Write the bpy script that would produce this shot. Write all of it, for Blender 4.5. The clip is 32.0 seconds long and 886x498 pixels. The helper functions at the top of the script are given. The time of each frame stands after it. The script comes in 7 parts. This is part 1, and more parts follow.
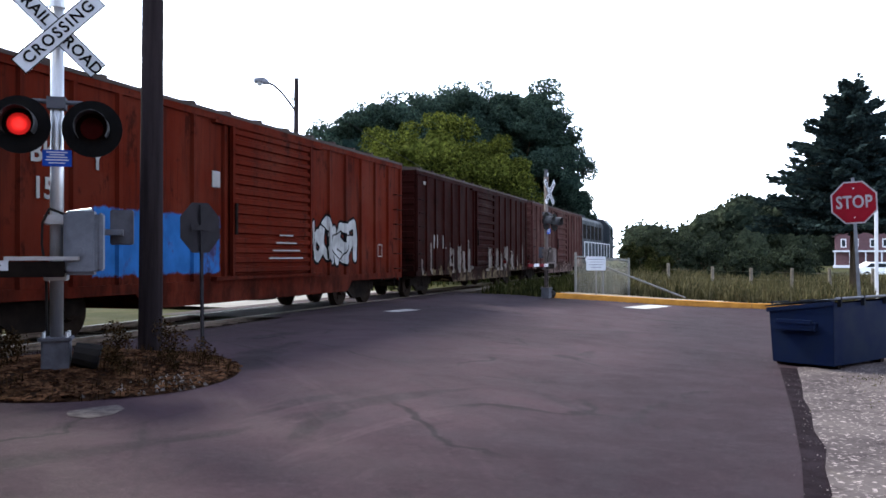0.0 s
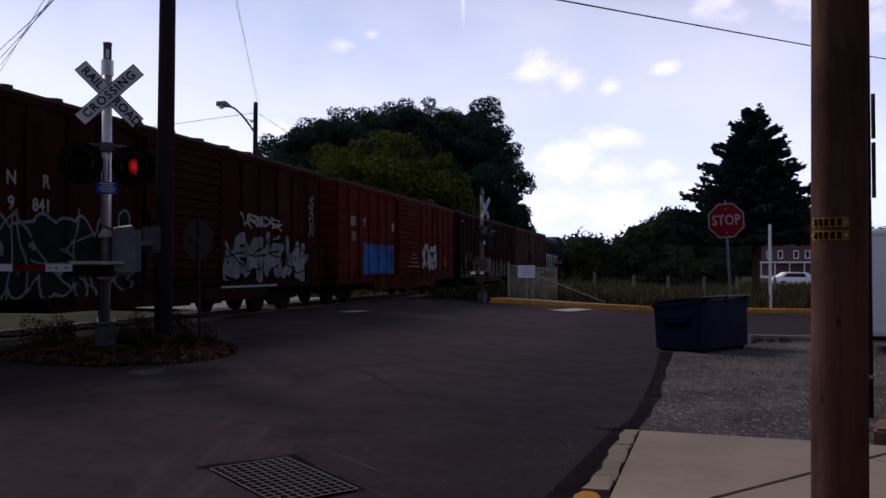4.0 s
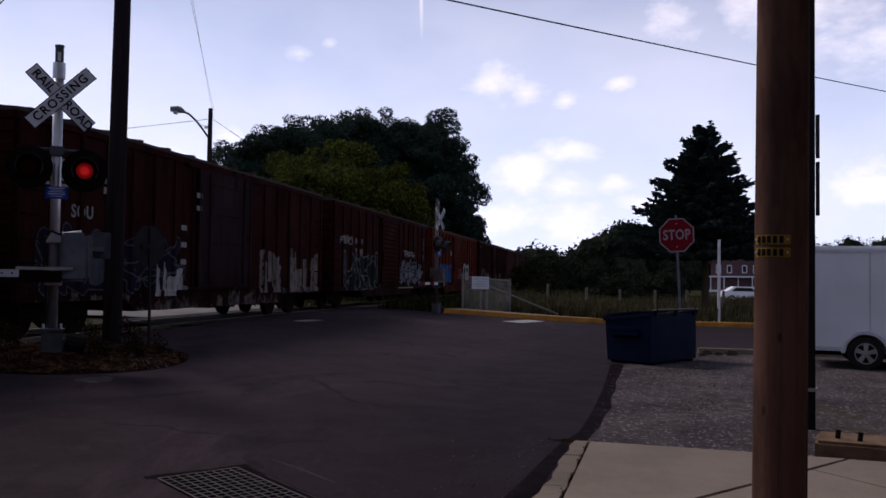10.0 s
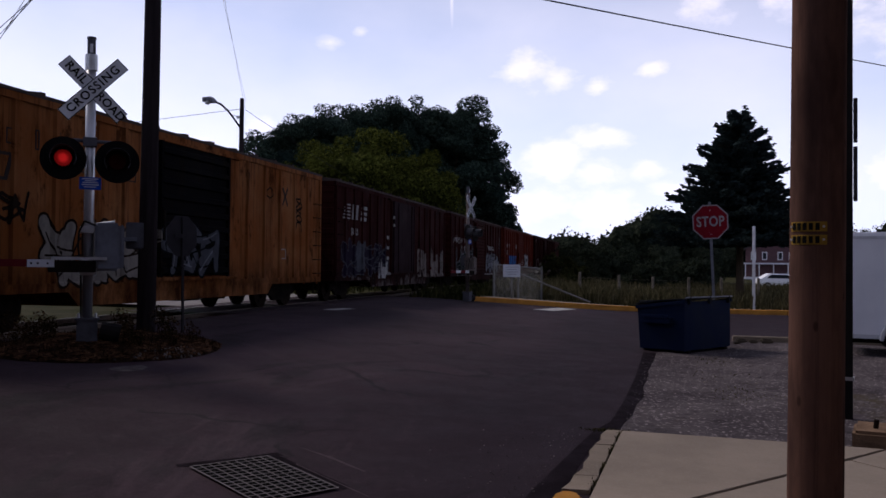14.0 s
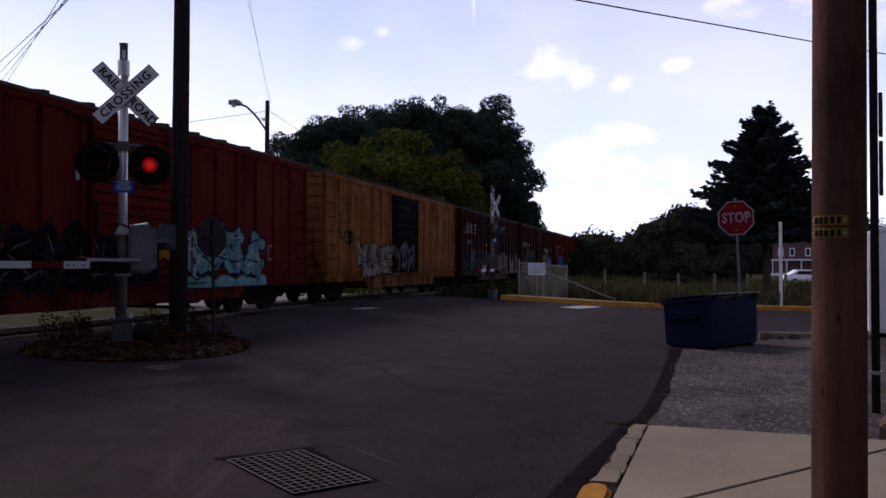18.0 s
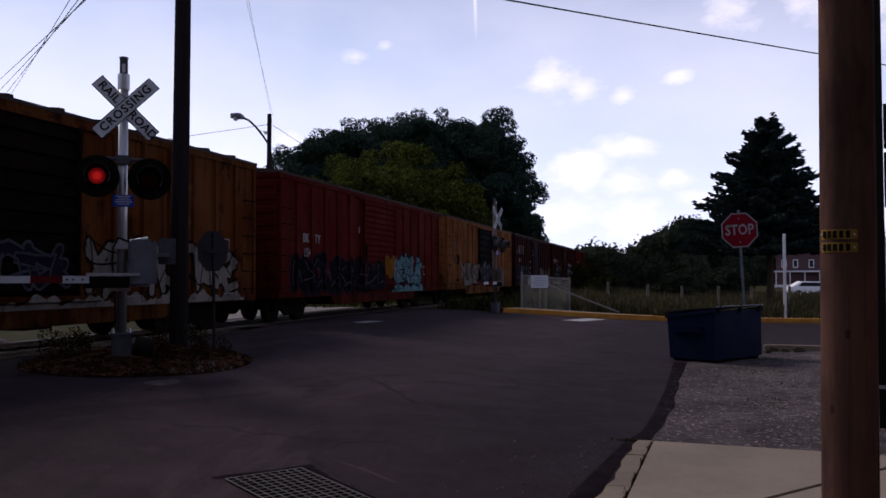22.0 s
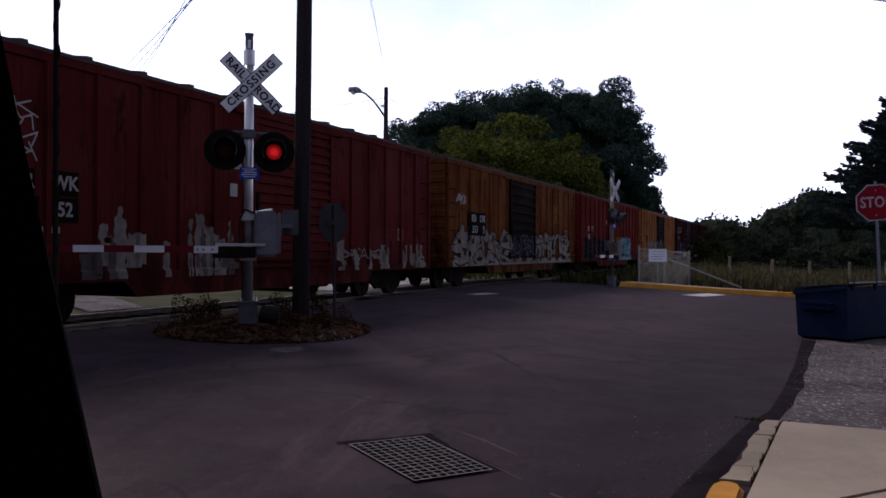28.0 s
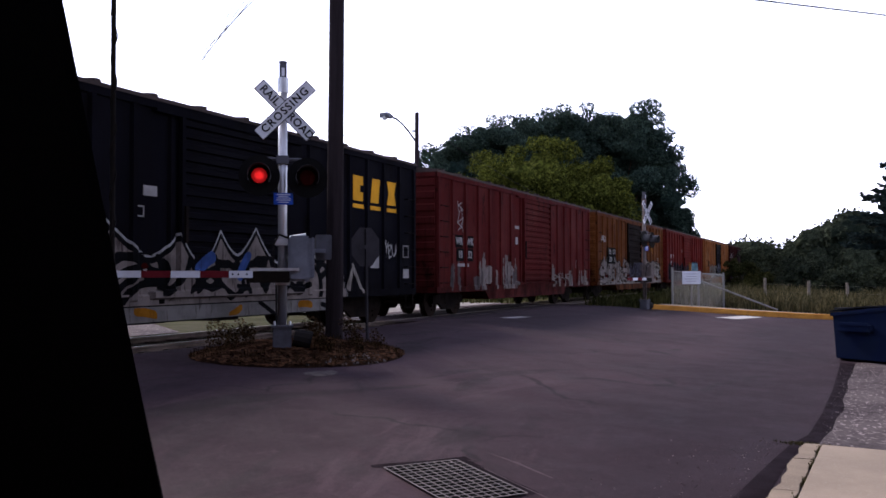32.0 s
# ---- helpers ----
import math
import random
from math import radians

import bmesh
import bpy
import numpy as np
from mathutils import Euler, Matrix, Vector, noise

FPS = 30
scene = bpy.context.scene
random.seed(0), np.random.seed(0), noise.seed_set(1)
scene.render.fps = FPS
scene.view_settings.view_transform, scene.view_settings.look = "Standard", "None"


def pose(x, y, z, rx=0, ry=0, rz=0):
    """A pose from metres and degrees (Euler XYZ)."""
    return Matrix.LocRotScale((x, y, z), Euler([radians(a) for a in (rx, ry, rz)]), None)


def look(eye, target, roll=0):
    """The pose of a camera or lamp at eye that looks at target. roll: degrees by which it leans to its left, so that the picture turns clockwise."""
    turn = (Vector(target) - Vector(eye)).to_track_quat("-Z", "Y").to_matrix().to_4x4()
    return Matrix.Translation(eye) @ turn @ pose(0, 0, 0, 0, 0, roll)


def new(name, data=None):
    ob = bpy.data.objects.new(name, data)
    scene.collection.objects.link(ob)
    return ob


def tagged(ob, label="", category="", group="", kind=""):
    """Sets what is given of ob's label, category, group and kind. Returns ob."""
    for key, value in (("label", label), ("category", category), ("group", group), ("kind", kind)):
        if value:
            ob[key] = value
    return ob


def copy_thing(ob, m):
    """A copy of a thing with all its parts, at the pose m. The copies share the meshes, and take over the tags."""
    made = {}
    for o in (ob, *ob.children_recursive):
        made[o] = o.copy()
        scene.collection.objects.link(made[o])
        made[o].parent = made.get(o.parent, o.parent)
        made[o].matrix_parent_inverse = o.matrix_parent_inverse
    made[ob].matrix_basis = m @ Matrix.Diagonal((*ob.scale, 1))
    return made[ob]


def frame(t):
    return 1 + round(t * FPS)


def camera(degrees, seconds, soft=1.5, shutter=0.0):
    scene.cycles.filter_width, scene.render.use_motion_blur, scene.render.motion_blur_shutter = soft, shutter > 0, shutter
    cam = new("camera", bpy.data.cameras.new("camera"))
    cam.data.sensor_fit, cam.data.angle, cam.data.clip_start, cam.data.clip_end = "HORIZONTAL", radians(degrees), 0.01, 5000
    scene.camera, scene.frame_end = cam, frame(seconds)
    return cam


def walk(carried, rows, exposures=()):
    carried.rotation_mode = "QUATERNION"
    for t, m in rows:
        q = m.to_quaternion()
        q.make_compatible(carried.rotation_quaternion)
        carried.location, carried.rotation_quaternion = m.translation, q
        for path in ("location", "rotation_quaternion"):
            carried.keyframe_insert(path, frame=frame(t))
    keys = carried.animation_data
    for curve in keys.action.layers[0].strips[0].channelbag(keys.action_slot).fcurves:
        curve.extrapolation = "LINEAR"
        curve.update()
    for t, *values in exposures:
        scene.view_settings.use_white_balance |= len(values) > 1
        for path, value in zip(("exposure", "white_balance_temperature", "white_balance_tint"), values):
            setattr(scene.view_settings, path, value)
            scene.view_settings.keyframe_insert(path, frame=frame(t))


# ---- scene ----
cam = camera(53.48, 32.0, soft=1.6)
PATH = [
    (0, pose(-0.885, 3.241, 1.474, 90.55, 0.09, 17.80)),
    (0.5, pose(0.032, 0.164, 1.401, 90.42, 0.32, 15.44)),
    (1, pose(0.060, -0.091, 1.375, 91.44, 0.12, 16.33)),
    (1.5, pose(0.060, -0.091, 1.379, 91.50, 0.15, 16.60)),
    (2, pose(0.050, -0.068, 1.389, 91.42, 0.08, 16.42)),
    (2.5, pose(0.038, 0.007, 1.392, 91.40, 0.10, 16.19)),
    (3, pose(0.033, 0.059, 1.393, 91.40, 0.06, 15.66)),
    (3.5, pose(0.027, 0.035, 1.394, 91.23, 0.05, 14.80)),
    (5.5, pose(0.039, -0.086, 1.376, 91.49, -0.25, 12.97)),
    (6, pose(0.043, -0.100, 1.375, 91.58, -0.42, 12.63)),
    (6.5, pose(0.056, -0.111, 1.378, 91.71, -0.42, 12.38)),
    (7, pose(0.049, -0.126, 1.383, 91.88, -0.44, 12.11)),
    (7.5, pose(0.049, -0.118, 1.386, 92.02, -0.53, 11.88)),
    (8, pose(0.050, -0.114, 1.386, 92.12, -0.57, 11.69)),
    (8.5, pose(0.046, -0.083, 1.395, 92.13, -0.60, 11.51)),
    (9, pose(0.045, -0.054, 1.395, 92.07, -0.63, 11.33)),
    (9.5, pose(0.038, -0.038, 1.397, 91.95, -0.68, 11.05)),
    (10, pose(0.044, -0.044, 1.397, 91.94, -0.72, 11.16)),
    (10.5, pose(0.048, -0.065, 1.395, 91.96, -0.74, 11.45)),
    (11, pose(0.049, -0.055, 1.394, 91.94, -0.78, 11.66)),
    (11.5, pose(0.057, -0.053, 1.394, 91.90, -0.79, 11.92)),
    (12, pose(0.063, -0.060, 1.391, 91.86, -0.82, 12.17)),
    (12.5, pose(0.062, -0.066, 1.395, 91.73, -0.77, 12.39)),
    (13, pose(0.063, -0.049, 1.395, 91.59, -0.69, 12.64)),
    (13.5, pose(0.060, -0.025, 1.401, 91.40, -0.55, 12.91)),
    (14, pose(0.055, 0.003, 1.403, 91.14, -0.50, 13.22)),
    (14.5, pose(0.045, 0.008, 1.403, 90.89, -0.45, 13.53)),
    (15, pose(0.043, 0.022, 1.401, 90.68, -0.40, 13.78)),
    (15.5, pose(0.039, -0.004, 1.398, 90.49, -0.45, 13.87)),
    (17.5, pose(0.060, -0.150, 1.390, 90.90, -0.10, 14.55)),
    (18, pose(0.060, -0.151, 1.387, 91.09, 0.01, 14.80)),
    (18.5, pose(0.060, -0.151, 1.386, 91.30, 0.08, 15.03)),
    (19, pose(0.060, -0.151, 1.386, 91.55, 0.16, 15.23)),
    (19.5, pose(0.060, -0.151, 1.386, 91.79, 0.16, 15.37)),
    (20, pose(0.060, -0.151, 1.386, 91.97, 0.21, 15.49)),
    (20.5, pose(0.060, -0.151, 1.389, 92.03, 0.22, 15.43)),
    (21, pose(0.060, -0.130, 1.392, 92.00, 0.16, 15.27)),
    (21.5, pose(0.060, -0.090, 1.394, 91.91, 0.15, 15.04)),
    (22, pose(0.050, -0.058, 1.405, 91.90, 0.17, 14.98)),
    (22.5, pose(0.054, -0.060, 1.404, 91.96, 0.19, 15.23)),
    (23, pose(0.049, -0.037, 1.408, 91.97, 0.22, 15.66)),
    (23.5, pose(0.047, 0.025, 1.413, 91.90, 0.29, 16.32)),
    (24, pose(0.050, 0.078, 1.417, 91.78, 0.36, 17.09)),
    (24.5, pose(-0.024, 0.159, 1.397, 91.72, 0.32, 17.83)),
    (25, pose(0.000, 0.142, 1.405, 91.51, 0.30, 18.71)),
    (25.5, pose(-0.009, 0.104, 1.406, 91.20, 0.20, 19.46)),
    (27.5, pose(-0.019, -0.040, 1.399, 90.29, -0.21, 21.87)),
    (28, pose(-0.019, -0.042, 1.398, 90.11, -0.26, 22.34)),
    (28.5, pose(-0.019, -0.045, 1.398, 89.89, -0.22, 22.92)),
    (29, pose(-0.019, -0.048, 1.396, 89.66, -0.17, 23.45)),
    (29.5, pose(-0.020, -0.062, 1.395, 89.42, -0.18, 23.99)),
    (30, pose(-0.020, -0.078, 1.395, 89.35, -0.24, 24.51)),
    (30.5, pose(-0.020, -0.085, 1.397, 89.82, -0.24, 24.86)),
    (31, pose(-0.020, -0.090, 1.394, 90.53, -0.06, 24.95)),
    (31.5, pose(-0.020, -0.088, 1.390, 91.12, -0.00, 24.75)),
    (32, pose(-0.020, -0.082, 1.390, 91.67, 0.11, 24.37)),
]
EXPOSURES = [(t, stops, 6500, 1 if t < 0.4 else 9 if t < 0.9 else 18) for t, stops in (
    (0.0, 2.72), (0.5, 1.62), (1.0, 0.37), (3.0, 0.12), (8.0, 0.07), (12.0, 0.02), (13.0, 0.07), (14.5, 0.2), (15.5, 0.28), (18.0, 0.26),
    (20.0, 0.2), (24.0, 0.07), (25.5, 0.12), (28.0, 0.72), (29.0, 0.84), (30.0, 1.5), (30.4, 2.0), (31.0, 2.75), (31.6, 2.55), (32.0, 1.75))]
walk(cam, PATH, EXPOSURES)

# ---- sky and sun ----
SUN_AZ, SUN_EL = 62.0, 40.0          # degrees to the left of +y, and above the horizon
world = bpy.data.worlds.new("sky")
scene.world = world
world.use_nodes = True
wn, wl = world.node_tree.nodes, world.node_tree.links
wn.clear()


def wnode(kind, operation="", data_type=""):
    n = wn.new(kind)
    if operation:
        n.operation = operation
    if data_type:
        n.data_type = data_type
    return n


sky = wnode("ShaderNodeTexSky")
sky.sky_type, sky.sun_disc = "NISHITA", False
sky.sun_elevation, sky.sun_rotation = radians(SUN_EL), radians(-SUN_AZ)
sky.air_density, sky.dust_density, sky.ozone_density = 0.6, 0.6, 3.0
geo = wnode("ShaderNodeTexCoord")
cloud_noise = wnode("ShaderNodeTexNoise")
cloud_noise.inputs["Scale"].default_value = 16.0
cloud_noise.inputs["Detail"].default_value = 6.0
cloud_noise.inputs["Roughness"].default_value = 0.6
stretch = wnode("ShaderNodeMapping")
stretch.inputs["Scale"].default_value = (1.0, 1.0, 1.9)
wl.new(geo.outputs["Generated"], stretch.inputs["Vector"])
wl.new(stretch.outputs["Vector"], cloud_noise.inputs["Vector"])

# clouds: degrees left of +y, degrees up, half width in degrees, opacity
CLOUDS = [(20.7, 14.2, 0.9, 0.7), (18.7, 14.9, 0.6, 0.7), (8.2, 12.3, 2.3, 0.95), (6.0, 12.0, 1.6, 0.9),
          (3.3, 11.5, 1.1, 0.9), (-0.1, 12.5, 1.0, 0.9), (3.0, 8.3, 1.6, 0.9), (6.0, 6.8, 2.3, 0.95),
          (3.4, 6.2, 1.8, 0.9), (0.0, 6.3, 1.3, 0.85), (7.0, 4.0, 2.6, 0.9), (3.0, 3.4, 2.6, 0.85),
          (-1.5, 4.9, 1.4, 0.8), (-3.6, 16.3, 2.6, 0.9), (-7.5, 16.6, 3.0, 0.95), (-12.0, 16.2, 4.2, 1.0),
          (-16.5, 14.0, 3.0, 0.95), (-15.0, 5.6, 3.4, 0.95), (-11.0, 5.0, 2.4, 0.9), (25.0, 8.8, 1.5, 0.8),
          (29.0, 7.0, 2.2, 0.8)]
total = None
for az, el, size, opacity in CLOUDS:
    a, e = radians(az), radians(el)
    d = Vector((-math.sin(a) * math.cos(e), math.cos(a) * math.cos(e), math.sin(e) * 1.9)).normalized()
    unit = wnode("ShaderNodeVectorMath", operation="NORMALIZE")
    wl.new(stretch.outputs["Vector"], unit.inputs[0])
    far = wnode("ShaderNodeVectorMath", operation="DISTANCE")
    far.inputs[1].default_value = d
    wl.new(unit.outputs["Vector"], far.inputs[0])
    ragged = wnode("ShaderNodeMath", operation="MULTIPLY_ADD")
    wl.new(cloud_noise.outputs["Fac"], ragged.inputs[0])
    ragged.inputs[1].default_value = radians(size) * 3.2
    wl.new(far.outputs["Value"], ragged.inputs[2])
    edge = wnode("ShaderNodeMapRange")
    edge.interpolation_type = "SMOOTHSTEP"
    edge.inputs["From Min"].default_value = radians(size) * 3.1
    edge.inputs["From Max"].default_value = radians(size) * 1.15
    edge.inputs["To Min"].default_value = 0.0
    edge.inputs["To Max"].default_value = opacity * 0.55
    wl.new(ragged.outputs["Value"], edge.inputs["Value"])
    if total is None:
        total = edge.outputs["Result"]
    else:
        most = wnode("ShaderNodeMath", operation="MAXIMUM")
        wl.new(total, most.inputs[0])
        wl.new(edge.outputs["Result"], most.inputs[1])
        total = most.outputs["Value"]
# a faint vapour trail: part of a great circle
trail_a, trail_b = (12.95, 22.5), (12.75, 15.0)


def toward(az, el):
    a, e = radians(az), radians(el)
    return Vector((-math.sin(a) * math.cos(e), math.cos(a) * math.cos(e), math.sin(e)))


off = wnode("ShaderNodeVectorMath", operation="DOT_PRODUCT")
off.inputs[1].default_value = toward(*trail_a).cross(toward(*trail_b)).normalized()
wl.new(geo.outputs["Generated"], off.inputs[0])
wide = wnode("ShaderNodeMath", operation="ABSOLUTE")
wl.new(off.outputs["Value"], wide.inputs[0])
trail = wnode("ShaderNodeMapRange")
trail.interpolation_type = "SMOOTHSTEP"
for key, value in (("From Min", 0.0042), ("From Max", 0.0), ("To Max", 0.42)):
    trail.inputs[key].default_value = value
wl.new(wide.outputs[0], trail.inputs["Value"])
height = wnode("ShaderNodeSeparateXYZ")
wl.new(geo.outputs["Generated"], height.inputs[0])
above = wnode("ShaderNodeMapRange")
above.interpolation_type = "SMOOTHSTEP"
above.inputs["From Min"].default_value = 0.24
above.inputs["From Max"].default_value = 0.31
wl.new(height.outputs["Z"], above.inputs["Value"])
front = wnode("ShaderNodeMath", operation="GREATER_THAN")
front.inputs[1].default_value = 0.3
wl.new(height.outputs["Y"], front.inputs[0])
both_ends = wnode("ShaderNodeMath", operation="MULTIPLY")
wl.new(above.outputs["Result"], both_ends.inputs[0])
wl.new(front.outputs[0], both_ends.inputs[1])
vapour = wnode("ShaderNodeMath", operation="MULTIPLY")
wl.new(trail.outputs["Result"], vapour.inputs[0])
wl.new(both_ends.outputs[0], vapour.inputs[1])
with_trail = wnode("ShaderNodeMath", operation="MAXIMUM")
wl.new(total, with_trail.inputs[0])
wl.new(vapour.outputs[0], with_trail.inputs[1])
total = with_trail.outputs[0]
veil = wnode("ShaderNodeMapRange")
veil.inputs["From Min"].default_value = 0.35
veil.inputs["From Max"].default_value = 0.9
veil.inputs["To Max"].default_value = 0.35
veil_noise = wnode("ShaderNodeTexNoise")
veil_noise.inputs["Scale"].default_value = 3.0
veil_noise.inputs["Detail"].default_value = 5.0
wl.new(stretch.outputs["Vector"], veil_noise.inputs["Vector"])
wl.new(veil_noise.outputs["Fac"], veil.inputs["Value"])
either = wnode("ShaderNodeMath", operation="MAXIMUM")
wl.new(total, either.inputs[0])
wl.new(veil.outputs["Result"], either.inputs[1])
mixed = wnode("ShaderNodeMix", data_type="RGBA")
wl.new(either.outputs["Value"], mixed.inputs["Factor"])
split = wnode("ShaderNodeSeparateXYZ")
wl.new(geo.outputs["Generated"], split.inputs[0])
haze = wnode("ShaderNodeMapRange")
haze.interpolation_type = "SMOOTHSTEP"
haze.inputs["From Min"].default_value = 0.5
haze.inputs["From Max"].default_value = 0.0
haze.inputs["To Max"].default_value = 0.85
wl.new(split.outputs["Z"], haze.inputs["Value"])
hazy = wnode("ShaderNodeMix", data_type="RGBA")
wl.new(haze.outputs["Result"], hazy.inputs["Factor"])
wl.new(sky.outputs["Color"], hazy.inputs["A"])
hazy.inputs["B"].default_value = (8.6, 9.5, 12.2, 1)
wl.new(hazy.outputs["Result"], mixed.inputs["A"])
mixed.inputs["B"].default_value = (14.5, 13.4, 13.8, 1)
back = wnode("ShaderNodeBackground")
back.inputs["Strength"].default_value = 0.1
wl.new(mixed.outputs["Result"], back.inputs["Color"])
wl.new(back.outputs["Background"], wnode("ShaderNodeOutputWorld").inputs["Surface"])

sun = new("sun", bpy.data.lights.new("sun", "SUN"))
sun.data.energy, sun.data.angle, sun.data.color = 2.0, radians(15), (1.0, 0.94, 0.86)
_a, _e = radians(SUN_AZ), radians(SUN_EL)
sun.matrix_world = look((-math.sin(_a) * math.cos(_e) * 50, math.cos(_a) * math.cos(_e) * 50, math.sin(_e) * 50), (0, 0, 0))


# ---- mesh and material helpers ----
class Build:
    """Collects verts and faces of one mesh."""

    def __init__(self):
        self.v, self.f = [], []

    def add(self, verts, faces):
        n = len(self.v)
        self.v += [tuple(p) for p in verts]
        self.f += [tuple(i + n for i in face) for face in faces]
        return self

    def box(self, x0, x1, y0, y1, z0, z1):
        v = [(x, y, z) for x in (x0, x1) for y in (y0, y1) for z in (z0, z1)]
        return self.add(v, [(0, 1, 3, 2), (4, 6, 7, 5), (0, 4, 5, 1), (2, 3, 7, 6), (0, 2, 6, 4), (1, 5, 7, 3)])

    def tube(self, p, q, r0, r1=None, n=10, caps=True):
        p, q = Vector(p), Vector(q)
        r1 = r0 if r1 is None else r1
        w = (q - p).normalized()
        u = w.orthogonal().normalized()
        s = w.cross(u)
        ring = [(u * math.cos(2 * math.pi * i / n) + s * math.sin(2 * math.pi * i / n)) for i in range(n)]
        v = [p + c * r0 for c in ring] + [q + c * r1 for c in ring]
        f = [(i, (i + 1) % n, n + (i + 1) % n, n + i) for i in range(n)]
        if caps:
            f += [tuple(range(n - 1, -1, -1)), tuple(range(n, 2 * n))]
        return self.add(v, f)

    def path(self, points, r, n=6):
        for a, b in zip(points, points[1:]):
            self.tube(a, b, r, r, n)
        return self

    def prism(self, outline, axis, lo, hi):
        """An outline of 2D points pushed along an axis from lo to hi; the 2D axes are the two others, in order."""
        n = len(outline)

        def put(a, b, c):
            return {"x": (c, a, b), "y": (a, c, b), "z": (a, b, c)}[axis]
        v = [put(a, b, lo) for a, b in outline] + [put(a, b, hi) for a, b in outline]
        f = [(i, (i + 1) % n, n + (i + 1) % n, n + i) for i in range(n)]
        f += [tuple(range(n - 1, -1, -1)), tuple(range(n, 2 * n))]
        return self.add(v, f)

    def mesh(self, name, bevel=0.0, smooth=False):
        me = bpy.data.meshes.new(name)
        me.from_pydata(self.v, [], self.f)
        bm = bmesh.new()
        bm.from_mesh(me)
        bmesh.ops.recalc_face_normals(bm, faces=bm.faces)
        if bevel:
            bmesh.ops.bevel(bm, geom=[e for e in bm.edges if e.is_manifold and e.calc_face_angle(0) > 0.5],
                            offset=bevel, segments=2, affect="EDGES", clamp_overlap=True)
        bm.to_mesh(me)
        bm.free()
        if smooth:
            me.shade_smooth()
        return me


def part(name, data, material, parent=None, label="", bevel=0.0, smooth=False, at=None):
    """Links a Build (or a finished mesh) as one object, under a thing or part."""
    me = data.mesh(name, bevel, smooth) if isinstance(data, Build) else data
    if material and not me.materials:
        me.materials.append(material)
    ob = new(name, me)
    if parent:
        ob.parent = parent
    if at:
        ob.matrix_basis = at
    if label:
        ob["label"] = label
    return ob


def thing(name, label, category, at=None, group="", kind=""):
    ob = new(name)
    ob.empty_display_size = 0.2
    if at:
        ob.matrix_basis = at
    return tagged(ob, label, category, group, kind)


def text_mesh(body, size, depth=0.004, spacing=1.0, align="CENTER"):
    cu = bpy.data.curves.new("lettering", "FONT")
    cu.body, cu.size, cu.extrude, cu.align_x, cu.align_y = body, size, depth, align, "CENTER"
    cu.space_character, cu.resolution_u, cu.offset = spacing, 3, size * 0.022
    ob = bpy.data.objects.new("lettering", cu)
    scene.collection.objects.link(ob)
    me = bpy.data.meshes.new_from_object(ob.evaluated_get(bpy.context.evaluated_depsgraph_get()))
    bpy.data.objects.remove(ob)
    return me


class Nodes:
    """Short hand for one material's node tree."""

    def __init__(self, name):
        self.m = bpy.data.materials.new(name)
        self.m.use_nodes = True
        self.t = self.m.node_tree
        self.b = self.t.nodes["Principled BSDF"]
        self.c = self.make("ShaderNodeTexCoord").outputs["Object"]

    def make(self, kind, operation="", data_type="", feature="", interpolation_type=""):
        n = self.t.nodes.new(kind)
        if operation:
            n.operation = operation
        if data_type:
            n.data_type = data_type
        if feature:
            n.feature = feature
        if interpolation_type:
            n.interpolation_type = interpolation_type
        return n

    def put(self, socket, value):
        if isinstance(value, bpy.types.NodeSocket):
            self.t.links.new(value, socket)
        else:
            socket.default_value = value

    def math(self, op, a, b=0.0, c=0.0):
        n = self.make("ShaderNodeMath", operation=op)
        for s, v in zip(n.inputs, (a, b, c)):
            self.put(s, v)
        return n.outputs[0]

    def scaled(self, scale, shift=(0, 0, 0)):
        n = self.make("ShaderNodeMapping")
        n.inputs["Scale"].default_value, n.inputs["Location"].default_value = scale, shift
        self.t.links.new(self.c, n.inputs["Vector"])
        return n.outputs[0]

    def noise(self, scale, detail=5.0, rough=0.6, vec=None, distort=0.0):
        n = self.make("ShaderNodeTexNoise")
        n.inputs["Scale"].default_value, n.inputs["Detail"].default_value = scale, detail
        n.inputs["Roughness"].default_value, n.inputs["Distortion"].default_value = rough, distort
        self.t.links.new(vec or self.c, n.inputs["Vector"])
        return n.outputs["Fac"]

    def ramp(self, value, lo, hi, to0=0.0, to1=1.0):
        n = self.make("ShaderNodeMapRange", interpolation_type="SMOOTHSTEP")
        for k, v in (("Value", value), ("From Min", lo), ("From Max", hi), ("To Min", to0), ("To Max", to1)):
            self.put(n.inputs[k], v)
        return n.outputs[0]

    def mix(self, fac, a, b):
        n = self.make("ShaderNodeMix", data_type="RGBA")
        self.put(n.inputs["Factor"], fac)
        for k, v in (("A", a), ("B", b)):
            self.put(n.inputs[k], (*v, 1) if isinstance(v, tuple) else v)
        return n.outputs["Result"]

    def done(self, color, rough=0.7, metal=0.0, bump=None, strength=0.3, distance=0.02, spec=0.01):
        self.put(self.b.inputs["Base Color"], (*color, 1) if isinstance(color, tuple) else color)
        self.put(self.b.inputs["Roughness"], rough)
        self.b.inputs["Specular IOR Level"].default_value = spec
        self.put(self.b.inputs["Metallic"], metal)
        if bump is not None:
            n = self.make("ShaderNodeBump")
            n.inputs["Strength"].default_value, n.inputs["Distance"].default_value = strength, distance
            self.t.links.new(bump, n.inputs["Height"])
            self.t.links.new(n.outputs[0], self.b.inputs["Normal"])
        return self.m


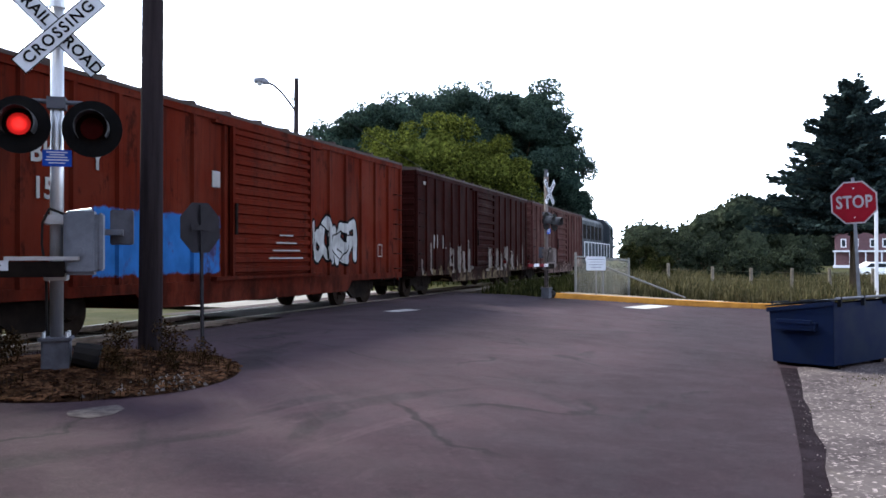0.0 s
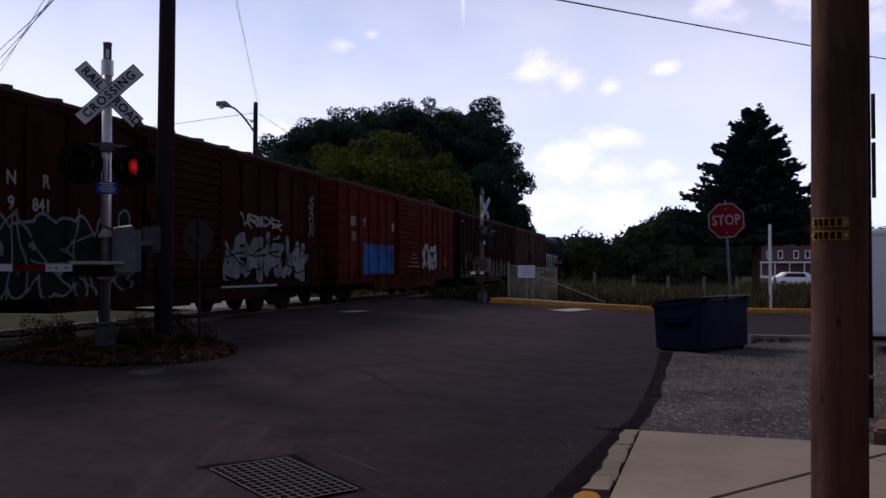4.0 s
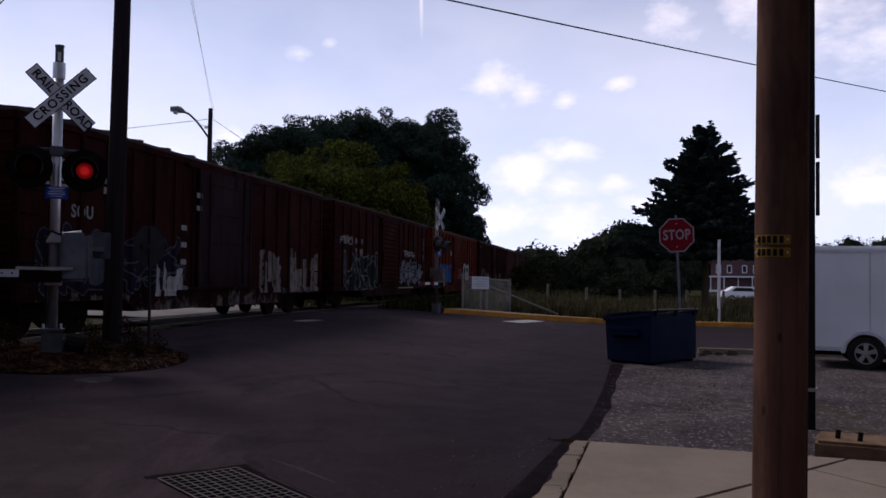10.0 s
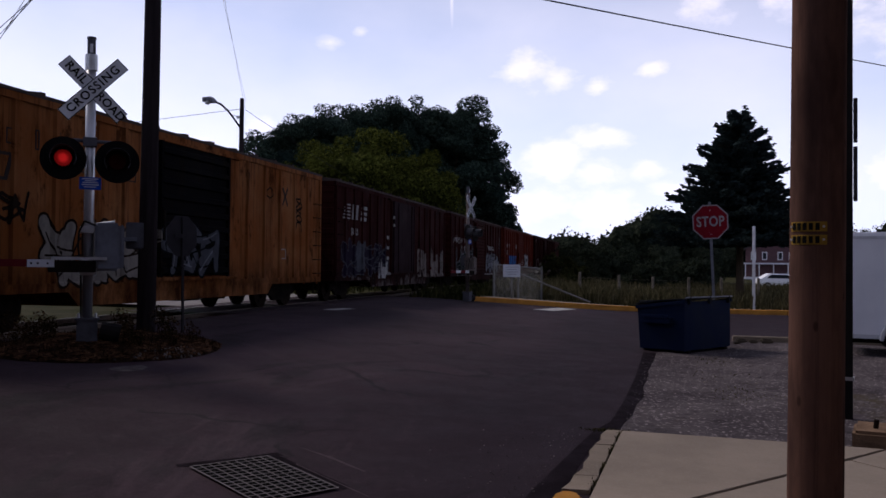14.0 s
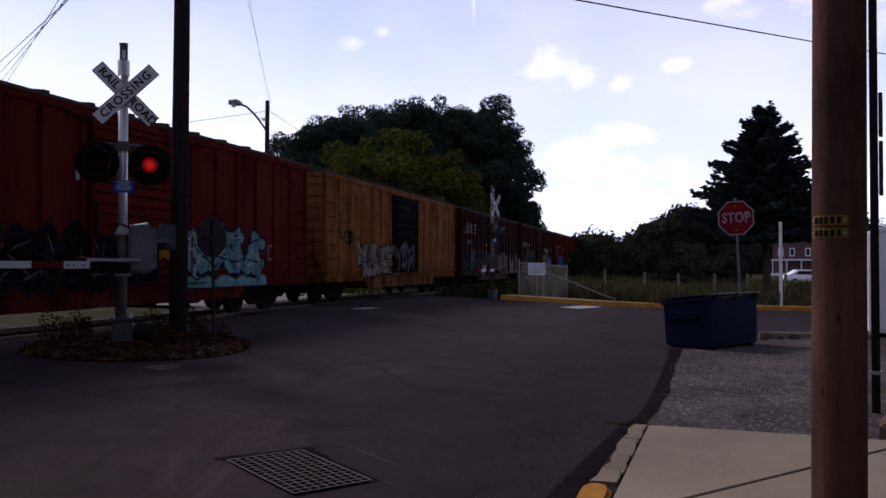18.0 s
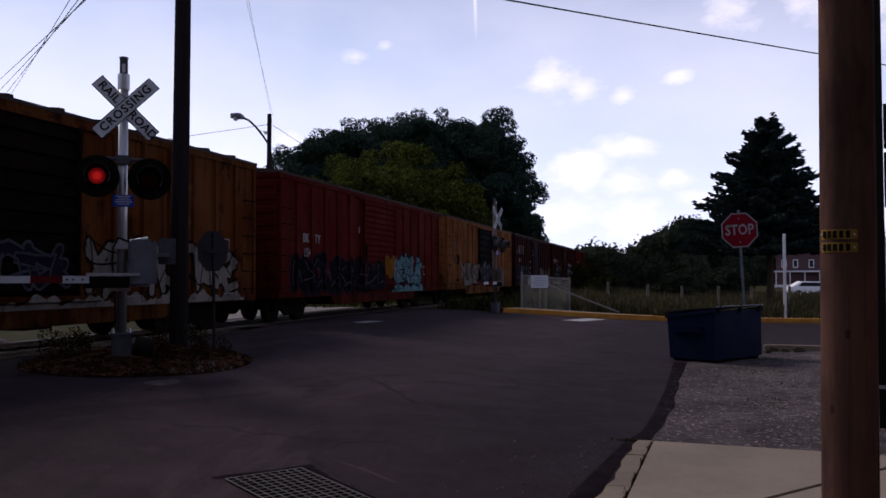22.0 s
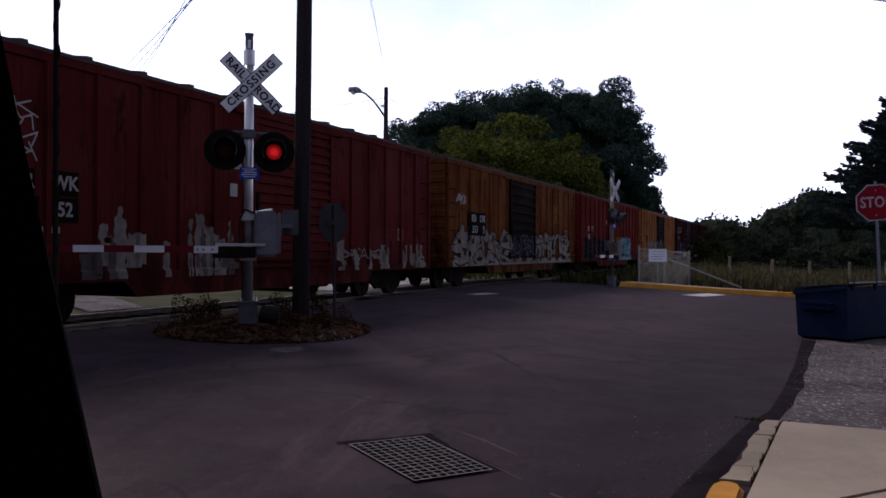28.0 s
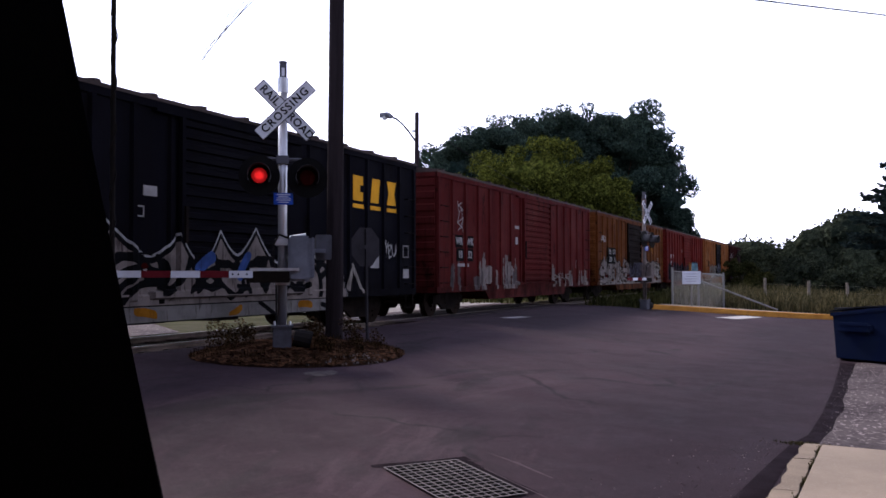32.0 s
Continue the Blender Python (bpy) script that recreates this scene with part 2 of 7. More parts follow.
def dull(name, color, color2, scale=3.0, rough=0.7, metal=0.0, grain=60.0, strength=0.25, stretch=(1, 1, 1)):
    """A two-colour worn surface: broad patches and a fine grain."""
    n = Nodes(name)
    vec = n.scaled(stretch)
    broad, fine = n.noise(scale, 5, 0.6, vec), n.noise(grain, 3, 0.6, vec)
    c = n.mix(n.ramp(broad, 0.35, 0.7), color, color2)
    c = n.mix(n.ramp(fine, 0.3, 0.75, 0.0, 0.45), c, color2)
    return n.done(c, n.ramp(broad, 0.3, 0.7, min(1, rough + 0.1), max(0.05, rough - 0.1)), metal, fine, strength, 0.01)


def glow(name, color, strength):
    n = Nodes(name)
    n.b.inputs["Emission Color"].default_value = (*color, 1)
    d = n.make("ShaderNodeVectorMath", operation="LENGTH")
    n.t.links.new(n.c, d.inputs[0])
    cells = n.make("ShaderNodeTexVoronoi")
    cells.inputs["Scale"].default_value = 32
    n.t.links.new(n.c, cells.inputs["Vector"])
    n.put(n.b.inputs["Emission Strength"], n.math("MULTIPLY", n.ramp(d.outputs["Value"], 0.1, 0.02, strength * 0.3, strength * 2.0), n.ramp(cells.outputs["Distance"], 0.0, 0.7, 1.1, 0.7)))
    return n.done(color, 0.3)


def leafy(name, dark, light, sheen=0.5):
    n = Nodes(name)
    isl = n.make("ShaderNodeNewGeometry").outputs["Random Per Island"]
    c = n.mix(isl, dark, light)
    c = n.mix(n.ramp(n.noise(0.6, 3), 0.42, 0.7, 0, 0.4), c, light)
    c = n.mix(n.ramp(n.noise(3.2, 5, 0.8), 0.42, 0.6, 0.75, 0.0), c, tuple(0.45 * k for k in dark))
    m = n.done(c, 0.9)
    through_light = n.make("ShaderNodeBsdfTranslucent")
    n.t.links.new(c, through_light.inputs["Color"])
    both = n.make("ShaderNodeMixShader")
    both.inputs[0].default_value = 0.2
    n.t.links.new(n.b.outputs[0], both.inputs[1])
    n.t.links.new(through_light.outputs[0], both.inputs[2])
    n.t.links.new(both.outputs[0], n.t.nodes["Material Output"].inputs["Surface"])
    return m


def asphalt():
    n = Nodes("asphalt")
    broad, mid = n.noise(0.22, 5, 0.6), n.noise(1.6, 6, 0.7)
    c = n.mix(n.ramp(broad, 0.35, 0.68), (0.0195, 0.0113, 0.0154), (0.0389, 0.0230, 0.0297))
    c = n.mix(n.ramp(mid, 0.45, 0.75, 0, 0.5), c, (0.0173, 0.0101, 0.0137))
    # long scuffs and tyre marks
    scuff = n.noise(1.0, 4, 0.6, n.scaled((0.55, 0.16, 1)), 1.2)
    c = n.mix(n.ramp(scuff, 0.57, 0.68, 0, 0.75), c, (0.0115, 0.0080, 0.0100))
    c = n.mix(n.ramp(n.noise(0.9, 4, 0.6, n.scaled((0.3, 0.12, 1), (7, 3, 0)), 0.8), 0.6, 0.74, 0, 0.5), c, (0.0613, 0.0385, 0.0467))
    # sweeping tyre tracks of cars that turn at the crossing
    sep = n.make("ShaderNodeSeparateXYZ")
    n.t.links.new(n.c, sep.inputs[0])
    for cx, cy, seed in ((5.5, 9.0, 0.0), (-16.0, 2.0, 4.0)):
        dx, dy = n.math("SUBTRACT", sep.outputs[0], cx), n.math("SUBTRACT", sep.outputs[1], cy)
        ring = n.math("SQRT", n.math("ADD", n.math("MULTIPLY", dx, dx), n.math("MULTIPLY", dy, dy)))
        turn = n.math("ARCTAN2", dy, dx)
        vec = n.make("ShaderNodeCombineXYZ")
        n.put(vec.inputs[0], n.math("MULTIPLY", ring, 1.6))
        n.put(vec.inputs[1], n.math("MULTIPLY", turn, 2.2))
        vec.inputs[2].default_value = seed
        mark = n.noise(1.0, 4, 0.65, vec.outputs[0])
        c = n.mix(n.ramp(mark, 0.57, 0.68, 0, 0.7), c, (0.0144, 0.0098, 0.0127))
        c = n.mix(n.ramp(mark, 0.4, 0.28, 0, 0.4), c, (0.0613, 0.0385, 0.0467))
    # dark patches of newer binder
    c = n.mix(n.ramp(n.noise(0.35, 3, 0.5, n.scaled((1, 0.7, 1), (11, 5, 0))), 0.56, 0.64, 0, 0.4), c, (0.0159, 0.0104, 0.0147))
    # the newer, darker lane along the lot
    lane = n.math("MULTIPLY_ADD", n.noise(0.5, 4, 0.6, n.scaled((1, 0.4, 1), (2, 9, 0))), 2.4, -1.2)
    c = n.mix(n.ramp(n.math("ADD", sep.outputs[0], lane), -3.2, -1.4, 0, 0.8), c, (0.0134, 0.0076, 0.0115))
    # blotches a hand or two across
    blot = n.noise(5.5, 6, 0.78)
    c = n.mix(n.ramp(blot, 0.42, 0.3, 0, 0.35), c, (0.0098, 0.0067, 0.0084))
    c = n.mix(n.ramp(blot, 0.56, 0.72, 0, 0.28), c, (0.0573, 0.0405, 0.0470))
    # coarse stone showing through, and long wandering cracks
    grit = n.noise(16, 6, 0.82)
    c = n.mix(n.ramp(grit, 0.5, 0.36, 0, 0.3), c, (0.0088, 0.0062, 0.0080))
    c = n.mix(n.ramp(grit, 0.54, 0.68, 0, 0.25), c, (0.0577, 0.0408, 0.0480))
    bend = n.make("ShaderNodeVectorMath", operation="MULTIPLY_ADD")
    wave = n.make("ShaderNodeTexNoise")
    wave.inputs["Scale"].default_value, wave.inputs["Detail"].default_value = 0.9, 6.0
    n.t.links.new(n.c, wave.inputs["Vector"])
    n.t.links.new(wave.outputs["Color"], bend.inputs[0])
    bend.inputs[1].default_value = (1.6, 1.6, 0)
    n.t.links.new(n.c, bend.inputs[2])
    web = n.make("ShaderNodeTexVoronoi", feature="DISTANCE_TO_EDGE")
    web.inputs["Scale"].default_value = 0.3
    n.t.links.new(bend.outputs[0], web.inputs["Vector"])
    kept = n.ramp(n.noise(0.4, 3, 0.5, n.scaled((1, 1, 1), (4, 8, 0))), 0.48, 0.56)
    c = n.mix(n.math("MULTIPLY", n.ramp(web.outputs["Distance"], 0.012, 0.004, 0, 0.8), kept), c, (0.0082, 0.0057, 0.0075))
    fine = n.noise(90, 3, 0.7)
    c = n.mix(n.ramp(fine, 0.5, 0.8, 0, 0.5), c, (0.0721, 0.0470, 0.0575))
    return n.done(c, n.ramp(mid, 0.3, 0.7, 0.95, 0.8), 0, fine, 0.35, 0.008, 0.05)


def gravelly():
    n = Nodes("worn_gravel_paving")
    v = n.make("ShaderNodeTexVoronoi")
    v.inputs["Scale"].default_value = 34
    n.t.links.new(n.c, v.inputs["Vector"])
    c = n.mix(n.ramp(n.noise(0.7, 6, 0.65), 0.35, 0.7), (0.04, 0.033, 0.036), (0.078, 0.066, 0.068))
    c = n.mix(n.ramp(v.outputs["Color"], 0.7, 0.95, 0, 0.85), c, (0.26, 0.22, 0.225))
    c = n.mix(n.ramp(n.noise(2.6, 6, 0.75, n.scaled((1, 1, 1), (6, 2, 0))), 0.52, 0.68, 0, 0.7), c, (0.018, 0.0145, 0.0165))
    grass = n.noise(0.55, 6, 0.7, n.scaled((1, 0.6, 1), (3, 1, 0)))
    c = n.mix(n.ramp(grass, 0.56, 0.7, 0, 0.8), c, (0.05, 0.04, 0.02))
    return n.done(c, 0.9, 0, v.outputs["Distance"], 0.5, 0.012)


def concrete(name, a, b):
    n = Nodes(name)
    broad, fine = n.noise(0.9, 6, 0.65), n.noise(55, 3, 0.6)
    c = n.mix(n.ramp(broad, 0.3, 0.7), a, b)
    c = n.mix(n.ramp(n.noise(5, 5, 0.7), 0.6, 0.8, 0, 0.35), c, (0.22, 0.2, 0.16))
    c = n.mix(n.ramp(fine, 0.45, 0.8, 0, 0.25), c, (0.3, 0.28, 0.24))
    return n.done(c, 0.88, 0, fine, 0.25, 0.006)


def car_paint(name, base, faded, rust=(0.06, 0.03, 0.02), patch=None, drip=None, reach=1.0):
    """Weathered boxcar paint. patch: (y0, y1, z0, z1, colour) of a rolled-on square; drip: colour of old whitewash; reach: how high that stands."""
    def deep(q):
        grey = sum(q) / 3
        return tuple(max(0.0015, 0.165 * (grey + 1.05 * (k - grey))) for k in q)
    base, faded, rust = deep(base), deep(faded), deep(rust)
    n = Nodes(name)
    sep = n.make("ShaderNodeSeparateXYZ")
    n.t.links.new(n.c, sep.inputs[0])
    y, z = sep.outputs[1], sep.outputs[2]
    broad = n.noise(0.8, 5, 0.6)
    c = n.mix(n.ramp(broad, 0.3, 0.72), base, faded)
    # each pressed panel has faded by its own amount
    bay = n.make("ShaderNodeTexWhiteNoise")
    bay.noise_dimensions = "1D"
    n.put(bay.inputs["W"], n.math("FLOOR", n.math("DIVIDE", n.math("ADD", y, 20.0), 0.93)))
    c = n.mix(n.ramp(bay.outputs["Value"], 0.0, 1.0, 0.0, 0.28), c, tuple(0.6 * k for k in base))
    streak = n.noise(1.0, 6, 0.7, n.scaled((5, 5, 0.45)))
    c = n.mix(n.ramp(streak, 0.48, 0.7, 0, 0.85), c, rust)
    # fine runs down from the roof edge
    runs = n.noise(1.0, 4, 0.6, n.scaled((1, 16, 0.3), (3, 1, 0)))
    c = n.mix(n.math("MULTIPLY", n.ramp(runs, 0.55, 0.68, 0, 0.7), n.ramp(z, 1.6, 3.6, 0.25, 1.0)), c, tuple(0.6 * k for k in rust))
    # old scabs of rust, and a rust tone that darkens towards the sill
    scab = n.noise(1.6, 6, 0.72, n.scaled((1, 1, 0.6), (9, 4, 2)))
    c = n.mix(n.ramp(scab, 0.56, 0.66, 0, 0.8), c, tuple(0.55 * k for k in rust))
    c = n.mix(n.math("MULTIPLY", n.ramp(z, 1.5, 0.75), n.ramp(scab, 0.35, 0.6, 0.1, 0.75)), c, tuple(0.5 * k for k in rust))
    if patch:
        y0, y1, z0, z1, colour = patch
        edge = n.math("MULTIPLY_ADD", n.noise(5, 4, 0.7), 0.22, -0.11)
        yy, zz = n.math("ADD", y, edge), n.math("ADD", z, edge)
        inside = n.math("MULTIPLY", n.math("MULTIPLY", n.ramp(yy, y0, y0 + 0.05), n.ramp(yy, y1, y1 - 0.05)), n.math("MULTIPLY", n.ramp(zz, z0, z0 + 0.05), n.ramp(zz, z1, z1 - 0.05)))
        tone = n.mix(n.ramp(n.noise(1.6, 5, 0.6), 0.35, 0.65), colour, tuple(0.7 * k for k in colour))
        c = n.mix(n.math("MULTIPLY", inside, n.ramp(scab, 0.62, 0.5, 0.25, 1.0)), c, tone)
    if drip:
        # pale columns of old whitewash between the ribs, each with its own height
        drip = tuple(0.42 * k for k in drip)
        col = n.make("ShaderNodeTexWhiteNoise")
        col.noise_dimensions = "1D"
        n.put(col.inputs["W"], n.math("FLOOR", n.math("DIVIDE", n.math("MULTIPLY_ADD", n.noise(2.0, 3), 0.25, y), 0.34)))
        tall = n.math("MULTIPLY_ADD", col.outputs["Value"], 1.3 * reach, 0.3 + 0.25 * reach)
        wavy = n.math("MULTIPLY_ADD", n.noise(4.0, 5, 0.65), 0.8, n.math("SUBTRACT", z, 0.4))
        rest = n.math("MULTIPLY", n.ramp(n.noise(2.4, 5, 0.7), 0.38, 0.6), n.ramp(n.noise(1.0, 5, 0.7, n.scaled((1, 9, 1.2), (5, 2, 0))), 0.36, 0.5))
        c = n.mix(n.math("MULTIPLY", n.ramp(n.math("SUBTRACT", tall, wavy), 0.0, 0.06, 0, 0.85), rest), c, n.mix(n.ramp(n.noise(6, 4), 0.4, 0.65), drip, tuple(0.5 * k for k in drip)))
    return n.done(c, n.ramp(broad, 0.3, 0.7, 0.8, 0.65), 0, streak, 0.15, 0.01, 0.01)


def spray_paint(name, color, worn=0.6):
    """Sprayed paint that thins out and flakes, so that patches come out darker."""
    n = Nodes(name)
    c = n.mix(n.ramp(n.noise(2.2, 5, 0.65), 0.35, 0.65), color, tuple(0.62 * k for k in color))
    c = n.mix(n.ramp(n.noise(1.0, 5, 0.7, n.scaled((3, 9, 1.1))), 0.56, 0.68, 0, worn), c, (0.02, 0.012, 0.012))
    return n.done(c, 0.7, 0, None)


def pole_wood():
    n = Nodes("brown_pole_wood")
    broad = n.noise(1.2, 5, 0.65, n.scaled((2.5, 2.5, 0.8)))
    grain = n.noise(1.0, 6, 0.75, n.scaled((34, 34, 0.9)))
    c = n.mix(n.ramp(broad, 0.3, 0.7), (0.125, 0.066, 0.05), (0.036, 0.02, 0.018))
    c = n.mix(n.ramp(grain, 0.45, 0.7, 0, 0.55), c, (0.045, 0.026, 0.022))
    crack = n.noise(1.0, 2, 0.5, n.scaled((26, 26, 0.35), (2, 5, 1)))
    c = n.mix(n.ramp(crack, 0.66, 0.7, 0, 0.9), c, (0.012, 0.008, 0.008))
    knot = n.make("ShaderNodeTexVoronoi")
    knot.inputs["Scale"].default_value = 1.0
    n.t.links.new(n.scaled((5.5, 5.5, 2.6)), knot.inputs["Vector"])
    c = n.mix(n.ramp(knot.outputs["Distance"], 0.085, 0.04, 0, 0.7), c, (0.025, 0.014, 0.012))
    return n.done(c, 0.9, 0, n.math("SUBTRACT", grain, n.ramp(crack, 0.66, 0.7)), 0.5, 0.006)


def flat_paint(name, color, rough=0.6, metal=0.0):
    return dull(name, color, tuple(0.72 * k for k in color), 2.5, rough, metal, 70, 0.12)


M_ASPHALT, M_GRAVEL = asphalt(), gravelly()
M_WALK = concrete("pale_concrete", (0.23, 0.187, 0.15), (0.175, 0.143, 0.115))
M_KERB = concrete("kerb_concrete", (0.215, 0.172, 0.135), (0.14, 0.113, 0.09))
M_YELLOW = dull("yellow_kerb_paint", (0.45, 0.205, 0.04), (0.29, 0.13, 0.027), 2.0, 0.7)
M_WHITE = dull("white_road_paint", (0.42, 0.41, 0.4), (0.24, 0.23, 0.23), 2.5, 0.8)
M_GRASS_SOIL = dull("grassy_soil", (0.02, 0.022, 0.009), (0.038, 0.035, 0.016), 0.6, 0.95)
M_BALLAST = dull("ballast_stone", (0.048, 0.042, 0.039), (0.02, 0.018, 0.017), 9.0, 0.95, 0, 40, 0.6)
M_RAIL = dull("worn_rail_steel", (0.16, 0.12, 0.1), (0.07, 0.05, 0.04), 4.0, 0.45, 0.7)
M_TIE = dull("dark_timber", (0.05, 0.04, 0.03), (0.09, 0.075, 0.06), 4.0, 0.9)
M_MULCH = dull("wood_mulch", (0.028, 0.015, 0.009), (0.012, 0.0075, 0.006), 6.0, 0.95, 0, 30, 0.6)
M_CHIP = leafy("mulch_chips", (0.012, 0.006, 0.004), (0.14, 0.07, 0.038), 0.9)
M_GALV = dull("galvanised_steel", (0.5, 0.51, 0.53), (0.34, 0.35, 0.37), 5.0, 0.42, 0.6)
M_ALU = dull("brushed_aluminium", (0.5, 0.5, 0.52), (0.3, 0.3, 0.32), 3.0, 0.36, 0.75, 80, 0.1, (1, 1, 0.1))
M_MESH = dull("old_chain_link", (0.2, 0.2, 0.2), (0.13, 0.13, 0.13), 5.0, 0.6, 0.4)
M_GREYBOX = dull("grey_painted_metal", (0.165, 0.17, 0.2), (0.105, 0.11, 0.13), 4.0, 0.6, 0.1)
M_BLACK = dull("black_paint", (0.005, 0.005, 0.0055), (0.009, 0.0085, 0.0085), 3.0, 0.5)
# lighter than M_BLACK, so the light caught by the hoods is in the colour
M_VISOR = dull("visor_painted_sheen", (0.085, 0.083, 0.088), (0.02, 0.02, 0.021), 6.0, 0.42)
M_BLACKMATT = dull("matt_black_metal", (0.01, 0.01, 0.011), (0.018, 0.016, 0.015), 4.0, 0.8)
M_SIGNWHITE = dull("white_sign_sheet", (0.6, 0.61, 0.65), (0.5, 0.51, 0.55), 3.0, 0.45)
# stop sign white, darkened so that its shade sits in the colour
M_STOPWHITE = dull("shaded_sign_white", (0.27, 0.25, 0.27), (0.2, 0.19, 0.2), 3.0, 0.5)
M_SIGNBACK = dull("dull_sign_back", (0.03, 0.027, 0.031), (0.019, 0.0175, 0.02), 3.0, 0.7, 0.2)
M_RED = dull("red_sign_sheet", (0.17, 0.008, 0.016), (0.13, 0.007, 0.013), 2.0, 0.5)
M_REDSTRIPE = dull("red_stripe", (0.13, 0.014, 0.018), (0.09, 0.01, 0.014), 3.0, 0.5)
M_BLUE = dull("blue_sign_sheet", (0.02, 0.07, 0.36), (0.015, 0.05, 0.28), 3.0, 0.45)
M_LENS_ON = glow("lit_red_lens", (0.8, 0.02, 0.02), 0.2)
M_LENS_OFF = flat_paint("dark_red_lens", (0.05, 0.006, 0.006), 0.25)
M_POLE = pole_wood()
M_POLEDARK = dull("creosoted_pole_wood", (0.026, 0.02, 0.022), (0.013, 0.01, 0.011), 2.2, 0.85, 0, 30, 0.5, (6, 6, 0.35))
M_TAG = dull("yellow_tag_plate", (0.27, 0.165, 0.03), (0.2, 0.12, 0.025), 8.0, 0.45)
M_DUMP = dull("dark_blue_enamel", (0.006, 0.011, 0.036), (0.009, 0.014, 0.032), 2.0, 0.5)
M_LID = dull("black_plastic_lid", (0.012, 0.014, 0.02), (0.018, 0.02, 0.026), 2.0, 0.5)
M_TRAILER = dull("white_trailer_skin", (0.78, 0.78, 0.8), (0.68, 0.68, 0.71), 0.8, 0.4)
M_TYRE = dull("tyre_rubber", (0.02, 0.02, 0.02), (0.032, 0.03, 0.03), 6.0, 0.85)
M_RIM = dull("alloy_rim", (0.5, 0.51, 0.52), (0.4, 0.4, 0.42), 5.0, 0.35, 0.8)
M_BRICK = dull("red_house_cladding", (0.095, 0.055, 0.06), (0.075, 0.042, 0.047), 2.0, 0.85)
M_ROOF = dull("dark_shingle", (0.07, 0.06, 0.06), (0.045, 0.04, 0.04), 2.0, 0.9)
M_TRIM = dull("white_trim_paint", (0.6, 0.6, 0.62), (0.48, 0.48, 0.5), 2.0, 0.6)
M_GLASS = flat_paint("dark_window_glass", (0.02, 0.024, 0.03), 0.1)
M_WOODPOST = dull("grey_fence_wood", (0.2, 0.17, 0.145), (0.11, 0.095, 0.08), 5.0, 0.9)
M_WIRE = dull("cable_sheath", (0.02, 0.02, 0.022), (0.03, 0.03, 0.032), 5.0, 0.7)
M_BARK = dull("tree_bark", (0.07, 0.05, 0.035), (0.035, 0.027, 0.02), 3.0, 0.95, 0, 20, 0.6, (4, 4, 0.6))
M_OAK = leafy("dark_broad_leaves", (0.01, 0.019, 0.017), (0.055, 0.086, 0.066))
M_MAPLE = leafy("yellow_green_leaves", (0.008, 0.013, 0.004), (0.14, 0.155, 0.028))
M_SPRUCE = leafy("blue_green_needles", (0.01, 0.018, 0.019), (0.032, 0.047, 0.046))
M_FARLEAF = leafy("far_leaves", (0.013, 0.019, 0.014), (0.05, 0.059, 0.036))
M_GRASS = leafy("tall_field_grass", (0.036, 0.036, 0.016), (0.125, 0.105, 0.058))
M_WEED = leafy("low_weeds", (0.014, 0.019, 0.006), (0.062, 0.058, 0.022))
M_STEEL = dull("dark_underframe_steel", (0.006, 0.005, 0.005), (0.013, 0.0095, 0.008), 4.0, 0.85, 0.0)
M_WHEEL = dull("rusty_wheel_steel", (0.009, 0.0065, 0.0055), (0.017, 0.0115, 0.009), 5.0, 0.85, 0.0)
M_ROOFSTEEL = dull("galvanised_car_roof", (0.06, 0.045, 0.042), (0.03, 0.023, 0.021), 1.5, 0.7, 0.2)
M_LETTER = flat_paint("white_stencil_paint", (0.26, 0.245, 0.24), 0.6)
M_LOGOYEL = flat_paint("yellow_stencil_paint", (0.6, 0.28, 0.02), 0.6)
M_OLDYEL = flat_paint("faded_yellow_mark", (0.16, 0.07, 0.012), 0.7)
M_DARKLETTER = flat_paint("dark_stencil_paint", (0.03, 0.025, 0.025), 0.6)

M_NEWASPHALT = dull("dark_new_asphalt", (0.0065, 0.0045, 0.006), (0.0125, 0.0085, 0.0115), 3.0, 0.9, 0, 60, 0.5)
M_SEAM = dull("pale_worn_seam", (0.075, 0.056, 0.062), (0.045, 0.034, 0.038), 9.0, 0.9)
M_BLOCK = dull("brown_stained_concrete", (0.2, 0.13, 0.085), (0.1, 0.062, 0.04), 3.5, 0.95, 0, 40, 0.6)
M_CHIPSTONE = leafy("pale_gravel_bits", (0.06, 0.052, 0.054), (0.26, 0.23, 0.22), 0.9)
M_PITSHADE = flat_paint("painted_pit_shade", (0.002, 0.002, 0.0025), 0.95)
M_PALEWIRE = dull("pale_cable", (0.4, 0.41, 0.44), (0.3, 0.31, 0.33), 5.0, 0.6)
M_DRYWEED = leafy("dry_reddish_weeds", (0.012, 0.008, 0.004), (0.07, 0.04, 0.018))
M_BASEBOX = dull("dark_cast_iron", (0.085, 0.085, 0.1), (0.055, 0.055, 0.065), 5.0, 0.7)
M_STENCILDARK = flat_paint("black_patch_paint", (0.004, 0.0035, 0.004), 0.8)


# ---- ground ----
def smooth(u):
    u = min(1.0, max(0.0, u))
    return u * u * (3 - 2 * u)


def level(x, y=0.0):
    """Height of the paved ground: it falls from the track towards the lot."""
    return 0.2 - 0.53 * smooth((x + 9.0) / 10.0)


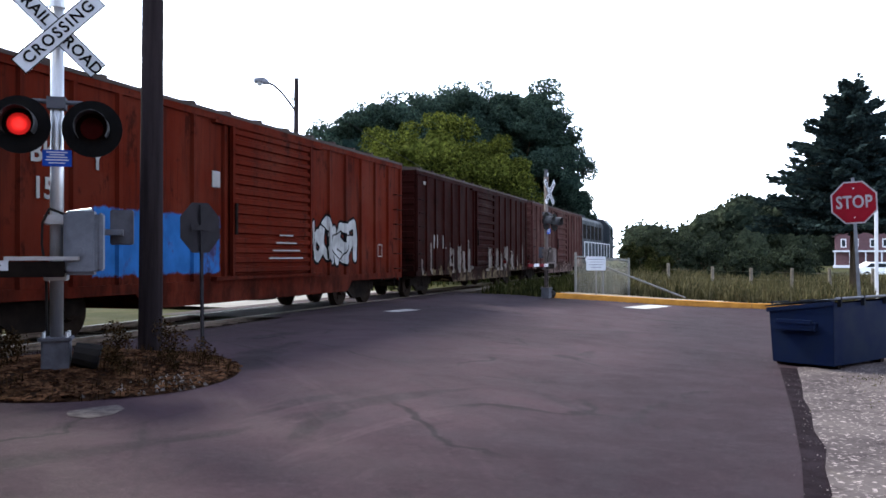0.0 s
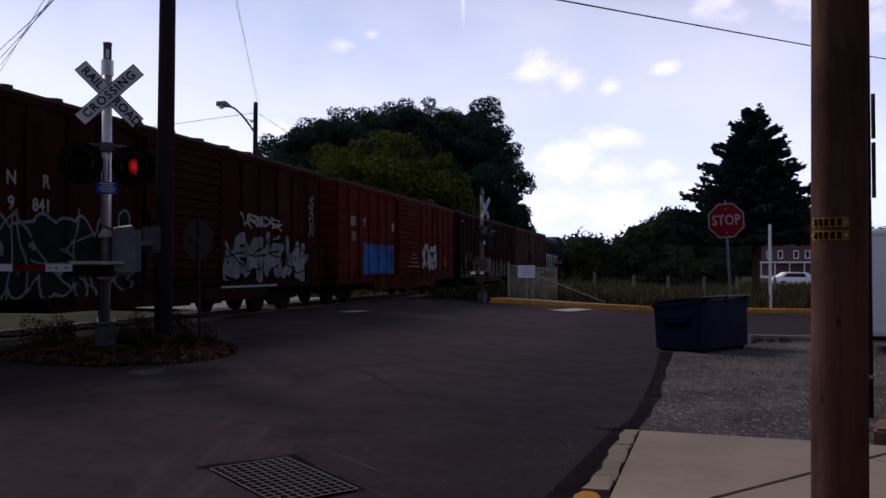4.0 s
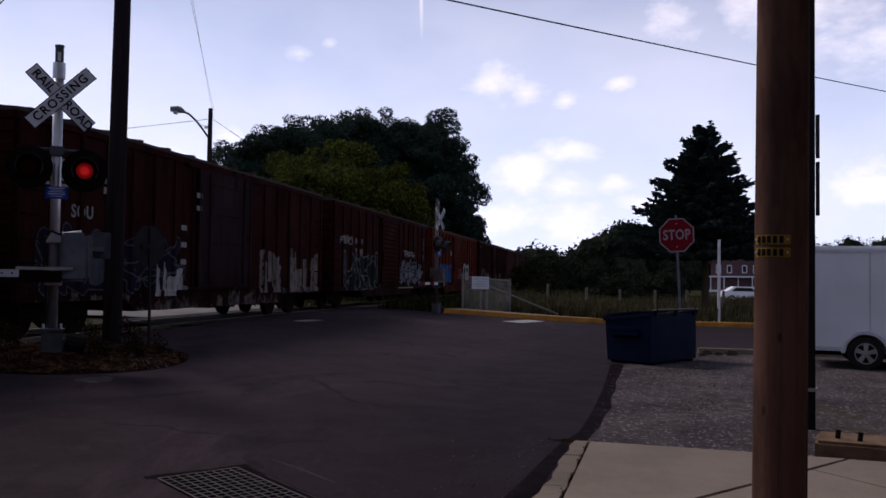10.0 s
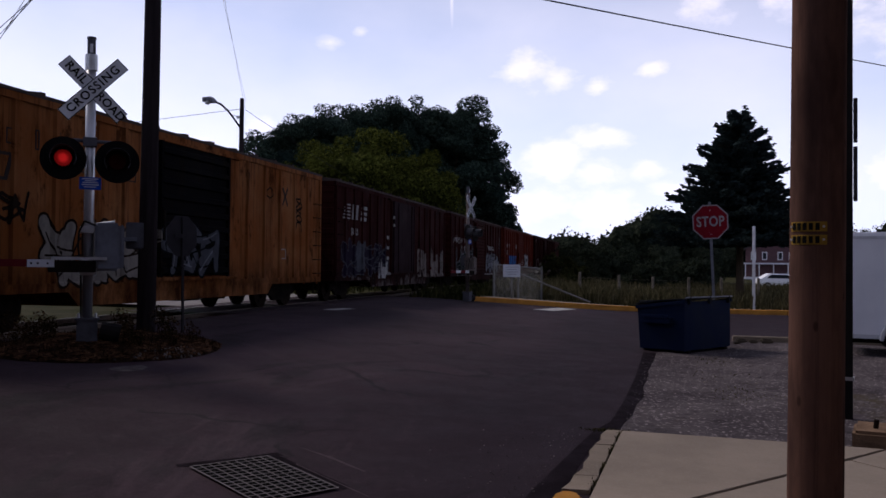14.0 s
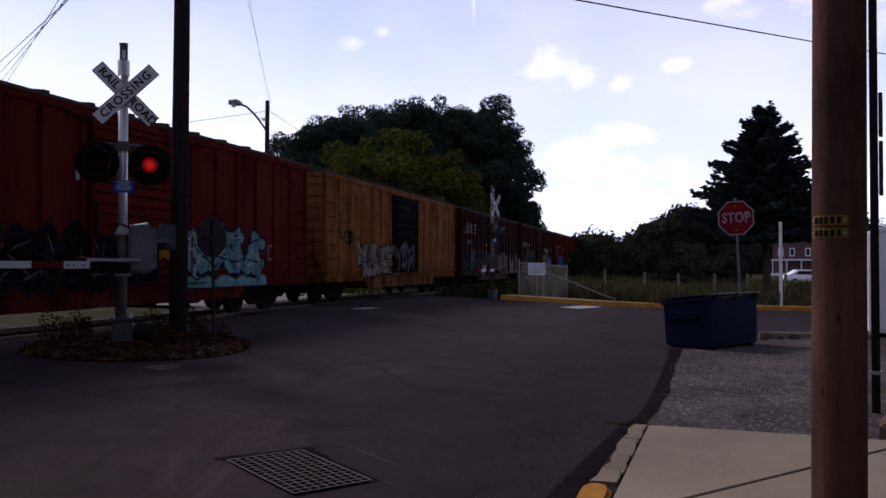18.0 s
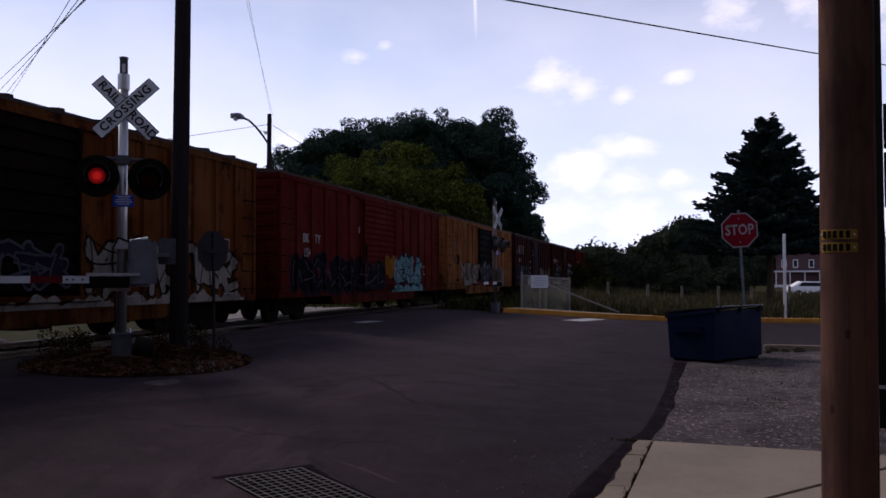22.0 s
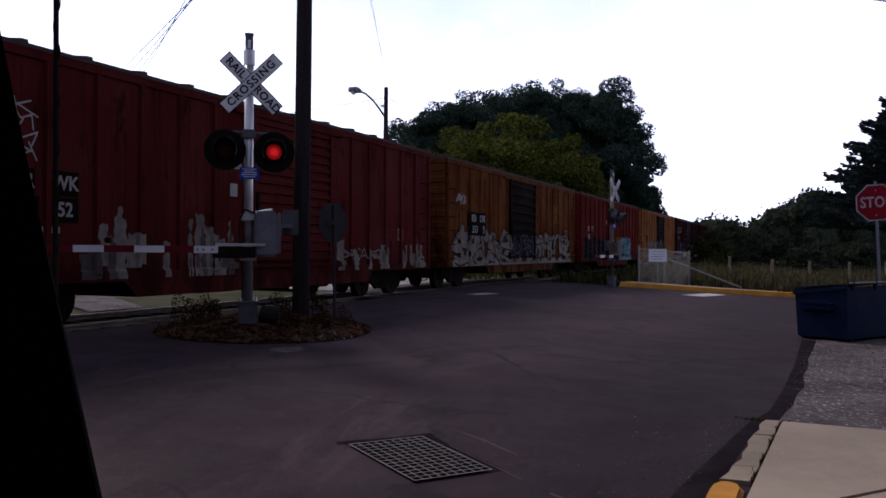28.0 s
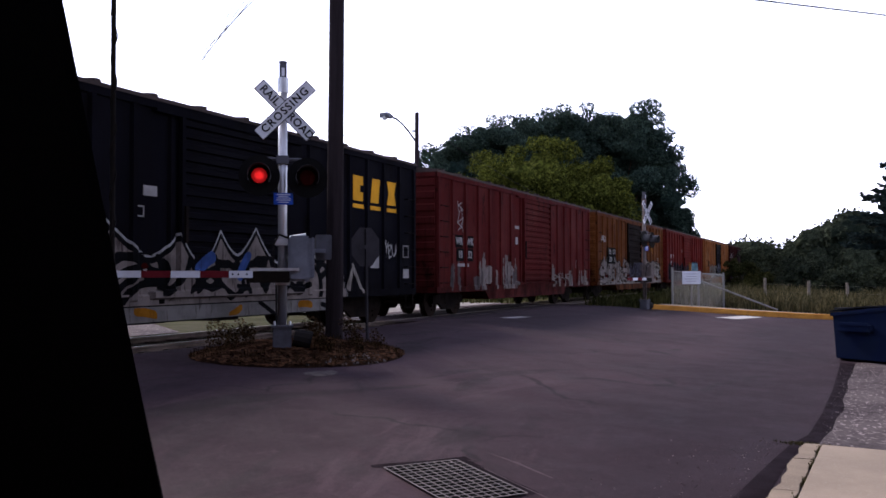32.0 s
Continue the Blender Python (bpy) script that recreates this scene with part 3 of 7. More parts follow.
def sheet(name, outline, material, lift, label, category, step=1.0, thick=0.0, kind="structure"):
    """A paved piece that follows level(), cut to a convex or simple outline of (x, y)."""
    bm = bmesh.new()
    verts = [bm.verts.new((x, y, 0)) for x, y in outline]
    bm.faces.new(verts)
    for axis, at in ((0, 1), (1, 1)):
        lo = min(p[axis] for p in outline)
        hi = max(p[axis] for p in outline)
        k = lo + step
        while k < hi:
            co, no = [0, 0, 0], [0, 0, 0]
            co[axis], no[axis] = k, 1
            bmesh.ops.bisect_plane(bm, geom=bm.verts[:] + bm.edges[:] + bm.faces[:], plane_co=co, plane_no=no)
            k += step if axis == 0 else step * 4
    if thick:
        up = bmesh.ops.extrude_face_region(bm, geom=bm.faces[:])
        for v in [g for g in up["geom"] if isinstance(g, bmesh.types.BMVert)]:
            v.co.z += thick
    for v in bm.verts:
        v.co.z += level(v.co.x, v.co.y) + lift
    bmesh.ops.recalc_face_normals(bm, faces=bm.faces[:])
    me = bpy.data.meshes.new(name)
    bm.to_mesh(me)
    bm.free()
    if not thick and me.polygons and me.polygons[0].normal.z < 0:
        me.flip_normals()
    me.materials.append(material)
    return tagged(new(name, me), label, category, "", kind)


def ground_sheet():
    """The one ground sheet out to the horizon."""
    n, v, f = 60, [], []
    xs = [-1500, -600, -200, -80, -40, -25, -18] + [-16 + i for i in range(0, 24)] + [10, 20, 50, 150, 500, 1500]
    ys = [-1500, -500, -100, -30, -10, 0, 10, 20, 30, 40, 60, 100, 200, 500, 1500]
    for y in ys:
        for x in xs:
            z = level(x) - 0.1
            if x < -16:
                z = 0.1
            v.append((x, y, z))
    w = len(xs)
    for j in range(len(ys) - 1):
        for i in range(w - 1):
            a = j * w + i
            f.append((a, a + 1, a + w + 1, a + w))
    return tagged(part("ground", Build().add(v, f), M_GRASS_SOIL, smooth=True), "flat green and brown grassy soil", "ground", "", "structure")


ground_sheet()
ROAD = [(-9.8, -14), (-0.5, -14), (-0.35, 5.0), (-0.2, 9.3), (-0.1, 9.8), (0.1, 18.0), (1.9, 22.4), (45, 21.6), (45, 34.6),
        (5.2, 35.5), (-0.2, 35.6), (-6.6, 32.4), (-8.2, 33.2), (-9.8, 33.4)]
sheet("road", ROAD, M_ASPHALT, 0.0, "worn dark grey asphalt road with scuffs", "road", 0.8)
sheet("parking_lot", [(-0.25, 9.3), (1.3, 9.14), (12, 8.2), (45, 8.2), (45, 21.4), (1.9, 22.2), (0.2, 18.4), (0.13, 16.6), (0.04, 15.1), (0.05, 14.2), (-0.03, 13.0), (0.0, 12.1), (-0.1, 11.2), (-0.13, 10.4), (-0.21, 9.85)],
      M_GRAVEL, 0.012, "worn gravelly grey paved lot with dry weeds", "parking lot")
sheet("road_beyond", [(-13.0, 23.0), (-26, 25.5), (-26, 35.5), (-13.0, 34.5)], concrete("sunlit_pale_paving", (0.2, 0.19, 0.185), (0.14, 0.13, 0.13)), 0.0,
      "pale sunlit paving beyond the track", "road")
# crossing panels and the ballasted line
sheet("crossing_panel", [(-9.8, 20), (-9.8, 34), (-10.55, 34), (-10.55, 20)], M_ASPHALT, 0.008, "dark asphalt beside the rail at the crossing", "crossing")
sheet("crossing_panel", [(-10.72, 20), (-10.72, 34), (-12.08, 34), (-12.08, 20)], M_ASPHALT, 0.0, "dark asphalt between the rails at the crossing", "crossing")
sheet("crossing_panel", [(-12.25, 20), (-12.25, 34), (-13.0, 34), (-13.0, 20)], M_ASPHALT, 0.008, "dark asphalt beyond the rails at the crossing", "crossing")
for lo, hi in ((-160, 20), (34, 420)):
    b = Build().prism([(-13.6, -0.1), (-9.2, -0.1), (-9.75, 0.1), (-13.05, 0.1)], "y", lo, hi)
    tagged(part("ballast", b, M_BALLAST), "grey crushed stone track bed", "ballast", "", "structure")
for x in (-12.165, -10.635):
    b = Build()
    b.prism([(x - 0.07, 0.06), (x + 0.07, 0.06), (x + 0.012, 0.1), (x + 0.012, 0.16), (x + 0.036, 0.18), (x + 0.036, 0.215),
             (x - 0.036, 0.215), (x - 0.036, 0.18), (x - 0.012, 0.16), (x - 0.012, 0.1)], "y", -160, 420)
    tagged(part("rail", b, M_RAIL), "steel rail with a worn bright head", "rail", "rails", "structure")
tie = Build().box(-12.7, -10.1, -0.11, 0.11, 0.02, 0.12).mesh("tie", 0.01)
ties = thing("railway_ties", "dark timber ties under the rails", "railway ties", kind="structure")
for i in range(60):
    part("tie", tie, M_TIE, ties, at=pose(0, 34.4 + i * 0.6, 0))
for i in range(50):
    part("tie", tie, M_TIE, ties, at=pose(0, 19.6 - i * 0.6, 0))

# sidewalk by the camera: slabs with a broken kerb strip
walkway = thing("sidewalk", "pale concrete sidewalk slabs with an open joint", "sidewalk", kind="structure")


def slab(name, outline, z0, z1, mat, parent, bevel=0.012):
    b = Build().prism(outline, "z", z0, z1)
    return part(name, b, mat, parent, bevel=bevel)


slab("slab", [(-0.215, 9.24), (1.3, 9.08), (2.2, 8.96), (-0.405, 5.72)], -0.5, -0.262, M_WALK, walkway, 0.006)
slab("slab", [(2.22, 8.95), (6.5, 8.3), (6.5, 3.4), (5.5, 3.4), (1.775, 8.37)], -0.5, -0.264, M_WALK, walkway, 0.006)
slab("slab", [(1.76, 8.35), (5.48, 3.4), (-0.47, 3.4), (-0.41, 5.66)], -0.5, -0.263, M_WALK, walkway, 0.006)
slab("slab", [(-0.46, 3.385), (6.5, 3.385), (6.5, -6), (-0.6, -6)], -0.5, -0.263, M_WALK, walkway)
kerb = thing("kerb", "broken pale concrete kerb edge, its end painted yellow", "kerb", kind="structure")
rng = random.Random(5)
kerb_line = [(y, x + 0.05 + 0.02 * math.sin(y * 23)) for y, x in [(9.28, -0.42), (9.0, -0.46), (8.75, -0.455), (8.5, -0.51), (8.2, -0.53), (8.0, -0.53), (7.7, -0.56), (7.45, -0.55), (7.2, -0.6), (6.95, -0.6), (6.72, -0.63)]]
inner_line = [(-0.232 - (9.28 - y) * 0.055 + 0.012 * math.sin(y * 9), y) for y, x in kerb_line]
for a, b in ((0, 3), (3, 6), (6, 8), (8, 10)):
    left = [(x, y) for y, x in kerb_line[a:b + 1]]
    right = inner_line[a:b + 1]
    (x0, y0), (x1, y1) = left[-1], right[-1]
    slab("kerb_stone", left[:-1] + [(x0, y0 + 0.003), (x1, y1 + 0.003)] + right[:-1][::-1], -0.52, -0.268 - 0.004 * (a % 2), M_KERB, kerb, 0.004)
slab("painted_kerb", [(-0.655, 6.36), (-0.64, 6.54), (-0.59, 6.65), (-0.51, 6.67), (-0.44, 6.62), (-0.404, 6.5), (-0.48, 3.4), (-0.72, 3.4)], -0.52, -0.262, M_YELLOW, kerb, 0.03)
slab("painted_kerb", [(-0.7, 3.39), (-0.48, 3.39), (-0.62, -6), (-0.84, -6)], -0.52, -0.263, M_YELLOW, kerb, 0.03)

# far side of the cross street: yellow kerb with a pale walk behind it
far_kerb = thing("far_kerb", "long kerb painted yellow along the far side of the street", "kerb", kind="structure")
FK = [(-6.4, 32.5), (-3.2, 34.2), (0.0, 35.7), (5.2, 35.7), (14, 35.2), (45, 34.7)]
for (x0, y0), (x1, y1) in zip(FK, FK[1:]):
    n = max(1, round(math.hypot(x1 - x0, y1 - y0) / 2.4))
    for i in range(n):
        a, b = i / n, (i + 1) / n - 0.006
        pa, pb = (x0 + (x1 - x0) * a, y0 + (y1 - y0) * a), (x0 + (x1 - x0) * b, y0 + (y1 - y0) * b)
        v = []
        for (px, py) in (pa, pb):
            z = level(px)
            v += [(px, py, z - 0.2), (px, py, z + 0.15), (px, py + 0.02, z + 0.17), (px, py + 0.2, z + 0.17), (px, py + 0.2, z - 0.2)]
        part("kerb_stone", Build().add(v, [(0, 1, 6, 5), (1, 2, 7, 6), (2, 3, 8, 7), (3, 4, 9, 8), (4, 0, 5, 9), (0, 4, 3, 2, 1), (5, 6, 7, 8, 9)]), M_YELLOW, far_kerb)
sheet("far_sidewalk", [(-6.4, 32.72), (-3.2, 34.42), (0, 35.92), (5.2, 35.92), (14, 35.42), (45, 34.92), (45, 36.3), (14, 36.8), (5.2, 37.2), (0, 37.2), (-6.4, 34.2)],
      M_WALK, 0.15, "pale concrete walk behind the far kerb", "sidewalk")
# near kerb of the cross street beside the dumpster
slab("near_kerb", [(2.0, 22.35), (8.0, 22.05), (8.0, 21.8), (2.0, 22.1)], -0.5, -0.2, M_KERB, thing("near_kerb_run", "low pale concrete kerb beside the lot", "kerb", kind="structure"), 0.02)
# painted bar on the cross street
sheet("crosswalk_mark", [(-3.9, 30.6), (-3.2, 30.9), (-2.6, 33.6), (-3.3, 33.3)], M_WHITE, 0.008, "worn white painted bar on the asphalt", "road marking")
sheet("stop_line", [(-8.6, 22.6), (-8.2, 22.6), (-8.0, 23.6), (-8.4, 23.6)], M_WHITE, 0.007, "faint worn white paint patch on the asphalt", "road marking")


# unseen plain slabs added behind and beside the viewer to block skylight
blocker_paint = dull("plain_brown_blocker", (0.1, 0.07, 0.055), (0.07, 0.05, 0.04), 0.8, 0.9)
for name, outline in (("wall_south", [(-9, -6.9), (13, -6.9), (13, -6.5), (-9, -6.5)]), ("wall_east", [(13.1, -6.9), (13.5, -6.9), (13.5, 12.0), (13.1, 12.0)])):
    tagged(part(name, Build().prism(outline, "z", -0.5, 10.0), blocker_paint), "unseen brown slab added to block skylight", "wall", "", "structure")


# ---- storm drain ----
def storm_drain():
    a, b, c, d = Vector((-3.275, 5.99)), Vector((-2.93, 6.6)), Vector((-2.115, 6.01)), Vector((-2.465, 5.42))
    th = thing("storm_drain_grate", "rusty cast iron storm drain grate set in the asphalt", "drain grate")

    def at(u, w, dz=0.0):
        p = (a * (1 - u) + d * u) * (1 - w) + (b * (1 - u) + c * u) * w
        return (p.x, p.y, level(p.x) + dz)
    # a flat black sheet just below the bars paints the shaded hole
    pit = Build().add([at(0, 0, 0.014), at(1, 0, 0.014), at(1, 1, 0.014), at(0, 1, 0.014)], [(0, 1, 2, 3)])
    part("pit", pit, M_PITSHADE, th, "flat black sheet painted for the shaded hole under the bars")
    iron = dull("cast_iron", (0.17, 0.15, 0.155), (0.1, 0.088, 0.09), 8, 0.7, 0.2)

    def bar(u0, w0, u1, w1, r):
        p, q = Vector(at(u0, w0, 0.018)), Vector(at(u1, w1, 0.018))
        s = (q - p).cross(Vector((0, 0, 1))).normalized() * r
        z = Vector((0, 0, 0.0015))
        return [p - s - z, p + s - z, q + s - z, q - s - z, p - s + z, p + s + z, q + s + z, q - s + z]
    F = [(0, 3, 2, 1), (4, 5, 6, 7), (0, 1, 5, 4), (1, 2, 6, 5), (2, 3, 7, 6), (3, 0, 4, 7)]
    for ends in ((0, 0, 1, 0), (1, 0, 1, 1), (1, 1, 0, 1), (0, 1, 0, 0)):
        part("frame_bar", Build().add(bar(*ends, 0.006), F), iron, th)
    for i in range(1, 14):
        part("bar", Build().add(bar(i / 14, 0, i / 14, 1, 0.0045), F), iron, th)
    for i in range(1, 9):
        part("cross_bar", Build().add(bar(0, i / 9, 1, i / 9, 0.0045), F), iron, th)


storm_drain()


# ---- mulched island ----
ISLAND = (-7.66, 11.48, 1.48, 1.93)


def island_height(x, y):
    cx, cy, rx, ry = ISLAND
    d = math.hypot((x - cx) / rx, (y - cy) / ry)
    bump = noise.noise((x * 1.3, y * 1.3, 0)) * 0.05
    return level(x) + 0.17 * smooth(1.25 - d) + bump * smooth(1.2 - d) - 0.06 * smooth((d - 0.92) * 6)


def island():
    b, n, m = Build(), 44, 12
    cx, cy, rx, ry = ISLAND
    v, f = [(cx, cy, island_height(cx, cy))], []
    for j in range(1, m + 1):
        for i in range(n):
            a = 2 * math.pi * i / n
            r = j / m * (1 + 0.07 * noise.noise((math.cos(a) * 2, math.sin(a) * 2, 3)))
            x, y = ISLAND[0] + ISLAND[2] * r * math.cos(a), ISLAND[1] + ISLAND[3] * r * math.sin(a)
            v.append((x, y, island_height(x, y)))
    f += [(0, 1 + i, 1 + (i + 1) % n) for i in range(n)]
    for j in range(m - 1):
        for i in range(n):
            p, q = 1 + j * n + i, 1 + j * n + (i + 1) % n
            f.append((p, p + n, q + n, q))
    tagged(part("mulch_island", b.add(v, f), M_MULCH, smooth=True), "low brown mulch bed round the signal and pole", "mulch bed", "", "structure")
    rng = np.random.default_rng(4)
    v, f = [], []
    for i in range(5200):
        a, r = rng.uniform(0, 6.283), math.sqrt(rng.uniform(0, 1)) * 0.99
        x, y = ISLAND[0] + ISLAND[2] * r * math.cos(a), ISLAND[1] + ISLAND[3] * r * math.sin(a)
        z = island_height(x, y) + 0.006
        l, w, t, k = rng.uniform(0.02, 0.06), rng.uniform(0.008, 0.02), rng.uniform(0, 3.14), rng.uniform(-0.012, 0.02)
        c, s = math.cos(t), math.sin(t)
        n0 = len(v)
        v += [(x - c * l - s * w, y - s * l + c * w, z + k), (x - c * l + s * w, y - s * l - c * w, z), (x + c * l + s * w, y + s * l - c * w, z + 0.01 - k), (x + c * l - s * w, y + s * l + c * w, z + 0.015)]
        f.append((n0, n0 + 1, n0 + 2, n0 + 3))
    tagged(part("mulch_chips", Build().add(v, f), M_CHIP), "scattered brown wood mulch chips", "mulch", "", "stuff")


island()


def blades(name, spots, material, label, category, height, width=0.012):
    """Grass and weeds: bent blades at the given (x, y, z) spots, as one piece of stuff."""
    rng = np.random.default_rng(len(spots))
    v, f = [], []
    for x, y, z in spots:
        h = height * rng.uniform(0.5, 1.25)
        a, lean = rng.uniform(0, 6.283), rng.uniform(0.05, 0.5) * h
        c, s = math.cos(a), math.sin(a)
        px, py = -s * width * rng.uniform(0.6, 1.4), c * width
        n0 = len(v)
        v += [(x - px, y - py, z - 0.03), (x + px, y + py, z - 0.03), (x + px * .8 + c * lean * .35, y + py * .8 + s * lean * .35, z + h * .6),
              (x - px * .8 + c * lean * .35, y - py * .8 + s * lean * .35, z + h * .6), (x + c * lean, y + s * lean, z + h)]
        f += [(n0, n0 + 1, n0 + 2, n0 + 3), (n0 + 3, n0 + 2, n0 + 4)]
    me = bpy.data.meshes.new(name)
    me.from_pydata(v, [], f)
    return tagged(part(name, me, material), label, category, "", "stuff")


rng = np.random.default_rng(8)
spots = []
for i in range(46000):
    x = rng.uniform(-6.5, 30)
    y = 36.4 + rng.uniform(0, 1) ** 1.5 * 32
    if x < -1 and y < 34.4 + (x + 6.5) * 0.6 + 0.4:
        continue
    if noise.noise((x * 0.25, y * 0.25, 5)) + rng.uniform(-0.3, 0.5) < -0.1:
        continue
    spots.append((x, y, level(x) - 0.1))
blades("field_grass", spots, M_GRASS, "tall yellow-green grass and weeds in the field", "grass", 0.85, 0.035)
spots = [(rng.uniform(-9.1, -6.2), rng.uniform(32.8, 60), 0.06) for i in range(5000)]
blades("trackside_grass", spots, M_WEED, "rough green grass beside the track", "grass", 0.5, 0.03)
spots = []
for i in range(1500):
    a, r = rng.uniform(0, 6.283), math.sqrt(rng.uniform(0.1, 1))
    x, y = ISLAND[0] + ISLAND[2] * r * math.cos(a), ISLAND[1] + ISLAND[3] * r * math.sin(a)
    if noise.noise((x * 1.5, y * 1.5, 9)) > 0.0:
        spots.append((x, y, island_height(x, y)))
blades("island_weeds", spots, M_DRYWEED, "sparse dry reddish weeds on the mulch bed", "weeds", 0.1, 0.005)
spots = []
for i in range(120):
    y = rng.choice((6.9, 7.05, 7.6, 8.3, 8.45, 8.9, 9.1)) + rng.normal(0, 0.05)
    spots.append((-0.235 - (9.28 - y) * 0.055 + rng.normal(0, 0.014), y, -0.29))
for i in range(260):
    spots.append((rng.normal(-0.4, 0.13), rng.normal(9.36, 0.035), -0.31))
for i in range(700):
    x = rng.uniform(0.9, 1.5)
    y = rng.uniform(11, 18)
    if noise.noise((x * 2, y * 0.9, 2)) > 0.05:
        spots.append((x + rng.normal(0, 0.12), y, -0.33))
for cx, cy in ((1.7, 12.6), (2.6, 12.2), (2.2, 11.4), (1.3, 14.2), (1.5, 16.4), (3.4, 12.8)):
    for i in range(240):
        spots.append((rng.normal(cx, 0.3), rng.normal(cy, 0.34), -0.345))
blades("joint_weeds", spots, M_GRASS, "dry weeds in the joints of the paving", "weeds", 0.035, 0.009)
spots = [(rng.uniform(-40, -13.4), rng.uniform(33, 75), 0.1) for i in range(6000)]
blades("grass_beyond_track", spots, M_WEED, "rough grass beyond the track", "grass", 0.4, 0.04)


# strip of newer asphalt along the lot and kerb, seams by the drain
sheet("asphalt_strip", [(-0.06, 18.4), (-0.1, 16.6), (-0.16, 14.0), (-0.26, 11.5), (-0.36, 9.95), (-0.5, 9.3), (-0.6, 8.5), (-0.72, 7.4), (-0.8, 6.7), (-0.9, 5.6), (-0.6, 5.6), (-0.58, 6.7),
                        (-0.5, 8.0), (-0.4, 9.2), (-0.3, 9.34), (-0.21, 9.85), (-0.12, 10.4), (0.0, 12.1), (0.05, 14.5), (0.13, 16.6), (0.2, 18.4)],
      M_NEWASPHALT, 0.006, "narrow dark strip of newer asphalt along the lot edge", "road patch")
for outline in ([(-2.86, 6.66), (-2.76, 6.62), (-2.3, 6.28), (-1.86, 5.95), (-1.87, 5.94), (-2.31, 6.265), (-2.77, 6.605)],                [(-2.9, 7.1), (-2.5, 6.9), (-2.1, 6.6), (-2.11, 6.58), (-2.52, 6.87)], [(-1.6, 5.75), (-1.2, 5.5), (-1.21, 5.48), (-1.61, 5.72)]):
    sheet("worn_seam", outline, M_SEAM, 0.004, "pale worn seam in the asphalt by the drain", "road patch")
for outline in ([(-3.42, 6.03), (-3.3, 6.22), (-3.1, 6.5), (-2.94, 6.8), (-2.84, 6.72), (-2.96, 6.66), (-3.29, 6.05), (-3.38, 5.98)], [(-2.9, 6.72), (-2.5, 6.44), (-2.06, 6.12), (-2.08, 6.02), (-2.14, 6.05), (-2.93, 6.66)]):
    sheet("dark_stain", outline, M_NEWASPHALT, 0.004, "dark broken asphalt edge round the drain", "road patch")
sheet("broken_edge", [(-6.42, 9.62), (-6.4, 9.84), (-6.27, 10.12), (-6.12, 10.02), (-6.04, 9.76), (-6.1, 9.52), (-6.3, 9.5)], dull("pale_broken_concrete", (0.1, 0.085, 0.083), (0.04, 0.034, 0.035), 9.0, 0.9), 0.005,
      "pale broken piece of old concrete edging in the asphalt", "road patch")
rng = np.random.default_rng(77)
v, f = [], []
for i in range(360):
    k = i % 2
    if k == 0:
        y = rng.uniform(5.6, 9.3)
        x = -0.6 - (9.3 - y) * 0.06 - abs(rng.normal(0, 0.35))
    elif k == 1:
        y = rng.uniform(9.6, 18.2)
        x = -0.2 + (y - 9.6) * 0.035 + rng.normal(0.05, 0.1)
    else:
        x, y = rng.uniform(-9, 0), rng.uniform(5, 30)
        if i % 4:
            x, y = rng.uniform(-2.2, -0.6), rng.uniform(5, 8)
    s = rng.uniform(0.003, 0.009)
    z = level(x) + 0.006
    a = rng.uniform(0, 6.28)
    c, d = math.cos(a) * s, math.sin(a) * s
    n0 = len(v)
    v += [(x - c, y - d, z), (x + d, y - c, z), (x + c * 1.6, y + d * 1.6, z), (x - d, y + c, z), (x, y, z + s * 1.2)]
    f += [(n0, n0 + 1, n0 + 4), (n0 + 1, n0 + 2, n0 + 4), (n0 + 2, n0 + 3, n0 + 4), (n0 + 3, n0, n0 + 4)]
tagged(part("loose_stones", Build().add(v, f), M_CHIPSTONE), "loose pale stones scattered on the asphalt edge", "gravel", "", "stuff")

sheet("far_path", [(-13.3, 13.6), (-18.0, 17.0), (-18.0, 19.0), (-13.3, 15.2)], M_GRAVEL, -0.06, "pale path beyond the track", "path")
rng = np.random.default_rng(31)
v, f = [], []
for i in range(90):
    a, r = rng.normal(-0.25, 0.22), rng.uniform(0.72, 0.98)
    x, y = ISLAND[0] + ISLAND[2] * r * math.cos(a), ISLAND[1] + ISLAND[3] * r * math.sin(a)
    s, z = rng.uniform(0.015, 0.045), island_height(x, y)
    p = [(x + s * rng.uniform(.7, 1.2) * math.cos(k * 1.57 + a * 9), y + s * math.sin(k * 1.57 + a * 9), z - 0.01) for k in range(4)]
    n0 = len(v)
    v += p + [(x, y, z + s * 0.7)]
    f += [(n0 + k, n0 + (k + 1) % 4, n0 + 4) for k in range(4)]
tagged(part("island_stones", Build().add(v, f), M_CHIPSTONE), "small pale stones at the end of the mulch bed", "stones", "", "stuff")


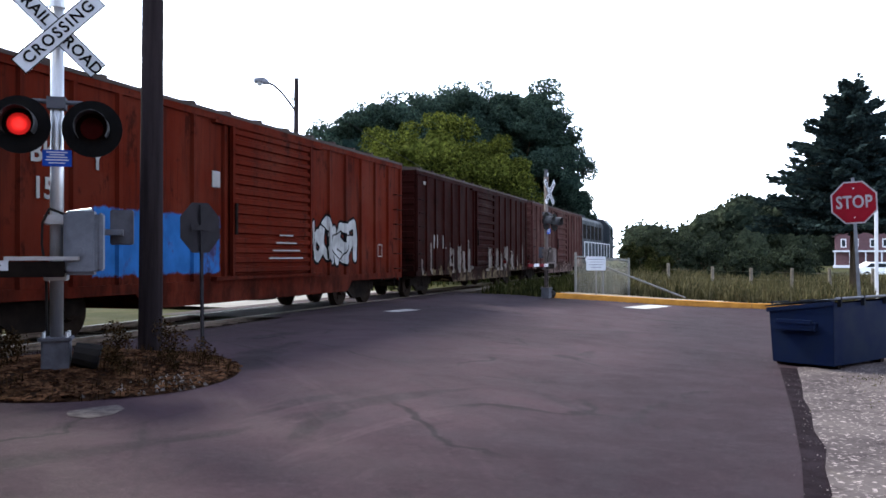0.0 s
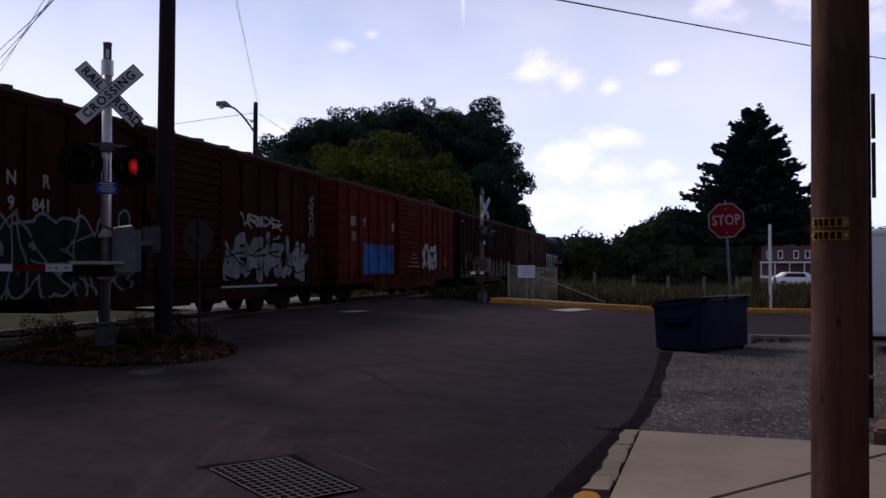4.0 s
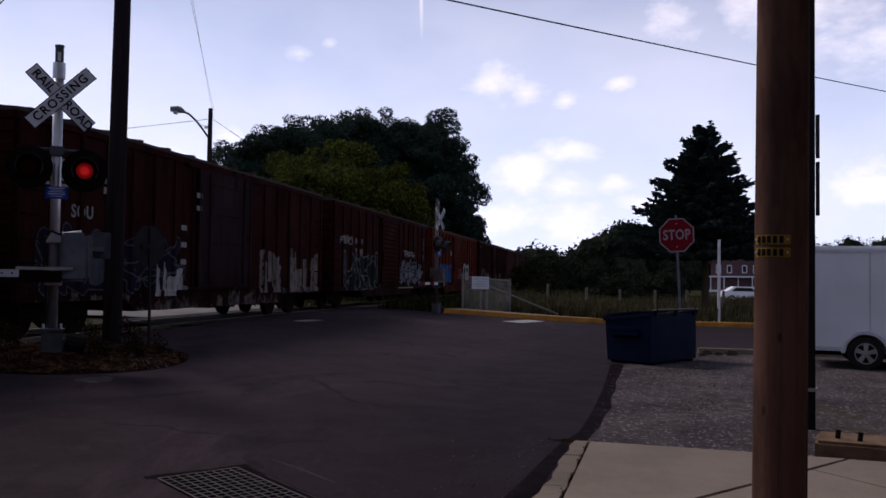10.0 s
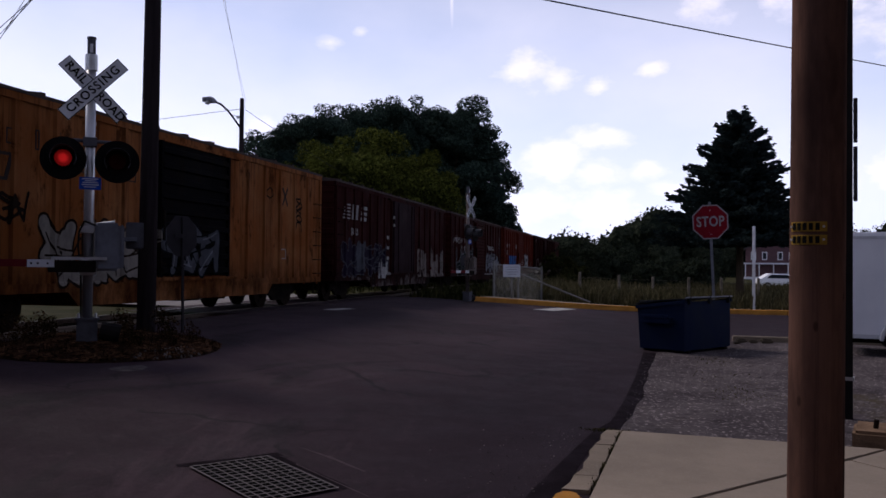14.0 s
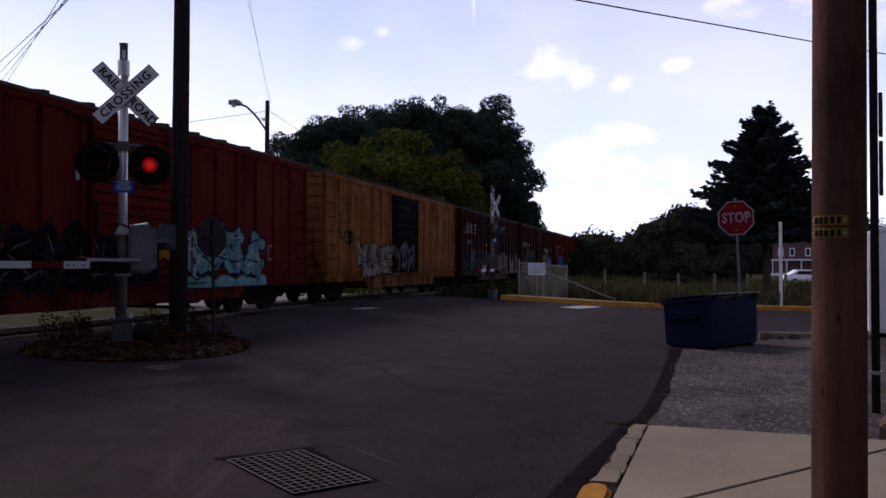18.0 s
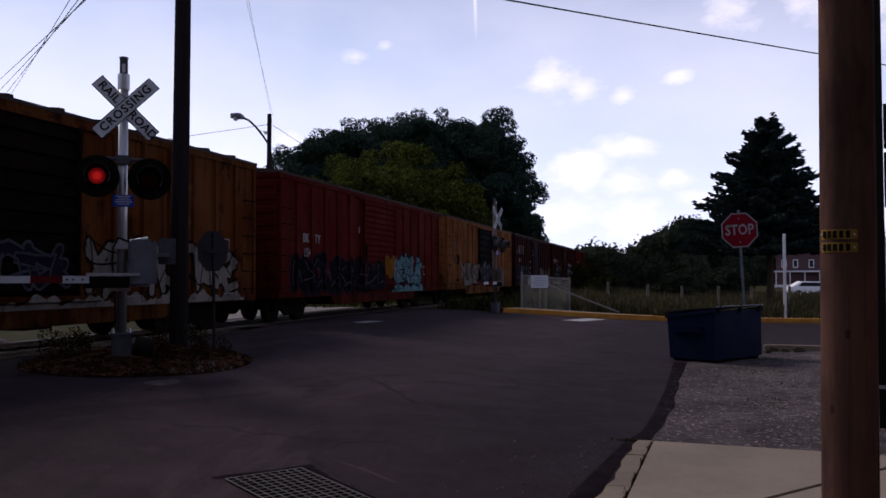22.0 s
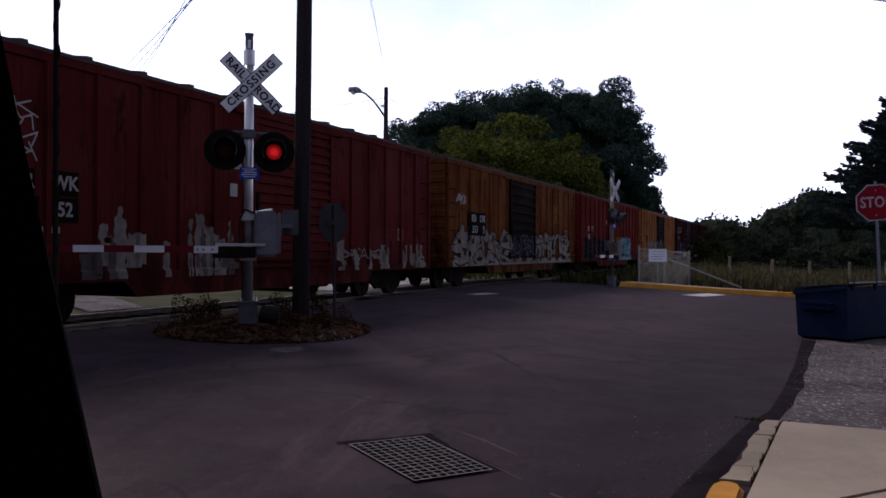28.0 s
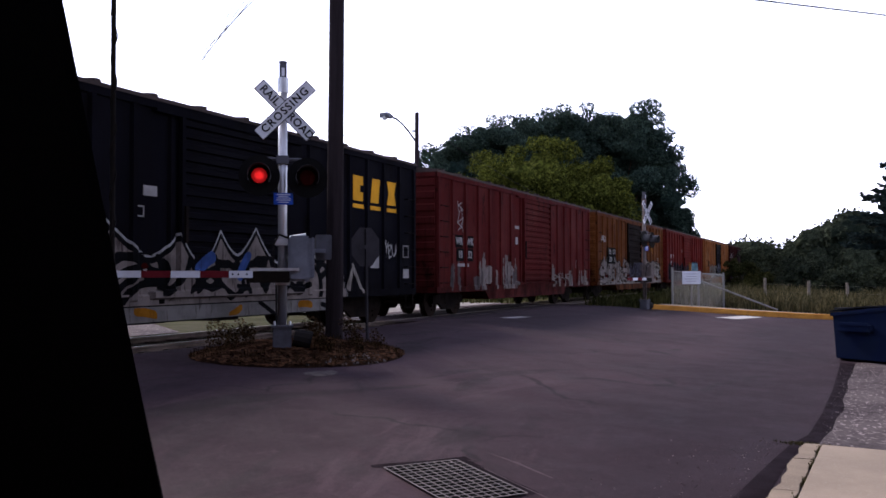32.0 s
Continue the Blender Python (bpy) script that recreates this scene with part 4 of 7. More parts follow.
# ---- crossing signal ----
def crossing_signal(at, label):
    th = thing("crossing_signal", label, "railroad signal", at, "crossing signals")
    part("mast", Build().tube((0, 0, 0.2), (0, 0, 3.86), 0.066, n=16), M_ALU, th, "bright aluminium mast", smooth=True)
    cap = part("mast_top", Build().tube((0, 0, 3.86), (0, 0, 4.1), 0.056, n=14).tube((0, 0, 4.1), (0, 0, 4.125), 0.062, n=14), M_BASEBOX, th, "dark capped mast end")
    part("pale_plate", Build().box(-0.022, 0.022, -0.066, -0.056, 3.9, 4.02), M_SIGNWHITE, cap)
    part("collar", Build().tube((0, 0, 3.66), (0, 0, 3.88), 0.082, n=14), M_GALV, th)
    b = Build().box(-0.135, 0.135, -0.135, 0.135, -0.12, 0.22)
    base = part("base_box", b, M_BASEBOX, th, "grey cast base box", bevel=0.02)
    part("base_flange", Build().box(-0.16, 0.16, -0.16, 0.16, 0.2, 0.235), M_BASEBOX, base, bevel=0.006)
    part("conduit_hood", Build().tube((0.17, -0.02, 0.06), (0.42, -0.02, 0.0), 0.12, 0.14, 12), M_BLACKMATT, base, "black conduit cover")
    for sx in (-0.11, 0.11):
        for sy in (-0.11, 0.11):
            part("bolt", Build().tube((sx, sy, 0.235), (sx, sy, 0.29), 0.018, n=6), M_GALV, base)
    # crossbuck
    for name, turn, y in (("crossbuck_blade", 45, -0.1), ("crossbuck_blade", -45, -0.125)):
        blade = part(name, Build().box(-0.61, 0.61, -0.004, 0.004, -0.115, 0.115), M_SIGNWHITE, th, bevel=0.003, at=pose(0.03, y, 3.38, 0, turn, 0) @ Matrix.Scale(0.88, 4))
        for x0, x1, z0, z1 in ((-0.61, 0.61, 0.103, 0.115), (-0.61, 0.61, -0.115, -0.103), (-0.61, -0.598, -0.103, 0.103), (0.598, 0.61, -0.103, 0.103)):
            part("border", Build().box(x0, x1, -0.008, -0.0045, z0, z1), M_BLACK, blade)
        if turn > 0:
            words = (("RAIL", -0.35), ("ROAD", 0.36))
        else:
            words = (("CROSSING", 0.0),)
        for word, x in words:
            me = text_mesh(word, 0.185, 0.003, 1.05 if turn > 0 else 1.2)
            part("lettering", me, M_BLACK, blade, "black capitals", at=pose(x, -0.009, 0, 90, 0, 0))
    part("bracket", Build().box(-0.05, 0.11, -0.1, 0.06, 3.33, 3.43), M_GALV, th, bevel=0.005)
    # flashing lights
    arm = part("light_arm", Build().tube((-0.42, -0.05, 2.68), (0.44, -0.05, 2.66), 0.026, n=10).box(-0.09, 0.09, -0.1, 0.09, 2.6, 2.72), M_BASEBOX, th)
    for sx, sz in ((-0.335, 0.0), (0.355, -0.02)):
        head = part("light_head", Build().tube((sx, -0.14, 2.41 + sz), (sx, -0.05, 2.41 + sz), 0.15, 0.12, 20), M_BLACK, th, "black lamp housing", smooth=False)
        disc = Build().tube((sx, -0.155, 2.41 + sz), (sx, -0.14, 2.41 + sz), 0.295, n=32)
        part("background_disc", disc, M_BLACK, head, "round black background plate")
        part("hanger", Build().tube((sx, -0.06, 2.68), (sx, -0.08, 2.5), 0.03, n=8), M_GALV, head)
        # open-bottomed visor
        v, f, n = [], [], 20
        for j, y in enumerate((-0.155, -0.42)):
            for i in range(n + 1):
                a = radians(-35 + 250 * i / n)
                r = 0.17 if j == 0 else 0.165
                v.append((sx + r * math.cos(a), y + (0.1 * abs(i / n - 0.5) if j else 0), 2.41 + sz + r * math.sin(a)))
        f = [(i, i + 1, n + 2 + i, n + 1 + i) for i in range(n)]
        hood = part("visor", Build().add(v, f), M_VISOR, head, "black visor")
        solid = hood.modifiers.new("thick", "SOLIDIFY")
        solid.thickness = 0.006
        lens = part("lens", lens_disc(), None, th, "round red lens that flashes", at=pose(sx, -0.19, 2.41 + sz, 0, 0, 180))
        lens["side"] = "a" if sx < 0 else "b"
    plate = part("notice_plate", Build().box(-0.13, 0.15, -0.085, -0.075, 2.0, 2.17), M_BLUE, th, "small blue notice plate with pale lines", bevel=0.004)
    for z0, z1, w in ((2.14, 2.152, 0.1), (2.115, 2.125, 0.07), (2.09, 2.1, 0.1), (2.06, 2.072, 0.11), (2.03, 2.04, 0.08)):
        part("text_bar", Build().box(0.01 - w, 0.01 + w, -0.088, -0.0855, z0, z1), M_SIGNWHITE, plate)
    # gate mechanism
    mech = part("gate_mechanism", Build().box(0.08, 0.41, -0.2, 0.16, 0.88, 1.54), M_GREYBOX, th, "grey gate machine housing", bevel=0.035)
    part("housing_door", Build().box(0.41, 0.46, -0.17, 0.13, 0.92, 1.52), M_GREYBOX, mech, bevel=0.015)
    part("hub", Build().tube((0.22, -0.22, 1.12), (0.22, -0.2, 1.12), 0.06, n=18), M_GREYBOX, mech)
    part("hub_cap", Build().tube((0.22, -0.23, 1.12), (0.22, -0.22, 1.12), 0.03, n=12), M_GREYBOX, mech)
    part("relay_box", Build().box(0.5, 0.74, 0.3, 0.5, 1.2, 1.58), M_BASEBOX, mech, "small grey relay box on a bracket", bevel=0.012)
    part("bracket", Build().box(0.4, 0.64, 0.1, 0.34, 1.3, 1.36), M_GREYBOX, mech)
    part("top_lug", Build().tube((0.1, 0, 1.52), (0.34, 0, 1.56), 0.025, n=8), M_GALV, mech)
    for z0, z1 in ((1.4, 1.5), (0.82, 0.9)):
        part("clamp", Build().box(-0.11, 0.11, -0.12, 0.12, z0, z1), M_GALV, th, bevel=0.01)
    part("cable_loop", Build().path([(0.1, -0.12, 1.5), (-0.05, -0.16, 1.56), (-0.12, -0.13, 1.42), (-0.13, -0.1, 1.2), (-0.09, -0.09, 0.9), (-0.08, -0.07, 0.25)], 0.014), M_BLACKMATT, th)
    wt = part("counterweight", Build().box(-0.5, 0.1, -0.24, -0.2, 0.86, 1.02).box(-0.5, 0.1, 0.1, 0.14, 0.86, 1.02), M_STEEL, th, "dark counterweight bars", bevel=0.006)
    part("support_bar", Build().box(-0.46, 0.24, -0.25, -0.21, 1.03, 1.07), M_GALV, wt)
    arm = part("gate_arm", Build().box(-0.75, -0.42, -0.245, -0.205, 0.93, 1.03), M_SIGNWHITE, th, "lowered gate arm with red and white stripes")
    x = -0.75
    for i in range(15):
        part("stripe", Build().box(x - 0.4, x, -0.243, -0.207, 0.935 + 0.001 * i, 1.03 + 0.001 * i), M_SIGNWHITE if i % 2 else M_REDSTRIPE, arm)
        x -= 0.4
    for x in (-1.9, -3.6):
        lamp = part("arm_lamp", Build().tube((x, -0.26, 1.1), (x, -0.19, 1.1), 0.045, n=14), M_LENS_OFF, arm, "small red lamp on the arm", bevel=0.008)
        part("lamp_bracket", Build().box(x - 0.02, x + 0.02, -0.24, -0.21, 1.02, 1.07), M_GALV, lamp)
    for x in (-0.5, -0.62, -0.7):
        part("rivet", Build().tube((x, -0.25, 0.98), (x, -0.243, 0.98), 0.014, n=8), M_BLACK, arm)
    return th


def lens_disc():
    """A thin lens that is lit on one face and dark on the other."""
    me = Build().tube((0, -0.008, 0), (0, 0.008, 0), 0.112, n=28).mesh("lens")
    me.materials.append(M_LENS_OFF)
    me.materials.append(M_LENS_ON)
    for p in me.polygons:
        p.material_index = 1 if p.center.y < -0.005 else 0
    return me


near_signal = crossing_signal(pose(-7.505, 10.72, 0.42, 0, 0, 34.9), "aluminium crossing signal mast with crossbuck, red flashers and lowered gate")
far_signal = copy_thing(near_signal, pose(-6.5, 31.88, 0.24, 0, 0, 78))
for stripe in [o for o in far_signal.children_recursive if o.name.startswith("stripe")][3:]:
    bpy.data.objects.remove(stripe)
weathered = dull("weathered_far_mast", (0.15, 0.12, 0.115), (0.09, 0.075, 0.07), 4.0, 0.8)
for ob in far_signal.children_recursive:
    if ob.type == "MESH" and ob.material_slots and ob.material_slots[0].material in (M_ALU, M_GALV, M_GREYBOX):
        ob.material_slots[0].link = "OBJECT"
        ob.material_slots[0].material = weathered
tagged(far_signal, "crossing signal turned aside on the far corner, gate lowered")


# ---- poles, signs, wires ----
def utility_pole(at, label, material, r0, r1, height):
    th = thing("utility_pole", label, "utility pole", at)
    v, f, n, m = [], [], 20, 14
    for j in range(m + 1):
        u = j / m
        for i in range(n):
            a = 2 * math.pi * i / n
            r = (r0 + (r1 - r0) * u) * (1 + 0.02 * noise.noise((math.cos(a) * 2, math.sin(a) * 2, u * 5)))
            v.append((r * math.cos(a), r * math.sin(a), -0.1 + (height + 0.1) * u))
    f = [(j * n + i, j * n + (i + 1) % n, (j + 1) * n + (i + 1) % n, (j + 1) * n + i) for j in range(m) for i in range(n)]
    f.append(tuple(m * n + i for i in range(n)))
    part("shaft", Build().add(v, f), material, th, smooth=True)
    return th


near_pole = utility_pole(pose(0.83, 4.55, -0.262, 0.3, 0.4, 0), "brown weathered wooden utility pole with yellow number tags", M_POLE, 0.13, 0.114, 9.0)
for z in (1.869, 1.807):
    tag = part("number_tag", Build().prism([(0.1285 * math.cos(radians(a)), 0.1285 * math.sin(radians(a))) for a in range(-165, -80, 6)] +
                                           [(0.125 * math.cos(radians(a)), 0.125 * math.sin(radians(a))) for a in range(-81, -166, -6)], "z", z - 0.023, z + 0.023),
               M_TAG, near_pole, "yellow number strip with dark bars")
    for i in range(5):
        a = radians(-152 + i * 13)
        c, s = math.cos(a), math.sin(a)
        b = Build()
        b.add([(0.1275 * c + s * o, 0.1275 * s - c * o, z + h) for o in (-0.009, 0.009) for h in (-0.017, 0.017)] +
              [(0.1315 * c + s * o, 0.1315 * s - c * o, z + h) for o in (-0.009, 0.009) for h in (-0.017, 0.017)],
              [(4, 6, 7, 5), (0, 1, 5, 4), (2, 6, 7, 3), (0, 4, 6, 2), (1, 3, 7, 5), (0, 2, 3, 1)])
        part("digit_bar", b, M_BLACK, tag)
    for a in (-160, -88):
        c, s = math.cos(radians(a)), math.sin(radians(a))
        part("nail", Build().tube((0.125 * c, 0.125 * s, z), (0.135 * c, 0.135 * s, z), 0.006, n=6), M_GALV, tag)
utility_pole(pose(-7.92, 12.85, island_height(-7.92, 12.85), 0.1, 0.5, 0), "dark creosoted wooden utility pole in the mulch bed", M_POLEDARK, 0.15, 0.11, 10.0)


def steel_sign_post():
    th = thing("sign_post", "tall dark steel post with two sign plates seen edge-on", "sign post", pose(2.3, 11.0, -0.33, 0, 0, -12))
    part("post", Build().box(-0.045, 0.045, -0.045, 0.045, -0.1, 6.4), M_BLACKMATT, th, bevel=0.006)
    for z0, z1 in ((3.25, 3.72), (2.55, 3.16)):
        part("sign_plate", Build().box(0.05, 0.075 + 0.02, -0.06, 0.32, z0, z1), M_SIGNBACK, th, bevel=0.004)
    part("strap", Build().box(-0.055, 0.06, -0.055, 0.055, 0.46, 0.5), M_GALV, th)


steel_sign_post()


def octagon(r):
    return [(r * math.cos(radians(22.5 + 45 * i)), r * math.sin(radians(22.5 + 45 * i))) for i in range(8)]


def stop_sign():
    th = thing("stop_sign", "red octagonal stop sign on a leaning steel post", "stop sign", pose(1.56, 21.4, -0.33, 0, -2.6, -6))
    b = Build().prism([(-0.03, -0.01), (0.03, -0.01), (0.03, 0.03), (0.02, 0.03), (0.012, 0.0), (-0.012, 0.0), (-0.02, 0.03), (-0.03, 0.03)], "z", -0.1, 3.3)
    part("post", b, M_GREYBOX, th, "dull grey channel post")
    s = 0.8 / (2 * math.cos(radians(22.5)))
    face = part("sign_plate", Build().prism([(x, z + 2.83) for x, z in octagon(s)], "y", -0.016, -0.011), M_STOPWHITE, th, "white-edged red plate")
    part("red_field", Build().prism([(x, z + 2.83) for x, z in octagon(s - 0.03)], "y", -0.02, -0.017), M_RED, face)
    part("lettering", text_mesh("STOP", 0.315, 0.003, 1.06), M_STOPWHITE, face, "white capitals", at=pose(0, -0.023, 2.83, 90, 0, 0) @ Matrix.Diagonal((0.8, 1.05, 1, 1)))
    for z in (2.55, 3.1):
        part("bolt", Build().tube((0, -0.027, z), (0, -0.02, z), 0.012, n=6), M_GALV, face)


stop_sign()


def sign_seen_from_behind():
    x, y = -8.06, 14.25
    th = thing("road_sign", "dull grey back of an eight-sided road sign on a thin post", "road sign", pose(x, y, level(x), 0, -0.8, 74))
    part("post", Build().box(-0.022, 0.022, -0.015, 0.015, -0.1, 2.05), M_SIGNBACK, th)
    part("sign_plate", Build().tube((0, 0.017, 0), (0, 0.022, 0), 0.39, n=8), M_SIGNBACK, th, "dull grey back of an eight-sided plate", at=pose(0, 0, 1.72, 0, 22.5, 0))
    part("brace", Build().box(-0.2, 0.2, -0.022, -0.016, 1.68, 1.76), M_SIGNBACK, th)


sign_seen_from_behind()


def street_lamp():
    th = thing("street_lamp", "street lamp with a curved arm on a dark wooden pole", "street lamp", pose(-15.88, 32.25, 0.1))
    part("pole", Build().tube((0, 0, -0.1), (0.05, 0, 7.95), 0.12, 0.085, 14), M_POLEDARK, th, smooth=True)
    pts = [(0.0, 0, 6.75), (-0.2, -0.1, 7.08), (-0.45, -0.22, 7.43), (-0.7, -0.33, 7.68), (-0.92, -0.42, 7.78)]
    part("arm", Build().path(pts, 0.042, 8), M_SIGNBACK, th)
    part("stay", Build().path([(0.02, 0, 7.2), (-0.35, -0.17, 7.28)], 0.012), M_GALV, th)
    head = part("lamp_head", Build().tube((-0.88, -0.4, 7.77), (-1.05, -0.47, 7.84), 0.07, 0.14, 12).tube((-1.05, -0.47, 7.84), (-1.36, -0.6, 7.85), 0.14, 0.1, 12), M_GREYBOX, th, "grey cobra lamp head", smooth=True)
    part("lens", Build().tube((-1.19, -0.53, 7.66), (-1.17, -0.52, 7.78), 0.08, 0.12, 14), M_GALV, head)
    part("bracket", Build().box(-0.16, 0.0, -0.06, 0.06, 7.15, 7.25), M_GALV, th)


street_lamp()


def wire(name, a, b, sag, r=0.012, label="thin overhead cable against the sky"):
    a, b = Vector(a), Vector(b)
    pts = []
    for i in range(25):
        u = i / 24
        p = a.lerp(b, u)
        p.z -= sag * 4 * u * (1 - u)
        pts.append(p)
    tagged(part(name, Build().path(pts, r, 5), M_PALEWIRE if r < 0.007 else M_WIRE), label, "cable", "overhead cables", "structure")


wire("cable", (-12.3, 8.3, 6.95), (22, 53.6, 10.7), 0.12, 0.02, "dark overhead cable above the lot")
for i in range(4):
    wire("cable", (4 - i * 0.9, 3, 7.2 + 0.15 * i), (-62 - i * 1.6, 65 + i * 2.5, 16.6 - i * 0.2), 0.1 + 0.1 * i, 0.017 - 0.002 * i)
wire("cable", (-15.7, 32.3, 7.95), (-6.45, 10.4, 9.2), 0.0, 0.0045)
wire("cable", (-15.75, 32.35, 7.7), (-6.25, 10.4, 9.2), 0.05, 0.0045)
wire("cable", (-15.8, 32.3, 7.65), (-34, 27, 5.2), 0.1, 0.01)
wire("cable", (-15.7, 32.3, 7.6), (-13.5, 45.0, 4.9), 0.1, 0.01)


def parked_car():
    """The car the camera is in: its pillar and aerial come into view as the camera turns."""
    th = thing("parked_car", "black window pillar, door and aerial of the car the viewer is in", "car", pose(0, -0.075, 0))
    b = Build()
    lo, hi = (-0.597, 0.697, 0.95), (-0.727, 0.555, 1.95)
    v = []
    for p, (dx, dy) in ((lo, (-0.62, -0.5)), (hi, (-0.42, -0.32))):
        v += [p, (p[0] * 1.1, p[1] * 1.1, p[2]), (p[0] + dx + 0.05, p[1] + dy + 0.1, p[2]), (p[0] + dx, p[1] + dy, p[2])]
    b.add(v, [(0, 1, 5, 4), (1, 2, 6, 5), (2, 3, 7, 6), (3, 0, 4, 7), (0, 3, 2, 1), (4, 5, 6, 7)])
    part("window_pillar", b, flat_paint("black_car_trim", (0.0012, 0.0012, 0.0015), 0.9), th, "black window pillar", bevel=0.012, smooth=True)
    # door, wing and wheels are added out of view to carry pillar and aerial
    part("door", Build().prism([(-0.62, 0.62), (-0.74, 0.72), (-2.1, -0.4), (-1.95, -0.6)], "z", -0.05, 0.955), M_BLACK, th, bevel=0.03)
    part("front_wing", Build().prism([(-0.78, 0.75), (-1.0, 1.06), (-1.4, 1.45), (-2.6, 0.9), (-2.1, -0.36)], "z", -0.05, 0.7), M_BLACK, th, bevel=0.03)
    for x, y in ((-1.25, 1.2), (-1.5, -0.2)):
        part("wheel", Build().tube((x, y, 0.0), (x - 0.16, y + 0.1, 0.0), 0.33, n=24), M_TYRE, th)
    part("aerial", Build().tube((-1.073, 1.048, 0.68), (-1.078, 1.048, 2.6), 0.0045, 0.0035, 8), M_BLACKMATT, th, "thin ribbed black aerial")
    coil = []
    for i in range(220):
        a = i * 0.62
        coil.append((-1.0745 + 0.0045 * math.cos(a), 1.048 + 0.0045 * math.sin(a), 0.95 + i * 0.0073))
    part("aerial_coil", Build().path(coil, 0.0012, 4), M_BLACKMATT, th)


parked_car()


# ---- dumpster, block, trailer ----
def dumpster():
    th = thing("dumpster", "dark blue steel dumpster with a sloped black lid", "dumpster", pose(0.81, 19.45, -0.325, 0, 0, 237.5))
    w, d = 0.95, 0.52
    v = []
    for z, e in ((0.06, 0.0), (0.86, 0.06)):
        v += [(-w - 0 * e, -d - e, z), (w, -d - e, z), (w, d, z), (-w, d, z)]
    v += [(-w, -d - 0.06, 0.92), (w, -d - 0.06, 0.92), (w, d, 1.06), (-w, d, 1.06)]
    b = Build().add(v, [(0, 3, 2, 1), (0, 1, 5, 4), (1, 2, 6, 5), (2, 3, 7, 6), (3, 0, 4, 7), (4, 5, 9, 8), (5, 6, 10, 9), (6, 7, 11, 10), (7, 4, 8, 11)])
    body = part("body", b, M_DUMP, th, "dark blue enamelled steel body", bevel=0.01)
    part("rim", Build().box(-w - 0.03, w + 0.03, -d - 0.1, -d - 0.055, 0.88, 0.95), M_DUMP, body, bevel=0.008)
    for x in (-w - 0.03, w - 0.005):
        part("side_rim", Build().add([(x, -d - 0.09, 0.88), (x + 0.035, -d - 0.09, 0.88), (x + 0.035, d + 0.02, 1.03), (x, d + 0.02, 1.03),
                                      (x, -d - 0.09, 0.95), (x + 0.035, -d - 0.09, 0.95), (x + 0.035, d + 0.02, 1.1), (x, d + 0.02, 1.1)],
                                     [(0, 1, 2, 3), (4, 7, 6, 5), (0, 4, 5, 1), (1, 5, 6, 2), (2, 6, 7, 3), (3, 7, 4, 0)]), M_DUMP, body)
    for x in (-w - 0.12, w):
        part("fork_pocket", Build().box(x, x + 0.12, -d + 0.1, d - 0.25, 0.6, 0.74), M_DUMP, body, "hollow lifting pocket", bevel=0.012)
        part("pocket_lip", Build().box(x + (-0.02 if x < 0 else 0.1), x + (0.02 if x < 0 else 0.14), -d + 0.14, d - 0.3, 0.72, 0.78), M_DUMP, body)
    for x in (-0.5, 0.0, 0.5):
        part("stiffener", Build().box(x - 0.03, x + 0.03, -d - 0.075, -d - 0.02, 0.1, 0.86), M_DUMP, body, bevel=0.006)
    for i, (x0, x1) in enumerate(((-w - 0.02, -0.01), (0.01, w + 0.02))):
        v = []
        for k in range(7):
            u = k / 6
            z = 0.965 + 0.14 * u + 0.025 * math.sin(math.pi * u)
            y = -d - 0.12 + (2 * d + 0.14) * u
            v += [(x0, y, z), (x1, y, z), (x1, y, z + 0.02), (x0, y, z + 0.02)]
        f = [(4 * k + a, 4 * k + (a + 1) % 4, 4 * k + 4 + (a + 1) % 4, 4 * k + 4 + a) for k in range(6) for a in range(4)] + [(3, 2, 1, 0), (24, 25, 26, 27)]
        lid = part("lid", Build().add(v, f), M_LID, th, "black plastic lid")
        part("lid_handle", Build().path([(x0 + 0.2, -d - 0.1, 1.0), (x0 + 0.2, -d - 0.13, 1.03), (x1 - 0.2, -d - 0.13, 1.03), (x1 - 0.2, -d - 0.1, 1.0)], 0.012), M_LID, lid)
    part("hinge_bar", Build().tube((-w, d + 0.04, 1.14), (w, d + 0.04, 1.14), 0.018, n=8), M_GREYBOX, th)
    for x in (-0.8, 0.0, 0.8):
        part("hinge_lug", Build().box(x - 0.02, x + 0.02, d, d + 0.06, 1.0, 1.16), M_LID, th)
    for x in (-0.75, 0.75):
        part("skid", Build().box(x - 0.06, x + 0.06, -d, d, 0.0, 0.07), M_STEEL, th)


dumpster()


def concrete_block():
    th = thing("concrete_block", "low brown-stained concrete footing with rusty bolt stubs", "concrete block", pose(2.75, 9.25, -0.335, 0, 0, -14))
    part("block", Build().box(-0.75, 0.75, -0.3, 0.36, -0.05, 0.2), M_BLOCK, th, bevel=0.03)
    for x, y in ((-0.55, -0.05), (-0.35, -0.12), (-0.02, 0.1), (0.12, -0.1), (0.4, 0.1)):
        part("bolt", Build().tube((x, y, 0.19), (x + 0.01, y, 0.285), 0.024, n=8), M_WHEEL, th, "rusty bolt stub")


concrete_block()


def debris():
    for x, y, s in ((2.15, 21.75, 0.12), (2.4, 21.6, 0.1), (2.7, 21.7, 0.14), (2.0, 21.2, 0.08)):
        b = Build().box(-s, s, -s * 0.6, s * 0.6, 0, s * 0.9)
        tagged(part("rubble", b, M_TIE, bevel=s * 0.3, at=pose(x, y, -0.33, 5, 8, 30 * s)), "dark lump of rubble on the lot", "rubble", "rubble by the kerb")


debris()


